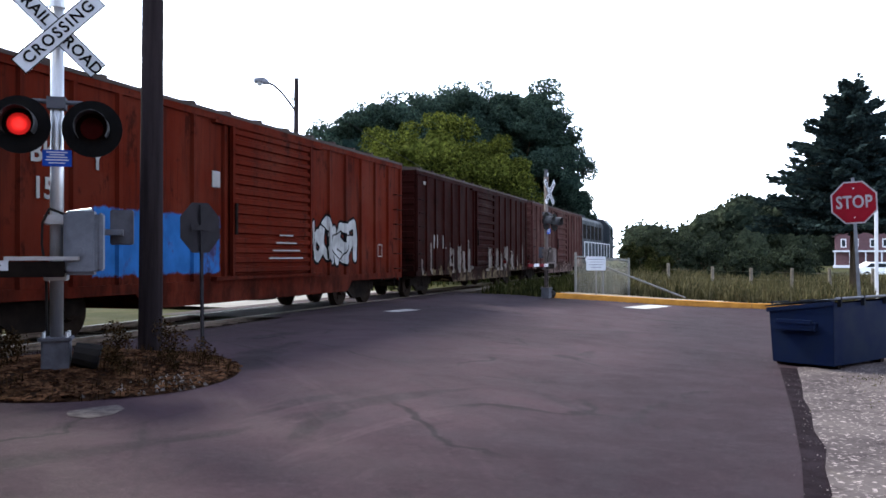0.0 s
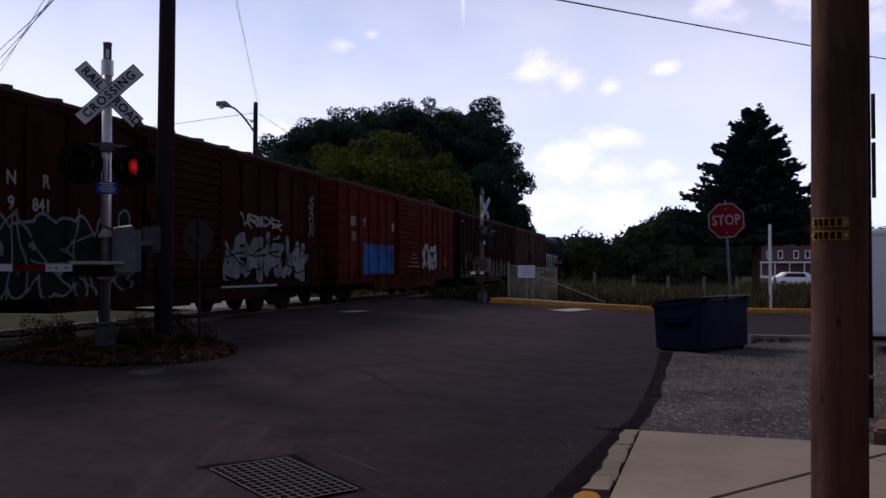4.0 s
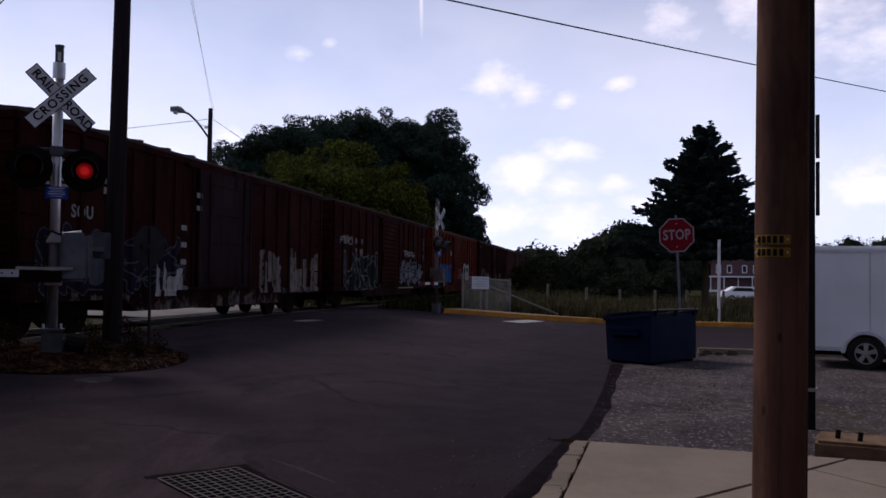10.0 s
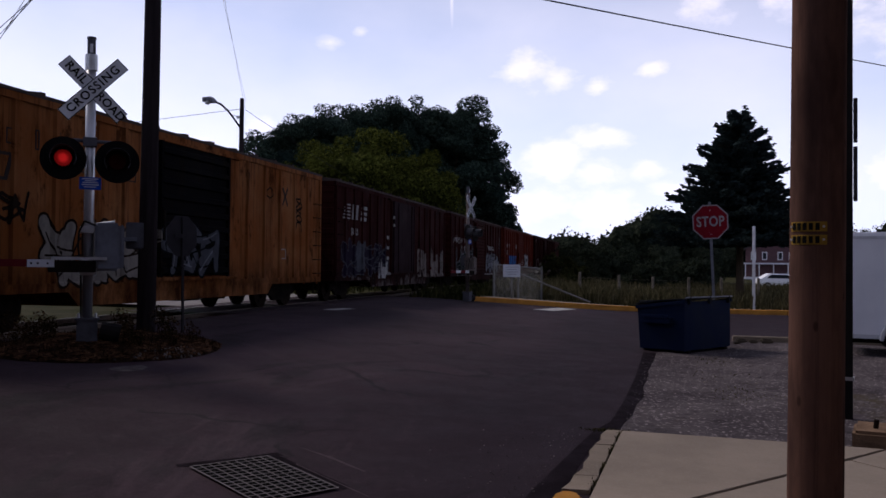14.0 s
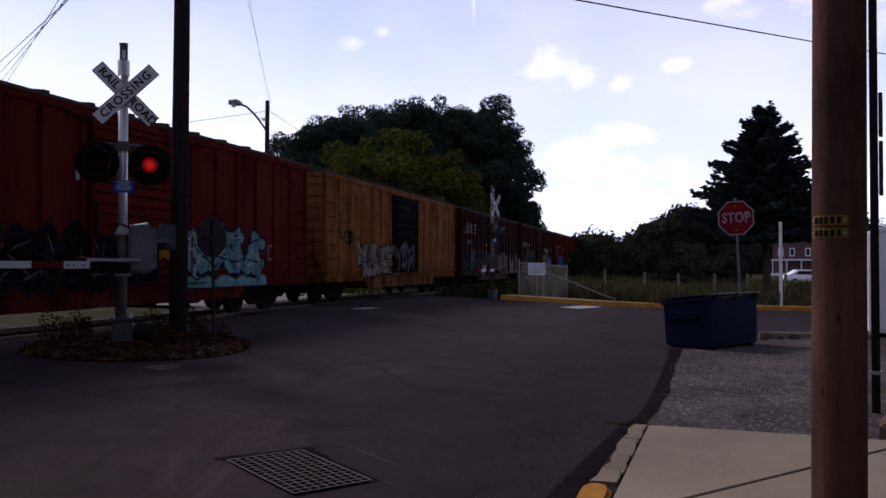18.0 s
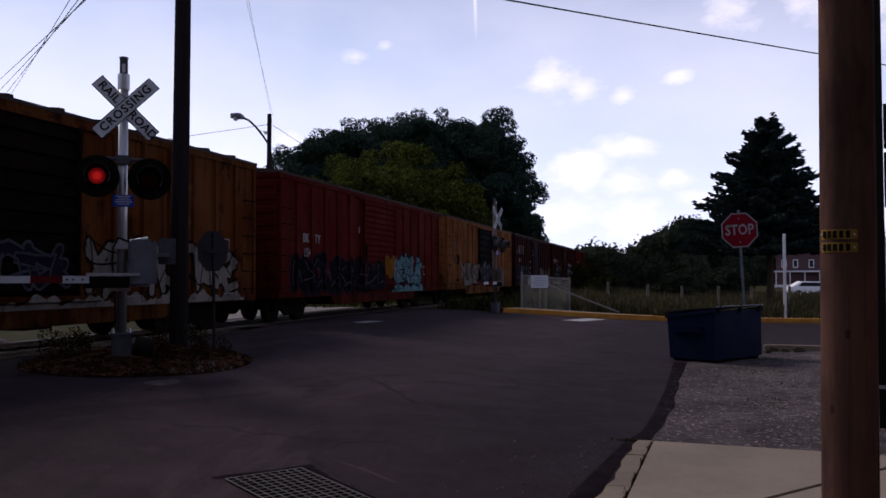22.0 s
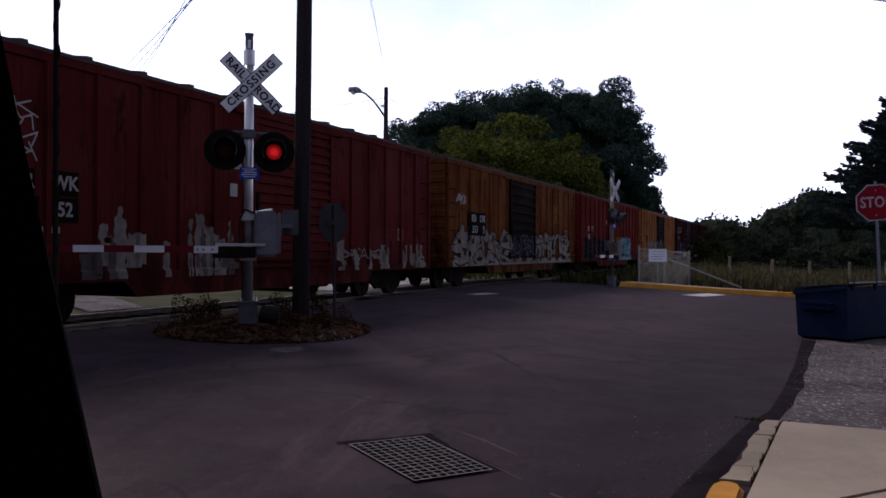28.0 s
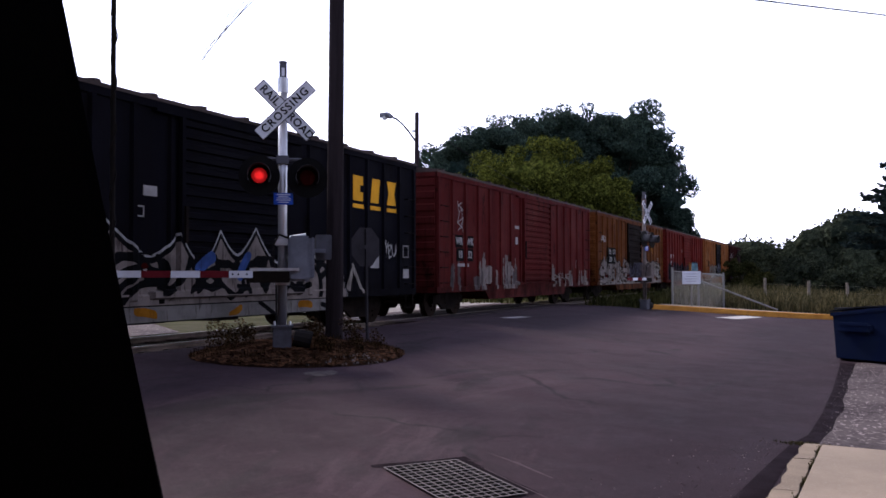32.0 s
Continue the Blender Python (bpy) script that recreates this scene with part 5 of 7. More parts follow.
def wheel_parts(parent, x, y, z, r, w, side=-1):
    tyre = part("tyre", Build().tube((x, y - w / 2, z), (x, y + w / 2, z), r, n=30), M_TYRE, parent, bevel=0.03)
    yo = y + side * (w / 2 + 0.004)
    rim = part("rim", Build().tube((x, yo, z), (x, yo - side * 0.05, z), r * 0.62, n=26), M_STEEL, parent, "alloy wheel with five spokes")
    for i in range(5):
        a = 2 * math.pi * i / 5 + 0.3
        c, s = math.cos(a), math.sin(a)
        q = Build().add([(x + c * r * .1 - s * r * .1, yo + side * 0.012, z + s * r * .1 + c * r * .1), (x + c * r * .1 + s * r * .1, yo + side * 0.012, z + s * r * .1 - c * r * .1),
                         (x + c * r * .58 + s * r * .15, yo + side * 0.006, z + s * r * .58 - c * r * .15), (x + c * r * .58 - s * r * .15, yo + side * 0.006, z + s * r * .58 + c * r * .15),
                         (x + c * r * .1 - s * r * .1, yo, z + s * r * .1 + c * r * .1), (x + c * r * .1 + s * r * .1, yo, z + s * r * .1 - c * r * .1),
                         (x + c * r * .58 + s * r * .15, yo, z + s * r * .58 - c * r * .15), (x + c * r * .58 - s * r * .15, yo, z + s * r * .58 + c * r * .15)],
                        [(0, 1, 2, 3), (0, 4, 5, 1), (1, 5, 6, 2), (2, 6, 7, 3), (3, 7, 4, 0)])
        part("spoke", q, M_RIM, rim)
    ring, n = Build(), 28
    v = []
    for rr in (0.62, 0.56):
        v += [(x + rr * r * math.cos(2 * math.pi * i / n), yo + side * 0.012, z + rr * r * math.sin(2 * math.pi * i / n)) for i in range(n)]
    part("rim_ring", ring.add(v, [(i, (i + 1) % n, n + (i + 1) % n, n + i) for i in range(n)]), M_RIM, rim)
    part("hub_cap", Build().tube((x, yo + side * 0.03, z), (x, yo, z), r * 0.16, n=14), M_RIM, rim)
    return tyre


def trailer():
    th = thing("enclosed_trailer", "plain white enclosed cargo trailer parked on the lot", "trailer", pose(3.83, 19.25, -0.33, 0, 0, -9))
    b = Build().prism([(0.0, 0.36), (5.2, 0.36), (5.6, 0.5), (5.6, 2.35), (5.45, 2.5), (0.12, 2.5), (0.0, 2.4)], "y", 0.0, 2.1)
    body = part("body", b, M_TRAILER, th, "white sheet metal box", bevel=0.03)
    part("top_rail", Build().box(0.1, 5.4, -0.012, 0.03, 2.36, 2.42), M_TRIM, body)
    part("bottom_rail", Build().box(0.02, 5.2, -0.015, 0.03, 0.36, 0.44), M_TRIM, body)
    for x in (1.25, 2.5, 3.75):
        part("panel_seam", Build().box(x - 0.015, x + 0.015, -0.006, 0.002, 0.45, 2.36), M_TRIM, body)
    for x in (1.15, 1.95):
        wheel_parts(th, x, -0.1, 0.34, 0.34, 0.22)
        v, n = [], 16
        for k, (y, rr) in enumerate(((-0.24, 0.44), (-0.24, 0.38), (0.02, 0.44), (0.02, 0.38))):
            v += [(x + rr * math.cos(math.pi * i / n), y, 0.34 + rr * math.sin(math.pi * i / n)) for i in range(n + 1)]
        m = n + 1
        f = []
        for i in range(n):
            f += [(i, i + 1, m + i + 1, m + i), (i, 2 * m + i, 2 * m + i + 1, i + 1), (m + i, m + i + 1, 3 * m + i + 1, 3 * m + i)]
        part("fender", Build().add(v, f), M_TRIM, th, "white wheel arch")
    part("axle", Build().tube((1.15, 0.1, 0.34), (1.15, 2.0, 0.34), 0.05, n=10).tube((1.95, 0.1, 0.34), (1.95, 2.0, 0.34), 0.05, n=10), M_STEEL, th)
    for x in (1.15, 1.95):
        wheel_parts(th, x, 1.98, 0.34, 0.34, 0.22, 1)
    part("underframe", Build().box(0.1, 5.2, 0.2, 0.3, 0.26, 0.36).box(0.1, 5.2, 1.8, 1.9, 0.26, 0.36), M_STEEL, th)


trailer()
th = thing("marker_post", "thin white post standing behind the far kerb", "post", pose(4.05, 36.5, -0.2))
part("post", Build().box(-0.055, 0.055, -0.04, 0.04, -0.1, 3.3), M_TRIM, th, bevel=0.008)


# ---- fence ----
def fence():
    post = Build().tube((0, 0, -0.2), (0, 0, 1.35), 0.075, 0.07, 9).mesh("post")
    rng = random.Random(3)
    th = thing("field_fence", "old grey wooden fence posts with wires across the field", "fence")
    x = -3.4
    while x < 24:
        y = 45.5 + x * 0.05
        part("post", post, M_WOODPOST, th, at=pose(x, y, level(x) - 0.05, rng.uniform(-3, 3), rng.uniform(-3, 3), rng.uniform(0, 90)))
        x += rng.choice((1.6, 1.7, 1.95))
    for z in (0.35, 0.7, 1.05):
        part("fence_wire", Build().path([(-3.4, 45.3, level(-3) + z), (5, 45.75, level(5) + z - 0.04), (24, 46.7, level(24) + z)], 0.004, 4), M_WOODPOST, th)


fence()


def gate_fence():
    th = thing("chain_link_gate", "chain link gate with a white notice and a slanting brace", "gate")
    a, b = Vector((-5.95, 34.4, 0)), Vector((-4.3, 36.4, 0))
    for p, h in ((a, 1.65), (a.lerp(b, 0.5), 1.5), (b, 1.45)):
        part("post", Build().tube((p.x, p.y, -0.1), (p.x, p.y, h), 0.04, n=10), M_MESH, th)
    part("top_rail", Build().tube((a.x, a.y, 1.5), (b.x, b.y, 1.35), 0.025, n=8), M_MESH, th)
    part("brace", Build().tube((a.x + 0.9, a.y - 0.1, 1.2), (-2.2, 34.9, 0.05), 0.035, n=8), M_MESH, th)
    mesh = Build()
    n = 46
    for i in range(-14, n):
        for s in (1, -1):
            u0, u1 = i / n, (i + 14) / n
            lo, hi = max(0.0, u0), min(1.0, u1)
            if hi <= lo:
                continue
            h0, h1 = (lo - u0) / (u1 - u0), (hi - u0) / (u1 - u0)
            if s < 0:
                h0, h1 = 1 - h0, 1 - h1
            p, q = a.lerp(b, lo), a.lerp(b, hi)
            mesh.tube((p.x, p.y, 0.1 + 1.32 * h0), (q.x, q.y, 0.1 + 1.32 * h1), 0.004, n=3, caps=False)
    part("wire_mesh", mesh, M_MESH, th, "chain link mesh")
    notice = part("notice", Build().box(-0.33, 0.33, -0.006, 0.006, -0.24, 0.24), M_SIGNWHITE, th, "white notice with grey lines", at=pose(-5.1, 33.5, 1.26, 0, 0, 12))
    for i, w in enumerate((0.26, 0.2, 0.24, 0.18)):
        part("text_bar", Build().box(-w, w, -0.009, -0.0065, 0.13 - i * 0.09, 0.145 - i * 0.09), M_GREYBOX, notice)
    part("notice_post", Build().tube((-5.1, 33.53, -0.1), (-5.1, 33.53, 1.45), 0.025, n=8), M_MESH, th)


gate_fence()


# ---- house and far car ----
def house():
    th = thing("house", "two-storey dark red house with white trim and porch", "house", pose(16.2, 160, -0.3, 0, 0, -6))
    part("wall", Build().prism([(0, 0), (9, 0), (9, 5.2), (4.5, 7.4), (0, 5.2)], "y", 0, 8), M_BRICK, th, "red clad walls")
    roof = part("roof", Build().add([(-0.4, -0.4, 5.0), (4.5, -0.4, 7.55), (9.4, -0.4, 5.0), (-0.4, 8.4, 5.0), (4.5, 8.4, 7.55), (9.4, 8.4, 5.0),
                                    (-0.4, -0.4, 5.2), (4.5, -0.4, 7.8), (9.4, -0.4, 5.2), (-0.4, 8.4, 5.2), (4.5, 8.4, 7.8), (9.4, 8.4, 5.2)],
                                   [(0, 3, 4, 1), (1, 4, 5, 2), (6, 7, 10, 9), (7, 8, 11, 10), (0, 1, 7, 6), (1, 2, 8, 7), (3, 9, 10, 4), (4, 10, 11, 5), (0, 6, 9, 3), (2, 5, 11, 8)]), M_ROOF, th)
    part("chimney", Build().box(5.6, 6.2, 3, 3.6, 6.4, 8.3), M_BRICK, roof)
    for x in (1.3, 3.1, 5.6, 7.4):
        w = part("window", Build().box(x - 0.42, x + 0.42, -0.06, 0.02, 3.3, 4.7), M_TRIM, th, "white framed window")
        part("pane", Build().box(x - 0.28, x + 0.28, -0.08, -0.062, 3.45, 4.55), M_GLASS, w)
    porch = part("porch_roof", Build().box(-0.3, 9.3, -2.2, 0, 2.55, 2.8), M_TRIM, th, "white porch roof")
    for x in (0, 2.2, 4.5, 6.8, 9):
        part("porch_post", Build().box(x - 0.09, x + 0.09, -2.1, -1.92, 0, 2.55), M_TRIM, porch)
    part("porch_deck", Build().box(-0.3, 9.3, -2.2, 0, 0, 0.4), M_TRIM, th)


house()


def white_car(at):
    th = thing("white_car", "white parked car beyond the field", "car", at, "parked cars")
    b = Build().prism([(-2.2, 0.35), (2.2, 0.35), (2.25, 0.75), (1.5, 0.95), (0.8, 1.42), (-1.1, 1.45), (-1.8, 1.0), (-2.25, 0.9)], "y", -0.85, 0.85)
    part("body", b, M_TRAILER, th, bevel=0.08)
    part("side_window", Build().prism([(0.75, 0.98), (0.5, 1.32), (-1.0, 1.34), (-1.4, 1.0)], "y", -0.86, 0.86), M_GLASS, th)
    for x in (-1.35, 1.4):
        for y in (-0.75, 0.75):
            wheel = part("wheel", Build().tube((x, y - 0.12, 0.32), (x, y + 0.12, 0.32), 0.32, n=18), M_TYRE, th)
            part("rim", Build().tube((x, y - 0.13, 0.32), (x, y + 0.13, 0.32), 0.18, n=12), M_RIM, wheel)


white_car(pose(12.0, 88, -0.43, 0, 0, 8))
white_car(pose(16.5, 90, -0.43, 0, 0, -12))


# ---- trees ----
def leaf_mesh(name, clumps, count, size, seed, drop=0.15, flat=0.0):
    """Many small folded leaves spread over the outer part of the clumps (centre, radii)."""
    rng = np.random.default_rng(seed)
    weight = np.array([c[1][0] * c[1][1] + c[1][0] * c[1][2] for c in clumps])
    pick = rng.choice(len(clumps), count, p=weight / weight.sum())
    cen = np.array([c[0] for c in clumps])[pick]
    rad = np.array([c[1] for c in clumps])[pick]
    d = rng.normal(size=(count, 3))
    d /= np.linalg.norm(d, axis=1, keepdims=True)
    r = 0.6 + 0.42 * rng.random(count) ** 0.7
    lump = 1.02 + 0.12 * np.sin(d[:, 0] * 7 + pick) * np.cos(d[:, 2] * 6 + pick * 2)
    p = cen + d * rad * (r * lump)[:, None]
    n = d * 0.6 + rng.normal(0, 0.6, (count, 3)) + np.array([0, 0, 0.5 + flat])
    n /= np.linalg.norm(n, axis=1, keepdims=True)
    u = np.cross(n, rng.normal(size=(count, 3)))
    u /= np.linalg.norm(u, axis=1, keepdims=True)
    w = np.cross(n, u)
    s = size * rng.uniform(0.6, 1.35, count)[:, None]
    v = np.stack([p - u * s, p - w * s * 0.55 - n * s * drop, p + u * s, p + w * s * 0.55 - n * s * drop], 1).reshape(-1, 3)
    me = bpy.data.meshes.new(name)
    k = np.arange(count) * 4
    f = np.stack([np.stack([k, k + 1, k + 2], 1), np.stack([k, k + 2, k + 3], 1)], 1).reshape(-1, 3)
    me.from_pydata(v.tolist(), [], f.tolist())
    return me


def cores(clumps, k, seed):
    """Dense dark inner foliage: a lumpy mass inside each clump."""
    b = Build()
    for j, (c, r) in enumerate(clumps):
        n, m, v = 15, 9, []
        for i in range(m + 1):
            e = -math.pi / 2 + math.pi * i / m
            for h in range(n):
                a = 2 * math.pi * h / n
                d = Vector((math.cos(a) * math.cos(e), math.sin(a) * math.cos(e), math.sin(e)))
                w = k * (1 + 0.3 * noise.noise(d * 2.3 + Vector((j, seed, 0))) + 0.22 * noise.noise(d * 6.0 + Vector((seed, j, 0))))
                v.append((c[0] + d.x * r[0] * w, c[1] + d.y * r[1] * w, c[2] + d.z * r[2] * w))
        b.add(v, [(i * n + h, i * n + (h + 1) % n, (i + 1) * n + (h + 1) % n, (i + 1) * n + h) for i in range(m) for h in range(n)])
    return b


def limbs(base, height, r, clumps, seed):
    """A tapered trunk with limbs that run out to the clumps."""
    b, rng = Build(), random.Random(seed)
    base = Vector(base)
    top = base + Vector((rng.uniform(-.4, .4), rng.uniform(-.4, .4), height * 0.55))
    pts = [base.lerp(top, i / 4) + Vector((rng.uniform(-.08, .08), rng.uniform(-.08, .08), 0)) for i in range(5)]
    for i, (p, q) in enumerate(zip(pts, pts[1:])):
        b.tube(p, q, r * (1 - 0.13 * i) * (1.25 if i == 0 else 1), r * (1 - 0.13 * (i + 1)), 9)
    for c, rad in clumps:
        s = pts[rng.randint(2, 4)]
        m = s.lerp(Vector(c), 0.5) + Vector((0, 0, 0.3))
        b.tube(s, m, r * 0.42, r * 0.26, 6)
        b.tube(m, c, r * 0.26, r * 0.07, 6)
    return b


def tree(name, label, base, height, spread, material, count, size, seed, r=0.3, low=0.25, n=13, group=""):
    rng = random.Random(seed)
    x, y, z = base
    clumps = []
    for i in range(n):
        a, u = i * 2.4 + rng.uniform(-.4, .4), (i + 0.5) / n
        h = low + (1 - low) * (1 - u) ** 0.8
        rr = spread * math.sin(math.acos(min(1, max(-1, 2 * (h - low) / (1 - low) * 0.93 - 1 + 0.07)))) * 0.68
        k = spread * rng.uniform(0.34, 0.5)
        clumps.append(((x + rr * math.cos(a), y + rr * math.sin(a), z + height * (low + (h - low) * 0.86) + rng.uniform(-.2, .2)), (k, k, k * rng.uniform(0.7, 0.95))))
    clumps.append(((x, y, z + height * 0.62), (spread * 0.55, spread * 0.55, height * 0.24)))
    th = thing(name, label, "tree", group=group)
    part("trunk", limbs(base, height, r, clumps, seed), M_BARK, th, "rough brown trunk and limbs")
    tufts = []
    for (cx, cy, cz), (ra, rb, rc) in clumps:
        for k in range(17):
            e, a = math.asin(rng.uniform(-0.75, 1)), rng.uniform(0, 6.283)
            u = rng.uniform(0.72, 1.06)
            q = ra * rng.uniform(0.22, 0.4)
            tufts.append(((cx + ra * u * math.cos(a) * math.cos(e), cy + rb * u * math.sin(a) * math.cos(e), cz + rc * u * math.sin(e)), (q, q, q * rng.uniform(0.6, 0.85))))
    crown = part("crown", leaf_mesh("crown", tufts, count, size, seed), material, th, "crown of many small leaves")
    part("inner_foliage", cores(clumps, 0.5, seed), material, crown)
    return th


tree("large_tree", "large dark green broad-leaved tree beyond the track", (-18.3, 78.5, 0.1), 16.5, 6.2, M_OAK, 130000, 0.115, 1, 0.45, 0.12, 22)
tree("large_tree", "large dark green broad-leaved tree beyond the track", (-23.6, 76, 0.1), 16.6, 6.4, M_OAK, 120000, 0.115, 2, 0.45, 0.2, 20)
tree("large_tree", "dark green broad-leaved tree at the edge of the group", (-28.0, 71, 0.1), 14.7, 5.9, M_OAK, 70000, 0.115, 3, 0.4, 0.25, 16)
tree("large_tree", "dark green broad-leaved tree beside the track", (-15.9, 88, 0.1), 9.0, 3.4, M_OAK, 14000, 0.16, 4, 0.35, 0.1, 14)
tree("round_tree", "round yellow-green tree close behind the train", (-19.0, 53.5, 0.1), 9.0, 5.2, M_MAPLE, 70000, 0.095, 5, 0.28, 0.12, 18)
tree("round_tree", "round yellow-green tree close behind the train", (-15.9, 57.5, 0.1), 8.5, 4.1, M_MAPLE, 50000, 0.095, 6, 0.22, 0.1, 14)


def conifer():
    th = thing("conifer", "dark blue-green spruce at the edge of the field", "tree")
    x, y, z, h = 4.05, 42.0, -0.4, 8.95
    part("trunk", Build().tube((x, y, z), (x, y, z + h), 0.2, 0.02, 9), M_BARK, th)
    rng = np.random.default_rng(12)
    v, f, wood = [], [], Build()
    u = 0.35
    while u < 0.985:
        zz = z + h * u
        reach = (1 - u) ** 0.72 * 4.3 * (0.92 + 0.1 * math.sin(u * 57)) + 0.12
        n = max(4, int(11 * (1 - u) + 4))
        off = rng.uniform(0, 6.28)
        for i in range(n):
            a = off + 2 * math.pi * i / n + rng.normal(0, 0.16)
            c, s = math.cos(a), math.sin(a)
            l = reach * rng.uniform(0.72, 1.14) * (1.2 if c < 0 else 1.02)
            tipz = zz - 0.1 * l + 0.16
            wood.tube((x, y, zz), (x + c * l, y + s * l, tipz), 0.025, 0.006, 4, False)
            for k in range(int(26 + 52 * l)):
                t = rng.uniform(0.12, 1.02)
                w = (0.34 * (1 - t) + 0.1) * l * 0.75
                q = rng.uniform(-w, w)
                px, py, pz = x + c * l * t - s * q, y + s * l * t + c * q, zz + (tipz - zz) * t + 0.22 * t ** 4 - abs(q) * 0.18 + rng.normal(0, 0.05)
                e = rng.uniform(0.09, 0.18)
                b = a + rng.normal(0, 0.8)
                cc, ss = math.cos(b) * e, math.sin(b) * e
                n0 = len(v)
                v += [(px - cc, py - ss, pz - 0.03), (px - ss * .3, py + cc * .3, pz + 0.05), (px + cc, py + ss, pz + rng.normal(0.02, 0.05)), (px + ss * .3, py - cc * .3, pz - 0.06)]
                f += [(n0, n0 + 1, n0 + 2), (n0, n0 + 2, n0 + 3)]
        u += 0.017 + 0.008 * (1 - u)
    part("limb", wood, M_BARK, th)
    me = bpy.data.meshes.new("needles")
    me.from_pydata(v, [], f)
    part("needles", me, M_SPRUCE, th, "drooping tiers of dark needles")


conifer()


def far_woods():
    rng = random.Random(21)
    clumps = []
    for i in range(150):
        x = rng.uniform(-11, 75)
        y = rng.uniform(98, 124)
        top = 5.6 + 3.0 * smooth((x + 7) / 10) + rng.uniform(-0.8, 0.6)
        if x > 14:
            top -= 1.6 * smooth((x - 14) / 10)
        k = rng.uniform(1.6, 2.8)
        if x / y > 0.055:
            x, y, top, k = x * 1.95, y * 1.95, 1.4 + (top - 1.4) * 1.85, k * 1.8
        clumps.append(((x, y, top - k), (k * 1.15, k, k)))
        clumps.append(((x + rng.uniform(-1, 1), y - 1, top - 2.4 * k), (k * 1.3, k, k * 1.3)))
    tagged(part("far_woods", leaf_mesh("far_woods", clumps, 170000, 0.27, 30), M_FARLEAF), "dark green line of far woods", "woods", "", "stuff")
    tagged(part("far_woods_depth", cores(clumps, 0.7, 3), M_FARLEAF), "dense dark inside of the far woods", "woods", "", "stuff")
    trunks = Build()
    for c, r in clumps[::4]:
        trunks.tube((c[0], c[1], -0.5), c, 0.18, 0.08, 5)
    tagged(part("far_trunks", trunks, M_BARK), "dark trunks in the far woods", "tree trunks", "", "stuff")


far_woods()


def shrub(name, label, base, h, spread, material, count, size, seed):
    return tree(name, label, base, h, spread, material, count, size, seed, 0.06, 0.02, 8, "shrubs in the field")


bushy = []
for x, y, r in ((-8.35, 10.35, 0.2), (-8.15, 10.7, 0.17), (-8.5, 10.75, 0.16), (-6.95, 10.95, 0.15), (-6.75, 11.6, 0.13), (-7.4, 12.55, 0.2), (-7.95, 12.25, 0.17), (-6.95, 12.6, 0.13), (-8.6, 11.3, 0.15), (-7.2, 11.2, 0.12)):
    for k in range(4):
        a = k * 1.7 + x
        bushy.append(((x + 0.5 * r * math.cos(a), y + 0.5 * r * math.sin(a), island_height(x, y) + r * (0.35 + 0.42 * k)), (r * 0.62, r * 0.62, r * 0.8)))
tagged(part("island_bushes", leaf_mesh("island_bushes", bushy, 3600, 0.02, 58), M_DRYWEED), "low bushy dry reddish weeds on the mulch bed", "weeds", "", "stuff")

for i, (x, y, h, s, mat) in enumerate(((-6.9, 86, 4.6, 2.2, M_FARLEAF), (-4.6, 80, 3.8, 2.1, M_FARLEAF), (-7.4, 74, 2.6, 1.5, M_WEED), (-2.2, 70, 3.2, 1.9, M_FARLEAF),
                                    (-0.2, 58, 2.1, 1.5, M_FARLEAF), (3.0, 66, 2.8, 2.0, M_FARLEAF), (-4.6, 56, 1.5, 1.1, M_WEED))):
    shrub("shrub", "rough green shrub in the field" if mat == M_WEED else "dark green young tree at the end of the field", (x, y, level(x) - 0.1), h, s, mat, 3500, 0.1, 40 + i)


# ---- the train ----
RAIL_TOP, TRACK_X, HALF, PITCH = 0.215, -11.4, 7.85, 16.95
SILL, EAVE, WIDE = 0.78, 3.96, 1.5
RUST, WHITE = (0.055, 0.028, 0.018), (0.5, 0.5, 0.5)


def wheelset_mesh():
    b = Build()
    for s in (-1, 1):
        b.tube((s * 0.70, 0, 0), (s * 0.83, 0, 0), 0.42, n=24)
        b.tube((s * 0.68, 0, 0), (s * 0.70, 0, 0), 0.45, n=24)
        b.tube((s * 0.83, 0, 0), (s * 0.9, 0, 0), 0.16, 0.13, n=12)
        for i in range(3):
            a = 2.1 * i
            b.box(s * 0.83 - 0.01, s * 0.83 + 0.015, 0.24 * math.cos(a) - 0.03, 0.24 * math.cos(a) + 0.03, 0.24 * math.sin(a) - 0.03, 0.24 * math.sin(a) + 0.03)
    b.tube((-0.7, 0, 0), (0.7, 0, 0), 0.08, n=10)
    return b.mesh("wheelset")


def side_frame_mesh():
    b = Build()
    out = [(-1.05, 0.36), (-1.05, 0.58), (-0.75, 0.6), (-0.35, 0.78), (0.35, 0.78), (0.75, 0.6), (1.05, 0.58), (1.05, 0.36), (0.7, 0.38), (0.36, 0.18), (-0.36, 0.18), (-0.7, 0.38)]
    b.prism(out, "x", -0.04, 0.04)
    return b.mesh("side_frame")


WHEELSET, SIDE_FRAME = wheelset_mesh(), side_frame_mesh()
GRAB_IRON = Build().path([(0, -0.22, 0), (0.1, -0.22, 0), (0.1, 0.22, 0), (0, 0.22, 0)], 0.013, 5).mesh("grab_iron")
WHEELSETS = []


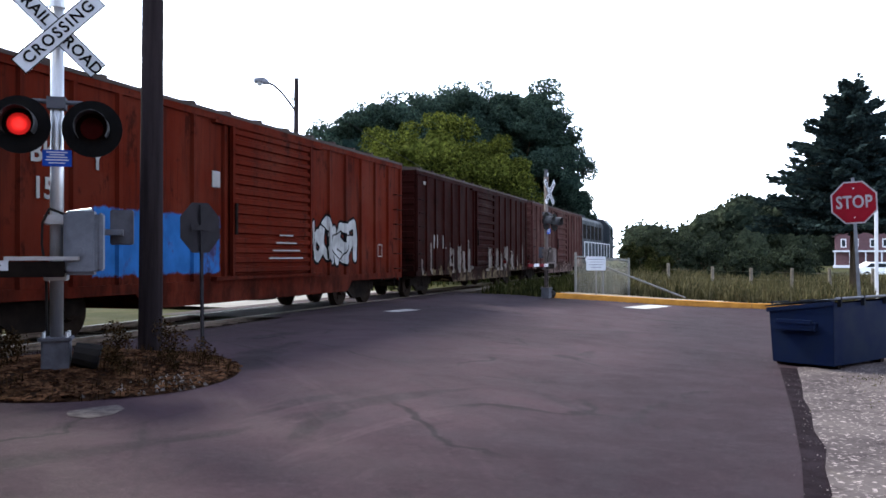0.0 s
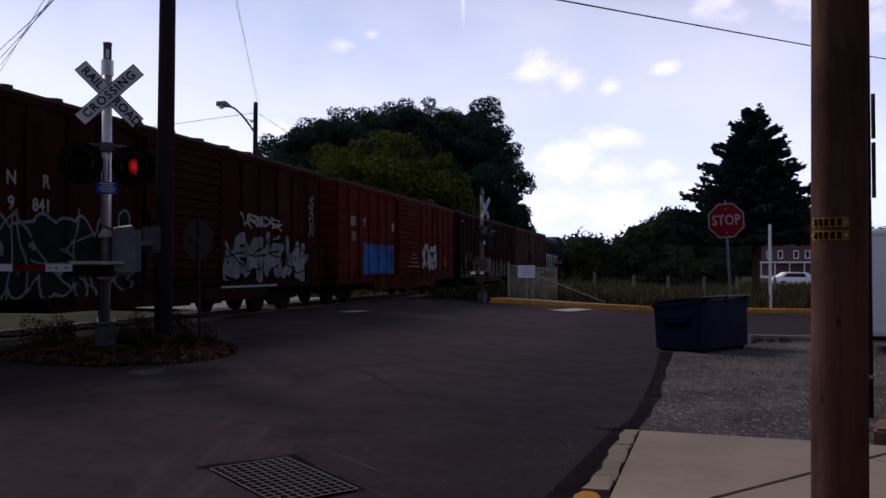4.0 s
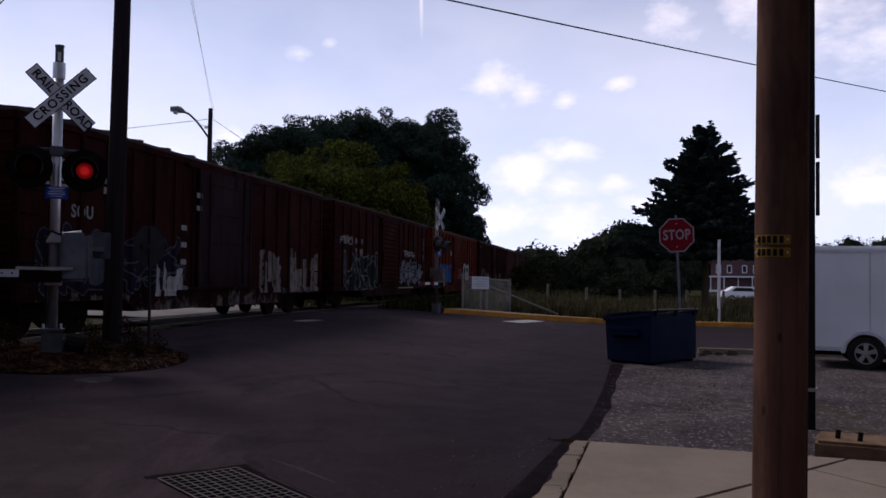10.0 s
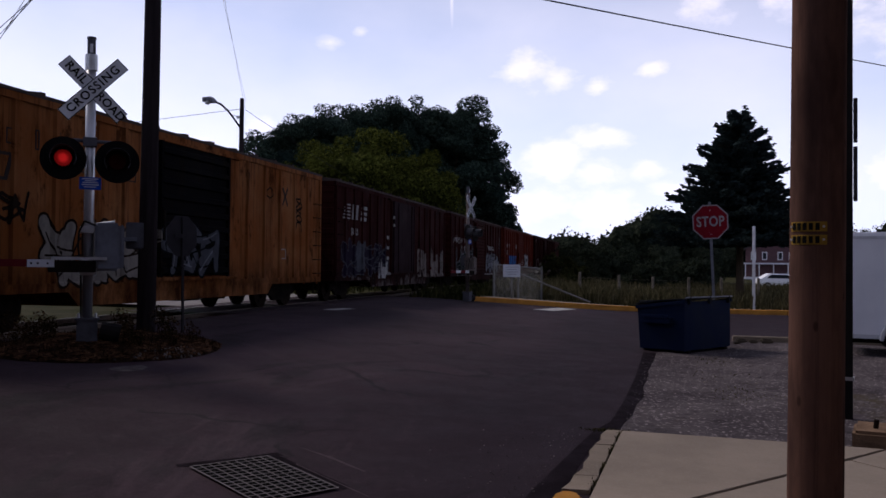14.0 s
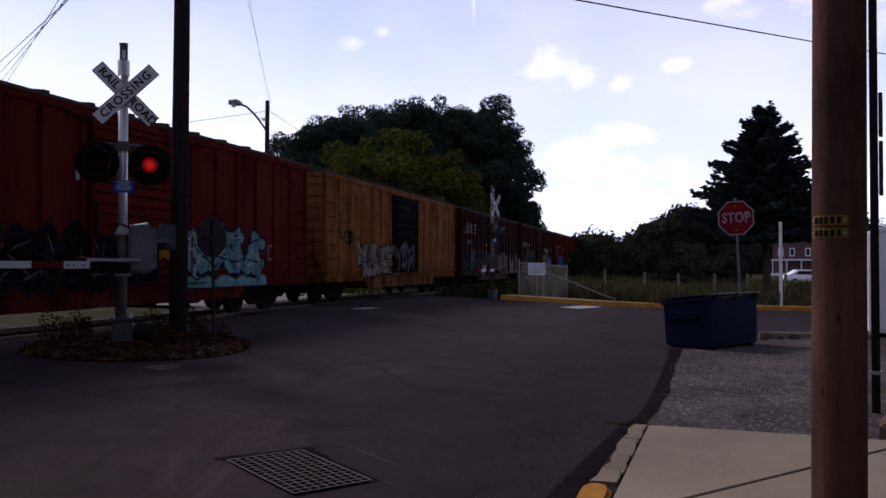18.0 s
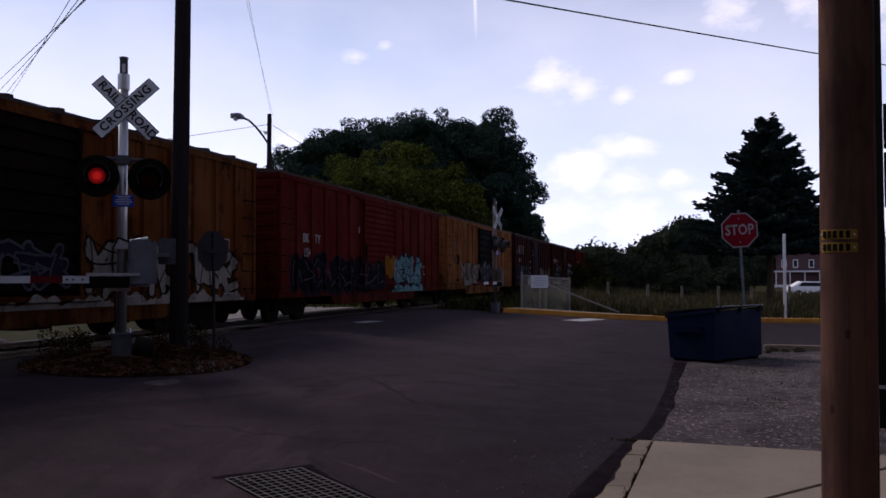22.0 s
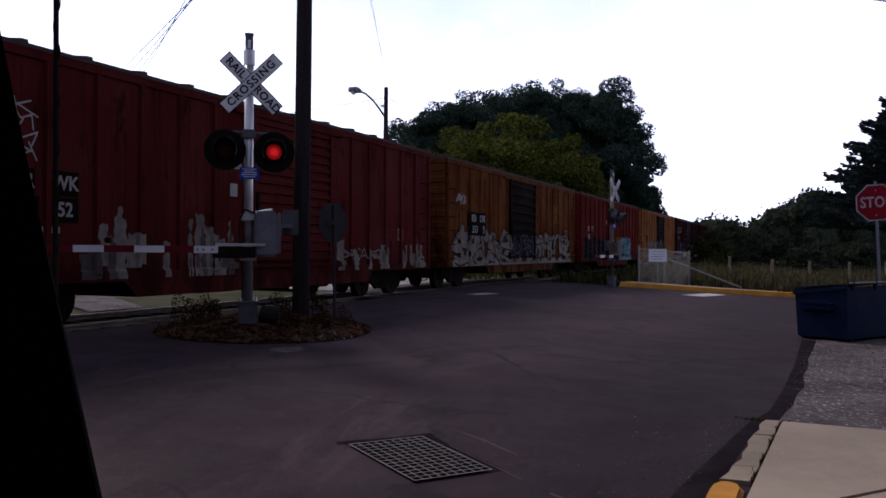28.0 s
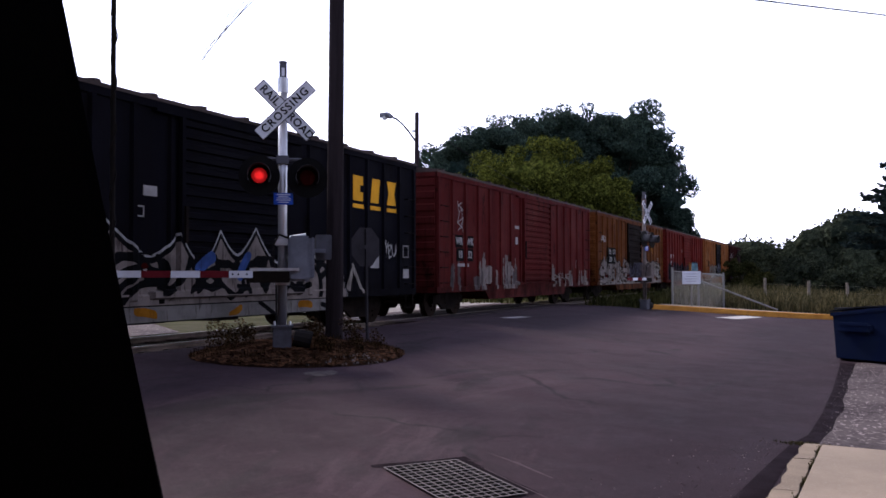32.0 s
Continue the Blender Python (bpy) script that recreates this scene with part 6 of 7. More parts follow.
def truck(parent, y):
    tr = part("truck", Build().box(-0.9, 0.9, -0.2, 0.2, 0.42, 0.68), M_STEEL, parent, "dark cast truck", at=pose(0, y, 0))
    for x in (-0.95, 0.95):
        part("side_frame", SIDE_FRAME, M_STEEL, tr, at=pose(x, 0, 0))
    for k in (-1, 1):
        for x in (-0.95, 0.87):
            part("spring", Build().tube((x + 0.04, k * 0.14, 0.26), (x + 0.04, k * 0.14, 0.5), 0.07, n=8), M_STEEL, tr)
        ws = part("wheelset", WHEELSET, M_WHEEL, tr, "rusty steel wheels on an axle", at=pose(0, k * 0.86, 0.42))
        WHEELSETS.append(ws)


def corrugated(y0, y1, z0, z1, x, n, depth, fill=0.55):
    """A sheet across y with horizontal pressed ridges that stand proud of x."""
    pts = [(x, z0)]
    step = (z1 - z0) / n
    for i in range(n):
        a = z0 + step * i
        pts += [(x, a + step * 0.12), (x + depth, a + step * (0.12 + 0.2 * fill)), (x + depth, a + step * (0.12 + fill)), (x, a + step * (0.22 + fill))]
    pts.append((x, z1))
    v = [(px, y0, pz) for px, pz in pts] + [(px, y1, pz) for px, pz in pts] + [(x - 0.05, y0, z0), (x - 0.05, y0, z1), (x - 0.05, y1, z0), (x - 0.05, y1, z1)]
    m = len(pts)
    f = [(i, i + 1, m + i + 1, m + i) for i in range(m - 1)]
    f += [(2 * m, 2 * m + 1, 2 * m + 3, 2 * m + 2), (0, m, 2 * m + 2, 2 * m), (m - 1, 2 * m + 1, 2 * m + 3, 2 * m - 1),
          tuple(range(m)) + (2 * m + 1, 2 * m), tuple(range(2 * m - 1, m - 1, -1)) + (2 * m + 2, 2 * m + 3)]
    return Build().add(v, f)


SIDES = {}          # ribs, door and height of each car's side, by the car's name


def boxcar(label, paint, door_paint, door=(-1.6, 1.6), door_kind="ridged", rib=0.95, deep=True, roof=None, height=0.0):
    th = thing("boxcar", label, "boxcar", group="boxcars of the train")
    top = EAVE + height
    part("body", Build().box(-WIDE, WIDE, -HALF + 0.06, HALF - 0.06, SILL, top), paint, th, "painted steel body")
    # roof: low ridge with cross ribs
    r = roof or M_ROOFSTEEL
    rf = part("roof", Build().prism([(-WIDE - 0.05, top - 0.02), (WIDE + 0.05, top - 0.02), (WIDE + 0.05, top + 0.04), (0, top + 0.19), (-WIDE - 0.05, top + 0.04)], "y", -HALF, HALF), r, th, "ribbed grey steel roof")
    ridge = Build().add([(-WIDE - 0.05, 0, top + 0.03), (0, 0, top + 0.18), (WIDE + 0.05, 0, top + 0.03), (-WIDE - 0.05, 0, top + 0.085), (0, 0, top + 0.235), (WIDE + 0.05, 0, top + 0.085),
                         (-WIDE - 0.05, 0.12, top + 0.03), (0, 0.12, top + 0.18), (WIDE + 0.05, 0.12, top + 0.03), (-WIDE - 0.05, 0.12, top + 0.085), (0, 0.12, top + 0.235), (WIDE + 0.05, 0.12, top + 0.085)],
                        [(3, 4, 10, 9), (4, 5, 11, 10), (0, 1, 4, 3), (1, 2, 5, 4), (6, 9, 10, 7), (7, 10, 11, 8), (0, 3, 9, 6), (2, 8, 11, 5)]).mesh("roof_rib")
    for i in range(13):
        part("roof_rib", ridge, r, rf, at=pose(0, -HALF + 0.35 + i * 1.18, 0))
    rails = part("side_sill", Build().box(-WIDE - 0.03, WIDE + 0.03, -HALF, HALF, SILL - 0.1, SILL + 0.06), paint, th)
    part("top_chord", Build().box(-WIDE - 0.04, WIDE + 0.04, -HALF, HALF, top - 0.14, top - 0.015), paint, th)
    if deep:
        part("deep_sill", Build().prism([(-4.3, SILL - 0.1), (4.3, SILL - 0.1), (4.0, SILL - 0.36), (-4.0, SILL - 0.36)], "x", -WIDE - 0.015, WIDE + 0.015), paint, th)
    # ribs
    d0, d1 = door
    spots = []
    for lo, hi in ((-HALF + 0.12, d0 - 0.18), (d1 + 0.18, HALF - 0.12)):
        n = max(2, round((hi - lo) / rib))
        spots += [lo + (hi - lo) * i / n for i in range(n + 1)]
    for y in spots:
        for k in (1, -1):
            part("side_rib", Build().prism([(k * WIDE, y - 0.075), (k * (WIDE + 0.055), y - 0.045), (k * (WIDE + 0.055), y + 0.045), (k * WIDE, y + 0.075)], "z", SILL + 0.06, top - 0.14), paint, th)
    SIDES[th.name] = (spots, d0, d1, {"ridged": 0.112, "plug": 0.117, "wide": 0.128}[door_kind], top)
    # doors, one a side
    for turn in (0, 180):
        if door_kind == "ridged":
            dm = corrugated(d0, d1, SILL + 0.16, top - 0.18, WIDE + 0.06, 15, 0.045)
        elif door_kind == "plug":
            dm = Build().box(WIDE + 0.02, WIDE + 0.09, d0, d1, SILL + 0.12, top - 0.16)
        else:
            dm = corrugated(d0, d1, SILL + 0.16, top - 0.18, WIDE + 0.06, 9, 0.06, 0.4)
        dr = part("door", dm, door_paint, th, {"ridged": "ridged sliding door", "plug": "flat plug door", "wide": "broad ribbed door"}[door_kind], at=pose(0, 0, 0, 0, 0, turn))
        for a, b in ((d0 - 0.03, d0 + 0.05), (d1 - 0.05, d1 + 0.03)):
            part("door_edge", Build().box(WIDE + 0.05, WIDE + 0.12, a, b, SILL + 0.13, top - 0.2), door_paint, dr)
        part("door_track", Build().box(WIDE, WIDE + 0.13, d0 - 0.6, d1 + 0.6, SILL + 0.06, SILL + 0.13), paint, dr)
        part("door_track", Build().box(WIDE, WIDE + 0.1, d0 - 0.6, d1 + 0.6, top - 0.2, top - 0.14), paint, dr)
        if door_kind == "plug":
            for k in range(4):
                z = SILL + 0.5 + k * 0.72
                part("door_rail", Build().box(WIDE + 0.09, WIDE + 0.11, d0 + 0.06, d1 - 0.06, z, z + 0.05), door_paint, dr)
            for yy in (d0 + 0.5, d1 - 0.5):
                part("lock_bar", Build().tube((WIDE + 0.13, yy, SILL + 0.2), (WIDE + 0.13, yy, top - 0.25), 0.022, n=6), door_paint, dr)
        else:
            part("door_latch", Build().box(WIDE + 0.1, WIDE + 0.16, d0 + 0.02, d0 + 0.09, 1.7, 2.3), M_STEEL, dr)
    # ends with pressed corrugations, ladders and grab irons
    for turn in (0, 180):
        e = Build()
        v = corrugated(-WIDE + 0.05, WIDE - 0.05, SILL, top - 0.1, HALF - 0.052, 9, 0.03)
        ed = part("end_panel", v, paint, th, "corrugated steel end", at=pose(0, 0, 0, 0, 0, turn + 90))
        lad = Build()
        for x in (-WIDE + 0.12, -WIDE + 0.55):
            lad.box(HALF + 0.08, HALF + 0.12, x, x + 0.04, 0.6, top - 0.3)
        for k in range(8):
            lad.tube((HALF + 0.1, -WIDE + 0.14, 0.75 + 0.4 * k), (HALF + 0.1, -WIDE + 0.57, 0.75 + 0.4 * k), 0.014, n=6)
        part("ladder", lad, paint, ed)
        if turn:
            for k in (-4, -3, -2, -1, 1, 2, 3, 4):
                part("stencil_bar", Build().box(HALF - 0.03, HALF - 0.012, 0.1 * k - 0.03, 0.1 * k + 0.03, top - 0.42, top - 0.32), M_LETTER, ed)
        part("brake_wheel" if turn == 0 else "placard", Build().tube((HALF + 0.1, 0.3, 2.2), (HALF + 0.14, 0.3, 2.2), 0.28, n=18), M_STEEL, ed)
    for sy in (-1, 1):
        for sx in (-1, 1):
            for k in range(6):
                part("grab_iron", GRAB_IRON, M_STEEL, th, at=pose(sx * WIDE, sy * (HALF - 0.4), 0.95 + 0.42 * k, 0, 0, 0 if sx > 0 else 180))
            g = Build()
            g.path([(sx * (WIDE + 0.02), sy * (HALF - 0.6), 0.7), (sx * (WIDE + 0.02), sy * (HALF - 0.6), 0.36), (sx * (WIDE + 0.02), sy * (HALF - 0.2), 0.36), (sx * (WIDE + 0.02), sy * (HALF - 0.2), 0.7)], 0.018, 5)
            part("step", g, M_STEEL, th)
        part("coupler", Build().box(-0.14, 0.14, sy * (HALF - 0.3) if sy > 0 else -HALF - 0.5, HALF + 0.5 if sy > 0 else -(HALF - 0.3), 0.72, 0.98), M_STEEL, th, bevel=0.03)
    part("underframe", Build().box(-0.35, 0.35, -HALF + 0.1, HALF - 0.1, 0.55, 0.8).box(-1.3, 1.3, -HALF + 0.3, HALF - 0.3, 0.72, 0.79), M_STEEL, th)
    part("brake_gear", Build().tube((0.6, -1.4, 0.5), (0.6, -0.3, 0.5), 0.16, n=12).box(0.3, 1.0, 0.6, 1.3, 0.34, 0.68).tube((-0.2, -4.5, 0.5), (-0.2, 4.5, 0.5), 0.025, n=6), M_STEEL, th)
    for y in (-5.9, 5.9):
        truck(th, y)
    return th


def stencil(th, word, y, z, size, mat=None, spacing=1.1):
    """Lettering on the side that faces the road, reading along the car."""
    me = text_mesh(word, size, 0.003, spacing)
    part("lettering", me, mat or M_LETTER, th, "stencilled lettering", at=pose(WIDE + 0.016, y, z, 90, 0, 90))


def placard(th, y, z, w, h, mat=None, x=0.0):
    part("placard", Build().box(WIDE + 0.005 + x, WIDE + 0.015 + x, y - w / 2, y + w / 2, z - h / 2, z + h / 2), mat or M_LETTER, th)


def outlined(th, y, z, w, h, mat=None):
    t = 0.025
    for y0, y1, z0, z1 in ((y - w / 2, y + w / 2, z + h / 2 - t, z + h / 2), (y - w / 2, y + w / 2, z - h / 2, z - h / 2 + t), (y - w / 2, y - w / 2 + t, z - h / 2, z + h / 2), (y + w / 2 - t, y + w / 2, z - h / 2, z + h / 2)):
        part("stencil_box", Build().box(WIDE + 0.004, WIDE + 0.009, y0, y1, z0, z1), mat or M_LETTER, th)


def skin(th, y, z):
    """How far out the side of a car stands at (y, z): panels, ribs, sill, door and its track."""
    spots, d0, d1, door_out, top = SIDES[th.name]
    out = np.full(y.shape, WIDE + 0.006)
    for k in spots:
        rib = WIDE + 0.006 + 0.055 * np.clip((0.115 - abs(y - k)) / 0.05, 0, 1)
        out = np.where((z > SILL) & (z < top - 0.1), np.maximum(out, rib), out)
    out = np.where(z < SILL + 0.09, np.maximum(out, WIDE + 0.037), out)
    out = np.where((y > d0 - 0.07) & (y < d1 + 0.07) & (z > SILL + 0.09) & (z < top - 0.14), np.maximum(out, WIDE + door_out), out)
    return np.where((y > d0 - 0.65) & (y < d1 + 0.65) & (z > SILL + 0.03) & (z < SILL + 0.16), np.maximum(out, WIDE + 0.137), out)


def sprayed(th, field, box, material, lift, label="", step=0.03):
    """A coat of paint on a car's side where field(y, z) is above 0, laid over ribs and door; its outline is cut through the cells."""
    y0, y1, z0, z1 = box
    ys, zs = np.arange(y0, y1 + step, step), np.arange(z0, z1 + step, step)
    gy, gz = np.meshgrid(ys, zs, indexing="ij")
    f = field(gy, gz)
    gx = skin(th, gy, gz) + lift
    p = np.stack([gx, gy, gz], -1)
    on = f > 0
    hits = np.argwhere(on[:-1, :-1] | on[1:, :-1] | on[1:, 1:] | on[:-1, 1:])
    v, faces, known = [], [], {}

    def at(q):
        key = (round(q[1], 4), round(q[2], 4))
        if key not in known:
            known[key] = len(v)
            v.append(tuple(q))
        return known[key]
    for i, j in hits.tolist():
        ring = ((i, j), (i + 1, j), (i + 1, j + 1), (i, j + 1))
        loop = []
        for a, b in zip(ring, ring[1:] + ring[:1]):
            if on[a]:
                loop.append(p[a])
            if on[a] != on[b]:
                u = f[a] / (f[a] - f[b])
                loop.append(p[a] + (p[b] - p[a]) * u)
        if len(loop) > 2:
            loop = list(dict.fromkeys(at(q) for q in loop))
            if len(loop) > 2:
                faces.append(tuple(loop))
    me = bpy.data.meshes.new("spray_paint")
    me.from_pydata(v, [], faces)
    return tagged(part("spray_paint", me, material, th, label), kind="stuff")


FORMS = [[[(0, 0), (0.1, 1), (0.85, 0.85), (0.8, 0.5), (0.1, 0.48)], [(0.25, 0.5), (0.95, -0.05)]],
         [[(0.9, 0.85), (0.4, 1.0), (0.05, 0.75), (0.9, 0.35), (0.6, 0.0), (0.0, 0.1)]],
         [[(0, 1), (0.08, 0.2), (0.45, 0.0), (0.85, 0.2), (1, 1.05)]],
         [[(0, 0), (0.15, 1.05)], [(0.15, 0.5), (0.95, 1.0)], [(0.2, 0.5), (1, -0.05)]],
         [[(0.0, 0), (0.5, 1.1), (1.0, 0)], [(0.25, 0.35), (0.8, 0.35)]],
         [[(0, -0.05), (0.05, 1), (0.85, 0.05), (0.95, 1.1)]],
         [[(0.5, 0), (0.05, 0.3), (0.1, 0.8), (0.5, 1), (0.95, 0.7), (0.9, 0.25), (0.5, 0)]],
         [[(0.1, 0), (0.2, 1), (0.7, 0.6), (0.95, 1.05)], [(0.6, 0.55), (0.8, 0)]]]


def forms(y0, y1, z0, z1, n, seed):
    """Overlapping bent shapes of sprayed wild lettering that spells nothing: segments (ay, az, by, bz)."""
    rng = random.Random(seed)
    w, out = (y1 - y0) / n, []
    for i in range(n):
        flip, turn, lean = rng.random() < 0.5, rng.random() < 0.4, rng.uniform(-0.25, 0.25)
        top, low, wide = rng.uniform(-0.12, 0.14), rng.uniform(-0.06, 0.12), rng.uniform(0.9, 1.5) if n > 2 else 0.9

        def put(q):
            a, b = (1 - q[0] if flip else q[0]), (1 - q[1] if turn else q[1])
            return y0 + w * (i - 0.15 + wide * a + lean * (b - 0.5)), z0 + (z1 - z0) * (low + b * (0.9 + top - low))
        for line in rng.choice(FORMS):
            out += [(*put(q), *put(r)) for q, r in zip(line, line[1:])]
        if n > 2:
            # a bar or an arrow thrown across to the next shape
            h = rng.uniform(0.1, 0.9)
            out.append((*put((rng.random(), h)), *put((rng.uniform(0.9, 1.3), h + rng.uniform(-0.5, 0.5)))))
    return out


def strokes(lines, r, wobble=0.04):
    """The field of a set of segments drawn with a nib of radius r."""
    def field(y, z):
        yy = y + wobble * np.sin(z * 5.3 + y * 1.7)
        zz = z + wobble * np.sin(y * 4.1)
        best = np.full(y.shape, -9.0)
        for ay, az, by, bz in lines:
            dy, dz = by - ay, bz - az
            u = np.clip(((yy - ay) * dy + (zz - az) * dz) / (dy * dy + dz * dz + 1e-9), 0, 1)
            best = np.maximum(best, r - np.hypot(yy - ay - u * dy, zz - az - u * dz))
        return best
    return field


def piece(th, y0, y1, z0, z1, n, seed, fill, line, r=0.1, rim=0.045, shine=None):
    """One sprayed piece: a rim coat, the filled shapes on it and, where given, thin bright strokes."""
    lines = forms(y0, y1, z0 + r, z1 - r, n, seed)
    box = (y0 - 0.3, y1 + 0.3, max(SILL - 0.09, z0 - 0.2), z1 + 0.25)
    sprayed(th, strokes(lines, r + rim), box, line, 0.003, "outline coat of sprayed shapes")
    sprayed(th, strokes(lines, r), box, fill, 0.007, "filled sprayed shapes without readable letters")
    cuts = forms(y0, y1, z0 + r, z1 - r, max(2, n // 2), seed + 100)
    sprayed(th, strokes(cuts, 0.02), box, line, 0.0095, "thin inner lines of the sprayed shapes")
    if shine:
        sprayed(th, strokes([(ay - 0.03, az + 0.03, by - 0.03, bz + 0.03) for ay, az, by, bz in lines[::3]], 0.018), box, shine, 0.011, "thin bright strokes")


def drips(th, y0, y1, z0, z1, seed, mat, lift=0.003, full=0.6):
    """Patches of old paint over the panel: blocks of their own width and height, flat on top, chipped, with bare gaps."""
    rng = random.Random(seed)
    cols, y = [], y0
    while y < y1:
        w = rng.uniform(0.1, 0.42)
        if rng.random() < full:
            top = z0 + (z1 - z0) * rng.uniform(0.45, 1.0)
            low = z0 + (top - z0) * rng.choice((0.0, 0.0, 0.0, 0.3))
            cols.append((y, min(y + w, y1), low, top, rng.uniform(0, 6), rng.uniform(-0.5, 0.5)))
            if rng.random() < 0.4:
                cols.append((y + w * 0.2, y + w * 0.62, top - 0.05, top + rng.uniform(0.1, 0.3), rng.uniform(0, 6), 0.0))
        y += w + rng.choice((0.0, 0.02, 0.06, 0.16))

    def field(gy, gz):
        best = np.full(gy.shape, -9.0)
        for a, b, low, top, k, slant in cols:
            yy = gy + 0.012 * np.sin(gz * 9 + k) + 0.01 * np.sin(gz * 31 + k)
            edge = np.minimum(yy - a, b - yy)
            tip = top + slant * (gy - a) * 0.4 + 0.015 * np.sin(gy * 37 + k)
            best = np.maximum(best, np.minimum(edge, np.minimum(tip - gz, gz - low + 0.05)))
        chips = np.sin(gy * 9 + 1.7 * np.sin(gz * 6)) * np.sin(gz * 8 - gy * 4 + seed) + 0.5 * np.sin(gy * 27 + gz * 11) * np.sin(gz * 23 - gy * 7)
        return best - 0.09 * np.maximum(0, chips - 0.45)
    sprayed(th, field, (y0 - 0.1, y1 + 0.1, z0, z1 + 0.35), mat, lift, "patches of old pale paint worn and chipped")


def tall_tag(th, y0, y1, z0, z1, n, seed, r=0.013, mat=None):
    """A thin tag whose loops stand one above another."""
    h = (z1 - z0) / n
    lines = []
    for k in range(n):
        lines += forms(y0, y1, z0 + h * k, z0 + h * (k + 1.1), 1, seed + k)
    sprayed(th, strokes(lines, r, 0.02), (y0 - 0.2, y1 + 0.2, z0 - 0.15, z1 + 0.2), mat or M_LETTER, 0.005, "thin sprayed scribble in a column", 0.02)


def scribble(th, y0, y1, z0, z1, n, seed, r=0.016, mat=None):
    """A quick thin tag: bent strokes that spell nothing."""
    sprayed(th, strokes(forms(y0, y1, z0, z1, n, seed), r, 0.02), (y0 - 0.15, y1 + 0.15, z0 - 0.15, z1 + 0.15), mat or M_LETTER, 0.005, "thin sprayed scribble", 0.02)


S_WHITE, S_SILVER = spray_paint("white_spray", (0.3, 0.29, 0.29)), spray_paint("silver_spray", (0.15, 0.15, 0.17), 0.8)
S_BLACK, S_MOSS = spray_paint("black_spray", (0.004, 0.004, 0.005), 0.1), spray_paint("dark_green_spray", (0.012, 0.016, 0.015), 0.4)
S_CYAN, S_NAVY = spray_paint("pale_cyan_spray", (0.1, 0.2, 0.23), 0.5), spray_paint("navy_spray", (0.008, 0.012, 0.03), 0.2)
S_MAUVE, S_PLUM = spray_paint("mauve_spray", (0.075, 0.06, 0.08), 0.8), spray_paint("dark_plum_spray", (0.016, 0.011, 0.022), 0.4)
S_CREAM, S_STEEL = spray_paint("cream_spray", (0.18, 0.158, 0.142), 0.85), spray_paint("grey_blue_spray", (0.06, 0.063, 0.076), 0.8)
S_DUSTY = spray_paint("dusty_buff_spray", (0.15, 0.125, 0.115), 0.9)
S_BROWN, S_ORANGE = spray_paint("dark_brown_spray", (0.014, 0.008, 0.006), 0.2), spray_paint("orange_spray", (0.2, 0.08, 0.008), 0.5)

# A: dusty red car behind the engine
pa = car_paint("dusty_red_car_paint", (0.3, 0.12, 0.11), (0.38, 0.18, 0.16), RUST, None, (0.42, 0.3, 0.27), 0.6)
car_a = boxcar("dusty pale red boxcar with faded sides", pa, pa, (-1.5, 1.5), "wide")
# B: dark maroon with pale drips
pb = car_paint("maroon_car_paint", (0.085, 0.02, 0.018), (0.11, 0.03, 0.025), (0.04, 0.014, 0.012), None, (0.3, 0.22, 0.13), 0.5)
car_b = boxcar("dark maroon boxcar with pale dripping paint along the bottom", pb, pb, (-1.2, 1.4), "wide")
for word, y in (("N", -5.9), ("R", -5.0)):
    stencil(car_b, word, y, 1.75, 0.6, None, 1.0)
drips(car_b, -7.3, 7.4, 0.72, 1.8, 201, S_DUSTY, 0.003, 0.45)
placard(car_b, -6.9, 3.6, 0.4, 0.1)
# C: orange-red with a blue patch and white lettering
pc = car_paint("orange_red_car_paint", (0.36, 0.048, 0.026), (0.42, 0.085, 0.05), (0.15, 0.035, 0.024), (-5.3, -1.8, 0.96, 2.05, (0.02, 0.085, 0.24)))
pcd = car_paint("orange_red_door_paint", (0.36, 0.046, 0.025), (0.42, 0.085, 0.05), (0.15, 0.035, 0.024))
car_c = boxcar("bright orange-red boxcar with a blue painted patch and white spray lettering", pc, pcd, (-1.5, 1.8), "ridged")
piece(car_c, 2.1, 4.35, 1.12, 2.2, 5, 11, S_WHITE, S_BLACK, 0.11, 0.06)
for word, y, z in (("BK", -6.3, 2.72), ("Y", -5.2, 2.72), ("15", -6.3, 2.22)):
    stencil(car_c, word, y, z, 0.42, None, 1.0)
placard(car_c, -1.95, 2.72, 0.26, 0.3)
outlined(car_c, 6.2, 1.45, 0.3, 0.34)
for k in range(4):
    placard(car_c, 0.6, 1.25 + 0.16 * k, 1.5 - 0.3 * k, 0.03, M_LETTER, 0.11)
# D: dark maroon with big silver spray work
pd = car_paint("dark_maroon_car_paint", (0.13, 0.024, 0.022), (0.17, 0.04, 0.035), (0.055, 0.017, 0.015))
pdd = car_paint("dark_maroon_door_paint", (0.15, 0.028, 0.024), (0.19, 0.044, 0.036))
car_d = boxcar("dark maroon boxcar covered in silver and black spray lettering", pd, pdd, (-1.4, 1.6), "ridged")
piece(car_d, -6.3, -1.85, 0.62, 2.2, 6, 21, S_MOSS, S_SILVER, 0.15, 0.05)
piece(car_d, 1.95, 6.7, 0.9, 2.05, 8, 23, S_SILVER, S_BLACK, 0.12, 0.04)
scribble(car_d, -7.0, -5.6, 2.45, 2.75, 5, 25, 0.02)
scribble(car_d, 2.7, 5.0, 2.22, 2.52, 5, 26, 0.022)
tall_tag(car_d, 7.0, 7.35, 2.1, 3.2, 5, 27)
placard(car_d, 3.2, 0.74, 3.0, 0.05, M_LETTER, 0.035)
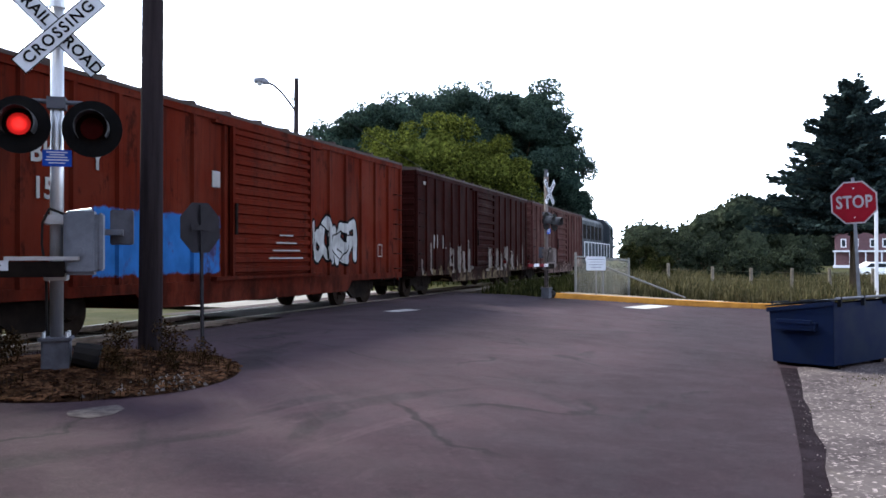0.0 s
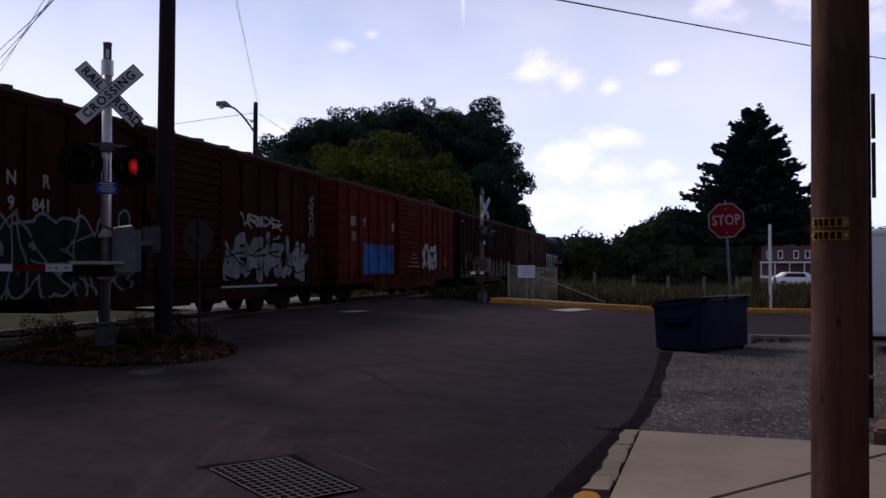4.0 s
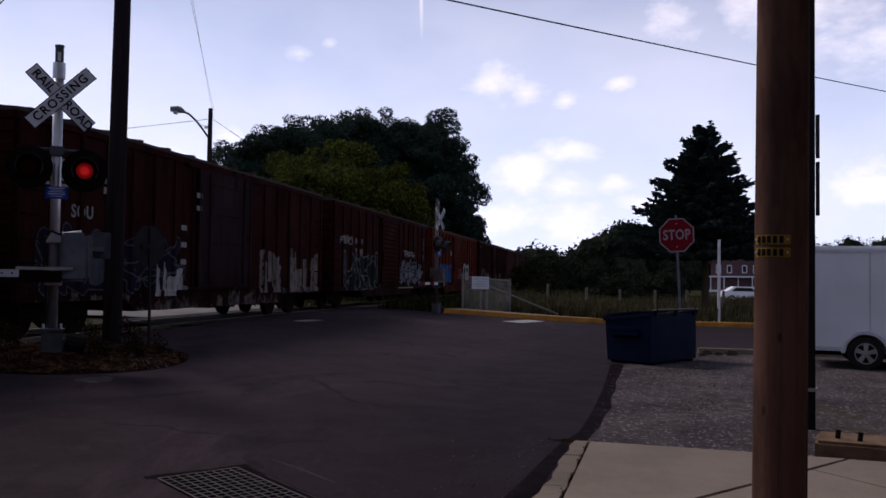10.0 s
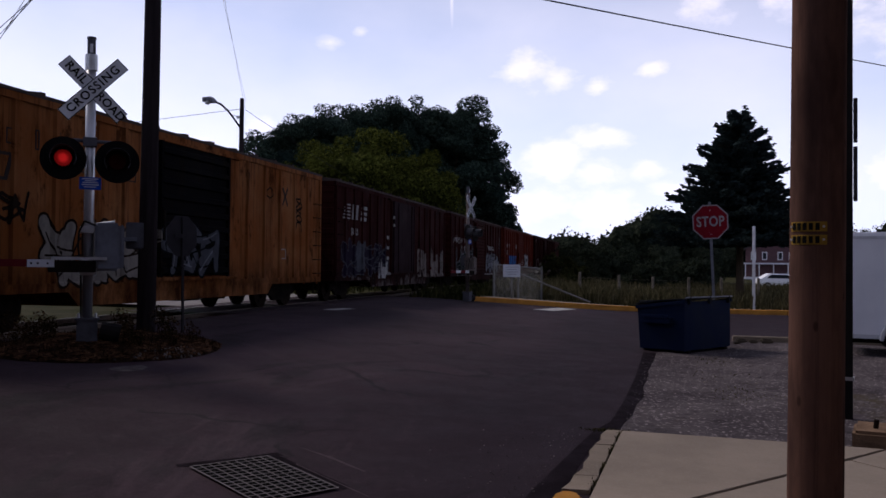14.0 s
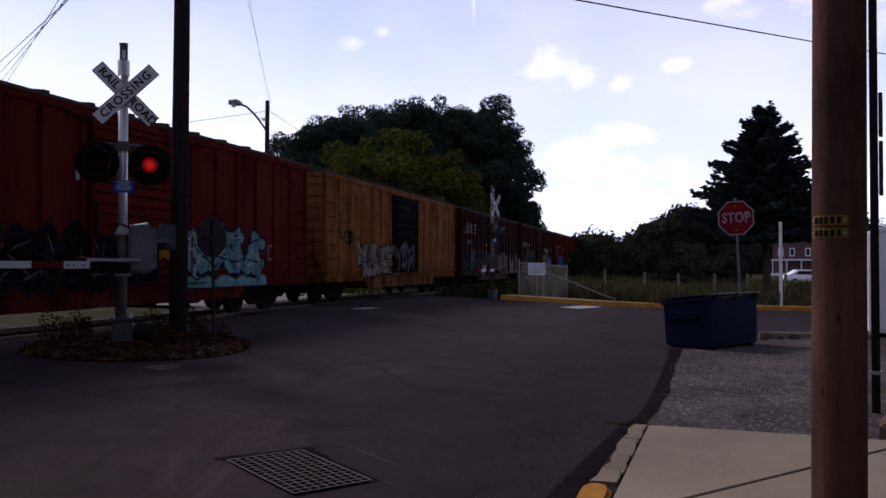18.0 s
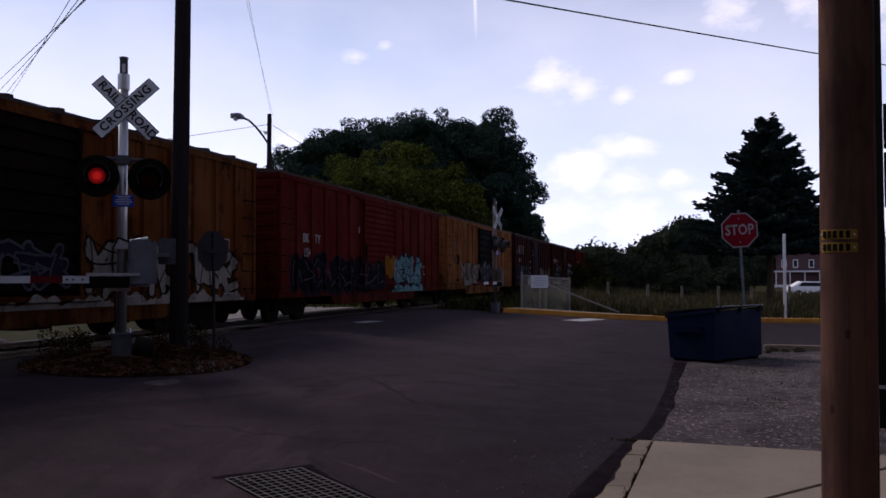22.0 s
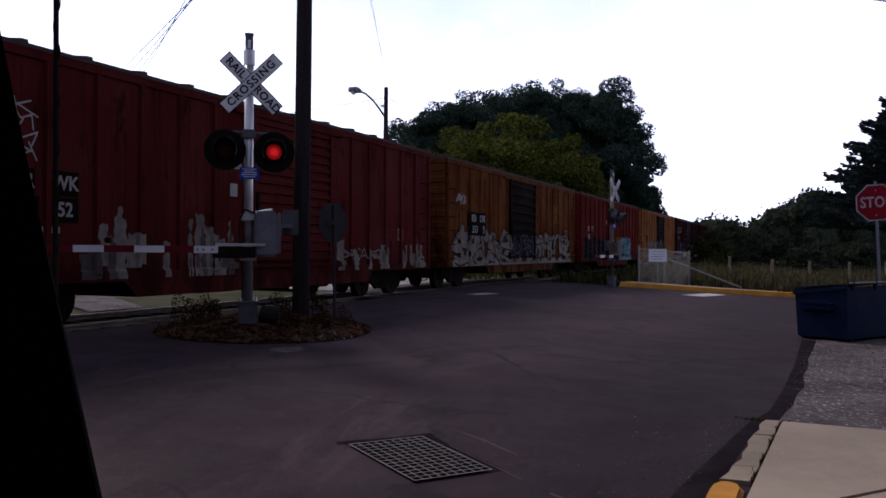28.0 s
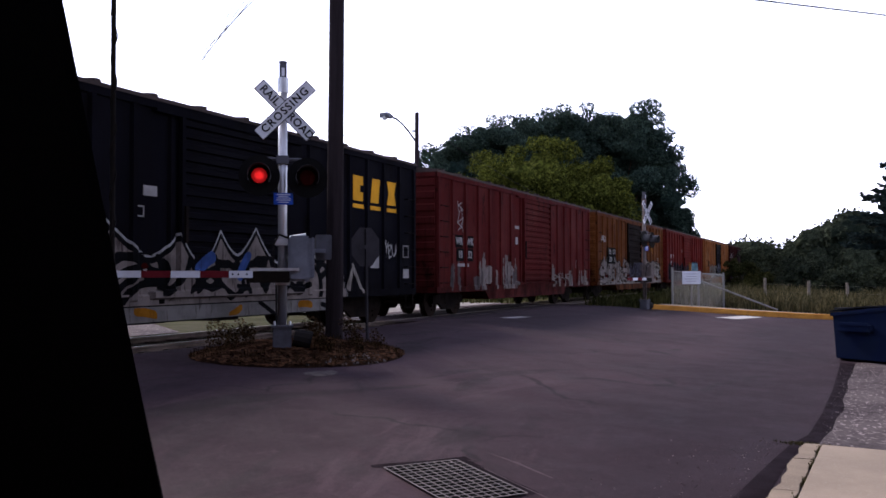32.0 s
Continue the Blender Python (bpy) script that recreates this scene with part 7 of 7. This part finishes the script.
for word, y, z in (("N", -5.0, 2.6), ("R", -4.2, 2.6), ("9", -5.0, 2.2), ("841", -4.3, 2.2)):
    stencil(car_d, word, y, z, 0.3, None, 1.0)
# E: maroon with a flat grey door
pe = car_paint("brown_maroon_car_paint", (0.13, 0.03, 0.03), (0.17, 0.048, 0.045), (0.045, 0.012, 0.012), None, (0.3, 0.25, 0.24), 0.4)
ped = car_paint("plum_door_paint", (0.13, 0.075, 0.09), (0.17, 0.1, 0.115))
car_e = boxcar("dark maroon boxcar with a flat plum-grey plug door", pe, ped, (-1.3, 1.7), "plug")
piece(car_e, -6.95, -2.0, 0.85, 2.0, 7, 31, S_PLUM, S_STEEL, 0.13, 0.03)
drips(car_e, 1.95, 7.5, 0.72, 2.0, 203, S_DUSTY, 0.003, 0.72)
drips(car_e, -3.2, -1.9, 0.72, 1.5, 204, S_WHITE, 0.011, 0.8)
sprayed(car_e, lambda y, z: np.minimum(0.45 - abs(y + 5.2), 0.5 - abs(z - 1.5)) + 0.08 * np.sin(y * 9) * np.sin(z * 7), (-5.9, -4.5, 0.8, 2.2), S_STEEL, 0.009, "grey-blue painted square")
for k in range(5):
    placard(car_e, -6.72 + 0.03 * k, 2.8 + 0.115 * k, 0.72 - 0.05 * k, 0.05)
for y, z, w, h in ((-6.17, 2.78, 0.2, 0.52), (-5.77, 2.78, 0.2, 0.52), (-5.22, 2.78, 0.62, 0.13), (-5.18, 2.98, 0.62, 0.12), (-5.14, 3.18, 0.62, 0.12)):
    part("emblem", Build().prism([(y, z), (y + w, z), (y + w + 0.19 * h, z + h), (y + 0.19 * h, z + h)], "x", WIDE + 0.004, WIDE + 0.012), M_LETTER, car_e, "white slanted emblem")
stencil(car_e, "SOU", -5.9, 2.35, 0.34)
for z, y in ((2.3, -1.9), (1.9, -1.9), (1.5, -1.9), (3.1, -1.35), (2.8, -1.35)):
    placard(car_e, y, z, 0.26, 0.12, M_LETTER, 0.1 if y > -1.6 else 0)
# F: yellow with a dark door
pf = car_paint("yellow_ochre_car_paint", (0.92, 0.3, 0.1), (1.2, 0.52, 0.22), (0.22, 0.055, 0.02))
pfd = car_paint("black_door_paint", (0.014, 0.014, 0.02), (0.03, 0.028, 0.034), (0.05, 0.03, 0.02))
car_f = boxcar("rusty yellow boxcar with a black door", pf, pfd, (-1.45, 1.55), "wide")
piece(car_f, -4.8, -1.6, 0.85, 1.95, 6, 41, S_CREAM, S_BROWN, 0.13, 0.05)
piece(car_f, -1.2, 0.95, 0.95, 2.05, 3, 43, S_STEEL, S_BLACK, 0.1, 0.05, S_SILVER)
for y, z, w in ((-6.3, 3.22, 0.22), (-5.75, 3.22, 0.26), (-5.15, 3.24, 0.1), (-4.6, 3.28, 0.1), (-4.0, 2.95, 0.26), (-3.2, 2.93, 0.3), (-2.4, 2.93, 0.3)):
    outlined(car_f, y, z, w, 0.26 if w > 0.15 else 0.34, M_DARKLETTER)
part("emblem", Build().prism([(-6.5, 2.5), (-5.85, 2.5), (-5.7, 2.95), (-6.35, 2.95), (-6.5, 2.5), (-6.42, 2.55), (-6.3, 2.9), (-5.8, 2.9), (-5.92, 2.55), (-6.42, 2.55)], "x", WIDE + 0.004, WIDE + 0.012), M_DARKLETTER, car_f, "dark slanted outline emblem")
scribble(car_f, -6.6, -5.3, 1.9, 2.3, 3, 45, 0.03, S_BROWN)
tall_tag(car_f, 5.95, 6.4, 2.2, 3.1, 4, 46, 0.028, S_BROWN)
scribble(car_f, 3.9, 4.4, 2.95, 3.3, 1, 47, 0.02, S_BROWN)
for turn in (35, -35):
    part("cross_mark", Build().box(WIDE + 0.004, WIDE + 0.012, -0.03, 0.03, -0.3, 0.3), M_DARKLETTER, car_f, at=pose(0, 5.1, 3.1, turn, 0, 0))
outlined(car_f, 5.0, 1.5, 0.36, 0.28)
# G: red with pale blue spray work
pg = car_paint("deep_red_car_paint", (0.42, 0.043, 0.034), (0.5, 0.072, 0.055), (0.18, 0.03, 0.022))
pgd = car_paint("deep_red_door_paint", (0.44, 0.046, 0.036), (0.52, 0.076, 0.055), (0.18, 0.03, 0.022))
car_g = boxcar("deep red boxcar with pale blue spray lettering", pg, pgd, (-1.6, 1.65), "ridged")
piece(car_g, -6.9, 0.2, 0.75, 1.85, 10, 53, S_BLACK, S_PLUM, 0.17, 0.05, S_MAUVE)
scribble(car_g, -5.6, -0.4, 0.95, 1.55, 7, 57, 0.03, spray_paint("dull_pink_spray", (0.11, 0.035, 0.045), 0.8))
sprayed(car_g, lambda y, z: np.minimum(0.5 - abs(y - 0.9), 0.36 - abs(z - 1.6)) + 0.1 * np.sin(y * 8) * np.sin(z * 6), (0.2, 1.6, 1.0, 2.2), S_ORANGE, 0.012, "orange painted patch")
piece(car_g, 1.5, 5.1, 0.95, 2.0, 6, 51, S_CYAN, S_NAVY, 0.13, 0.06, S_WHITE)
sprayed(car_g, lambda y, z: 0.86 + 0.1 * abs(np.sin(y * 3.4)) - z, (1.4, 5.3, 0.7, 1.1), S_CYAN, 0.003, "pale cyan painted base")
for word, y, z in (("BK", -6.1, 2.3), ("TY", -5.3, 2.3), ("154", -6.0, 1.9)):
    stencil(car_g, word, y, z, 0.34, None, 1.0)
placard(car_g, -1.85, 2.75, 0.18, 0.2)
outlined(car_g, 5.6, 1.5, 0.3, 0.36)
# H: brown-ochre with a dark door
ph = car_paint("brown_ochre_car_paint", (0.4, 0.11, 0.036), (0.62, 0.23, 0.082), (0.1, 0.026, 0.013))
phd = car_paint("brown_black_door_paint", (0.03, 0.018, 0.016), (0.045, 0.028, 0.022), (0.06, 0.03, 0.02))
car_h = boxcar("brown-ochre boxcar with a dark door and white spray letters", ph, phd, (-1.9, 1.2), "wide")
piece(car_h, 1.6, 6.9, 0.95, 2.0, 9, 61, S_CREAM, S_BROWN, 0.085, 0.06)
piece(car_h, -7.1, -2.1, 0.75, 1.95, 8, 63, S_DUSTY, S_BROWN, 0.11, 0.05)
piece(car_h, -1.6, 0.9, 1.05, 1.75, 3, 65, S_PLUM, S_STEEL, 0.08, 0.045)
sprayed(car_h, lambda y, z: 0.86 + 0.07 * np.sin(y * 5) + 0.05 * np.sin(y * 13) - z, (-7.4, 7.2, 0.7, 1.05), S_CREAM, 0.002, "pale worn paint along the sill")
placard(car_h, -5.3, 2.05, 1.55, 0.75, M_STENCILDARK, 0.058)
for word, y, z in (("RB", -5.65, 2.22), ("OX", -4.85, 2.22), ("353", -5.55, 1.86), ("5", -4.72, 1.86)):
    part("lettering", text_mesh(word, 0.32, 0.003, 1.1), M_LETTER, car_h, "stencilled lettering", at=pose(WIDE + 0.078, y, z, 90, 0, 90))
scribble(car_h, -7.0, -6.2, 2.62, 2.95, 4, 67, 0.016)
outlined(car_h, 6.4, 1.95, 0.34, 0.3)
for turn in (35, -35):
    part("cross_mark", Build().box(WIDE + 0.004, WIDE + 0.01, -0.06, 0.06, -0.5, 0.5), M_OLDYEL, car_h, at=pose(0, 4.6, 2.75, turn, 0, 0))
# I: dark red with a ridged door
pi = car_paint("blood_red_car_paint", (0.33, 0.05, 0.05), (0.42, 0.085, 0.075), (0.14, 0.03, 0.027))
pid = car_paint("blood_red_door_paint", (0.35, 0.055, 0.052), (0.43, 0.087, 0.075), (0.15, 0.032, 0.027))
car_i = boxcar("dark red boxcar with a ridged door and pale scuffed paint", pi, pid, (-0.9, 2.05), "ridged")
drips(car_i, -4.9, -1.0, 0.72, 1.85, 205, S_DUSTY, 0.003, 0.8)
drips(car_i, -6.9, -1.1, 0.72, 1.5, 206, spray_paint("buffed_grey_paint", (0.07, 0.055, 0.055), 0.9), 0.006, 0.6)
drips(car_i, 2.2, 7.6, 0.72, 1.4, 207, S_DUSTY, 0.003, 0.42)
for word, y, z in (("WR", -6.3, 2.12), ("WK", -5.5, 2.12), ("18", -6.22, 1.74), ("52", -5.5, 1.74)):
    placard(car_i, y, z, 0.5, 0.36, M_STENCILDARK, -0.003)
    stencil(car_i, word, y, z, 0.29, None, 1.0)
placard(car_i, -6.0, 1.45, 0.8, 0.09)
placard(car_i, -1.4, 2.75, 0.4, 0.1)
placard(car_i, -1.45, 2.3, 0.22, 0.24)
outlined(car_i, 5.9, 1.6, 0.3, 0.3)
tall_tag(car_i, -6.35, -5.95, 2.4, 3.25, 4, 71)
scribble(car_i, 2.8, 4.9, 0.98, 1.2, 5, 73, 0.02, S_DUSTY)
# J: dark blue with yellow marks and white spray work
pj = car_paint("dark_navy_car_paint", (0.02, 0.019, 0.03), (0.028, 0.026, 0.04), (0.022, 0.017, 0.02))
pjd = car_paint("dark_navy_door_paint", (0.022, 0.021, 0.031), (0.03, 0.028, 0.041), (0.024, 0.018, 0.02))
car_j = boxcar("dark navy boxcar with yellow marks and white spray work", pj, pjd, (-0.95, 1.95), "ridged", 0.83)


def crest(drop):
    """Pointed and sagging upper edge of the big white piece."""
    def field(y, z):
        u = np.mod(y + 0.25 * np.sin(y * 1.3), 1.25) / 1.25
        return 1.42 + 0.5 * np.abs(2 * u - 1) ** 1.6 + 0.1 * np.sin(y * 2.1) - drop - z - 2.5 * np.maximum(0, y - 4.1)
    return field


for drop, mat, lift, label in ((-0.05, S_WHITE, 0.003, "white rim of a large sprayed piece"), (0.0, S_BLACK, 0.006, "black outline of a large sprayed piece"), (0.1, S_DUSTY, 0.009, "pale body of a large sprayed piece")):
    sprayed(car_j, crest(drop), (-7.6, 4.4, SILL - 0.08, 2.2), mat, lift, label)
inner = forms(-7.4, 4.0, 0.8, 1.6, 17, 81)
sprayed(car_j, strokes(inner, 0.065, 0.1), (-7.6, 4.1, 0.72, 1.5), S_BLACK, 0.013, "black inner lines of a large sprayed piece")
sprayed(car_j, strokes([(-0.6, 1.25, -0.2, 1.45), (0.55, 1.2, 0.75, 1.5), (-4.2, 1.0, -3.9, 1.3)], 0.1), (-4.6, 1.2, 0.8, 1.7), spray_paint("blue_spray", (0.03, 0.06, 0.18), 0.4), 0.015, "blue strokes")
sprayed(car_j, lambda y, z: SILL - 0.32 + 0.25 * np.abs(np.sin(y * 0.9)) - abs(z - 0.5) * 0.3 - 0.25 * np.maximum(0, abs(y) - 3.6), (-4.2, 4.1, 0.44, 0.66), spray_paint("dusty_cream_spray", (0.13, 0.12, 0.115), 0.9), 0.0, "pale paint on the deep sill")
sprayed(car_j, strokes([(2.6, 0.55, 3.0, 0.55), (-1.9, 0.56, -1.5, 0.56), (0.4, 0.53, 0.6, 0.6)], 0.07, 0.05), (-2.3, 3.4, 0.46, 0.66), S_ORANGE, 0.004, "orange patches on the deep sill")
sprayed(car_j, strokes([(-3.2, 0.45, -2.7, 0.62), (1.2, 0.62, 1.7, 0.45), (3.4, 0.62, 3.9, 0.5)], 0.05, 0.05), (-3.6, 4.0, 0.44, 0.66), S_BLACK, 0.006, "black strokes on the deep sill")
sprayed(car_j, strokes([(4.45, 0.85, 4.7, 1.4), (4.7, 1.4, 4.95, 1.15), (4.95, 1.15, 5.15, 0.85)], 0.055, 0.05), (4.2, 5.5, 0.75, 1.75), S_CREAM, 0.003, "white curled end of the piece")
sprayed(car_j, strokes([(4.58, 0.9, 4.72, 1.25), (4.72, 1.25, 4.95, 0.9)], 0.025), (4.3, 5.3, 0.8, 1.6), S_BLACK, 0.007, "black line in the curl")


def yellow_marks(th):
    """Three yellow block marks with underlines."""
    def block(points, y):
        part("yellow_mark", Build().prism([(y + a * 0.74 - 0.23, 2.84 + b * 0.6) for a, b in points], "x", WIDE + 0.004, WIDE + 0.012), M_LOGOYEL, th, "yellow block mark")
    notched = [(0, 0), (0.6, 0), (0.6, 0.34), (0.42, 0.34), (0.42, 0.6), (0.6, 0.6), (0.6, 0.94), (0, 0.94)]
    slanted = [(0.0, 0.0), (0.5, 0.0), (0.62, 0.94), (0.12, 0.94)]
    pinched = [(0.0, 0.0), (0.62, 0.0), (0.5, 0.47), (0.62, 0.94), (0.0, 0.94), (0.12, 0.47)]
    for y, shape in ((4.93, notched), (5.73, slanted), (6.53, pinched)):
        block(shape, y)
        placard(th, y, 2.72, 0.48, 0.09, M_LOGOYEL)


yellow_marks(car_j)
placard(car_j, -1.6, 2.5, 0.3, 0.16)
outlined(car_j, -1.85, 2.17, 0.26, 0.18)
placard(car_j, 5.7, 1.48, 0.4, 0.3)
scribble(car_j, 6.2, 6.8, 1.6, 1.95, 3, 85, 0.016)
placard(car_j, 7.3, 1.2, 0.3, 0.22)
outlined(car_j, 7.3, 1.75, 0.3, 0.3)
# K: a last car behind
car_k = boxcar("dark red boxcar at the end of the string", pi, pid, (-1.5, 1.5), "ridged")


def locomotive():
    th = thing("locomotive", "black diesel locomotive with white handrails", "locomotive")
    blk = dull("dark_engine_paint", (0.02, 0.024, 0.03), (0.035, 0.04, 0.048), 1.5, 0.5)
    part("frame", Build().box(-1.5, 1.5, -9, 9, 0.95, 1.25), blk, th)
    part("long_hood", Build().prism([(-0.95, 1.25), (0.95, 1.25), (0.95, 3.9), (0.7, 4.15), (-0.7, 4.15), (-0.95, 3.9)], "y", -8.6, 4.6), blk, th, bevel=0.03)
    cab = part("cab", Build().prism([(-1.48, 1.25), (1.48, 1.25), (1.48, 3.75), (0.9, 4.4), (-0.9, 4.4), (-1.48, 3.75)], "y", 4.6, 7.0), blk, th, bevel=0.03)
    for x in (-1.49, 1.49):
        part("cab_window", Build().box(x - 0.01, x + 0.01, 5.0, 6.6, 2.9, 3.6), M_GLASS, cab)
    part("short_hood", Build().box(-0.95, 0.95, 7.0, 8.7, 1.25, 2.9), blk, th, bevel=0.05)
    for y in (-7, -5, -3):
        part("radiator_fan", Build().tube((0, y, 4.15), (0, y, 4.35), 0.6, n=20), blk, th)
    for s in (-1, 1):
        rail = Build().path([(s * 1.45, -8.8, 2.3), (s * 1.45, 4.6, 2.3)], 0.03, 6)
        for k in range(9):
            rail.tube((s * 1.45, -8.8 + 1.67 * k, 1.25), (s * 1.45, -8.8 + 1.67 * k, 2.3), 0.03, n=6)
        part("handrail", rail, M_TRIM, th, "white handrail")
        for k in range(6):
            part("louvre_panel", Build().box(s * 0.95 - 0.02, s * 0.95 + 0.02, -8.2 + 2 * k, -6.8 + 2 * k, 2.6, 3.6), M_STEEL, th)
        part("stripe", Build().box(s * 1.5 - 0.012, s * 1.5 + 0.012, -9, 9, 1.05, 1.15), M_TRIM, th)
    part("fuel_tank", Build().box(-1.3, 1.3, -2, 2, 0.3, 0.95), M_STEEL, th, bevel=0.08)
    for y in (-9.25, 9.25):
        part("coupler", Build().box(-0.14, 0.14, y - 0.4, y + 0.4, 0.72, 0.98), M_STEEL, th)
    for y in (-6.0, 6.0):
        truck(th, y)
    return th


engine = locomotive()


# ---- what moves ----
def lead(t):
    """Place along the line of the leading end of the orange-red car."""
    return 27.3 + 3.5571 * t - 0.002842 * t * t + 0.05 * max(0.0, t - 29.0) ** 2


def motions():
    cars = [(engine, -3.08), (car_a, -2), (car_b, -1), (car_c, 0), (car_d, 1), (car_e, 2), (car_f, 3), (car_g, 4), (car_h, 5), (car_i, 6), (car_j, 7), (car_k, 8)]
    times = [2.0 * i for i in range(17)]
    for car, k in cars:
        walk(car, [(t, pose(TRACK_X, lead(t) - HALF - PITCH * k, RAIL_TOP)) for t in times])
    # rolling wheels
    turns, step = [], radians(75)
    start, t = lead(0.0), 0.0
    while t < 32.0:
        turns.append(t)
        t += step * 0.42 / (3.5571 - 0.005684 * t)
    turns.append(32.0)
    for ws in WHEELSETS:
        y, z = ws.matrix_basis.translation.y, 0.42
        walk(ws, [(t, pose(0, y, z) @ Matrix.Rotation(-(lead(t) - start) / 0.42, 4, "X")) for t in turns])
    # the two lenses flash in turn, 0.8 s each
    for lens in [o for o in near_signal.children if "side" in o]:
        x, y, z = lens.matrix_basis.translation
        first = 10.45 - 1.6 * 7 if lens["side"] == "a" else 11.25 - 1.6 * 8
        rows = []
        lit, t = False, first
        state = None
        marks = []
        while t < 33:
            marks += [(t, 0), (t + 0.8, 180)]
            t += 1.6
        rows.append((0.0, 0 if any(a <= 0 < a + 0.8 for a, s in marks if s == 0) else 180))
        for a, s in marks:
            if a <= 0.05 or a > 31.85:
                continue
            was = 180 - s
            for k, u in enumerate((0.0, 1 / 3, 2 / 3, 1.0)):
                rows.append((a + k / 30.0, was + (s - was) * u))
        rows.append((32.0, rows[-1][1]))
        walk(lens, [(t, pose(x, y, z, 0, 0, a)) for t, a in rows])


motions()
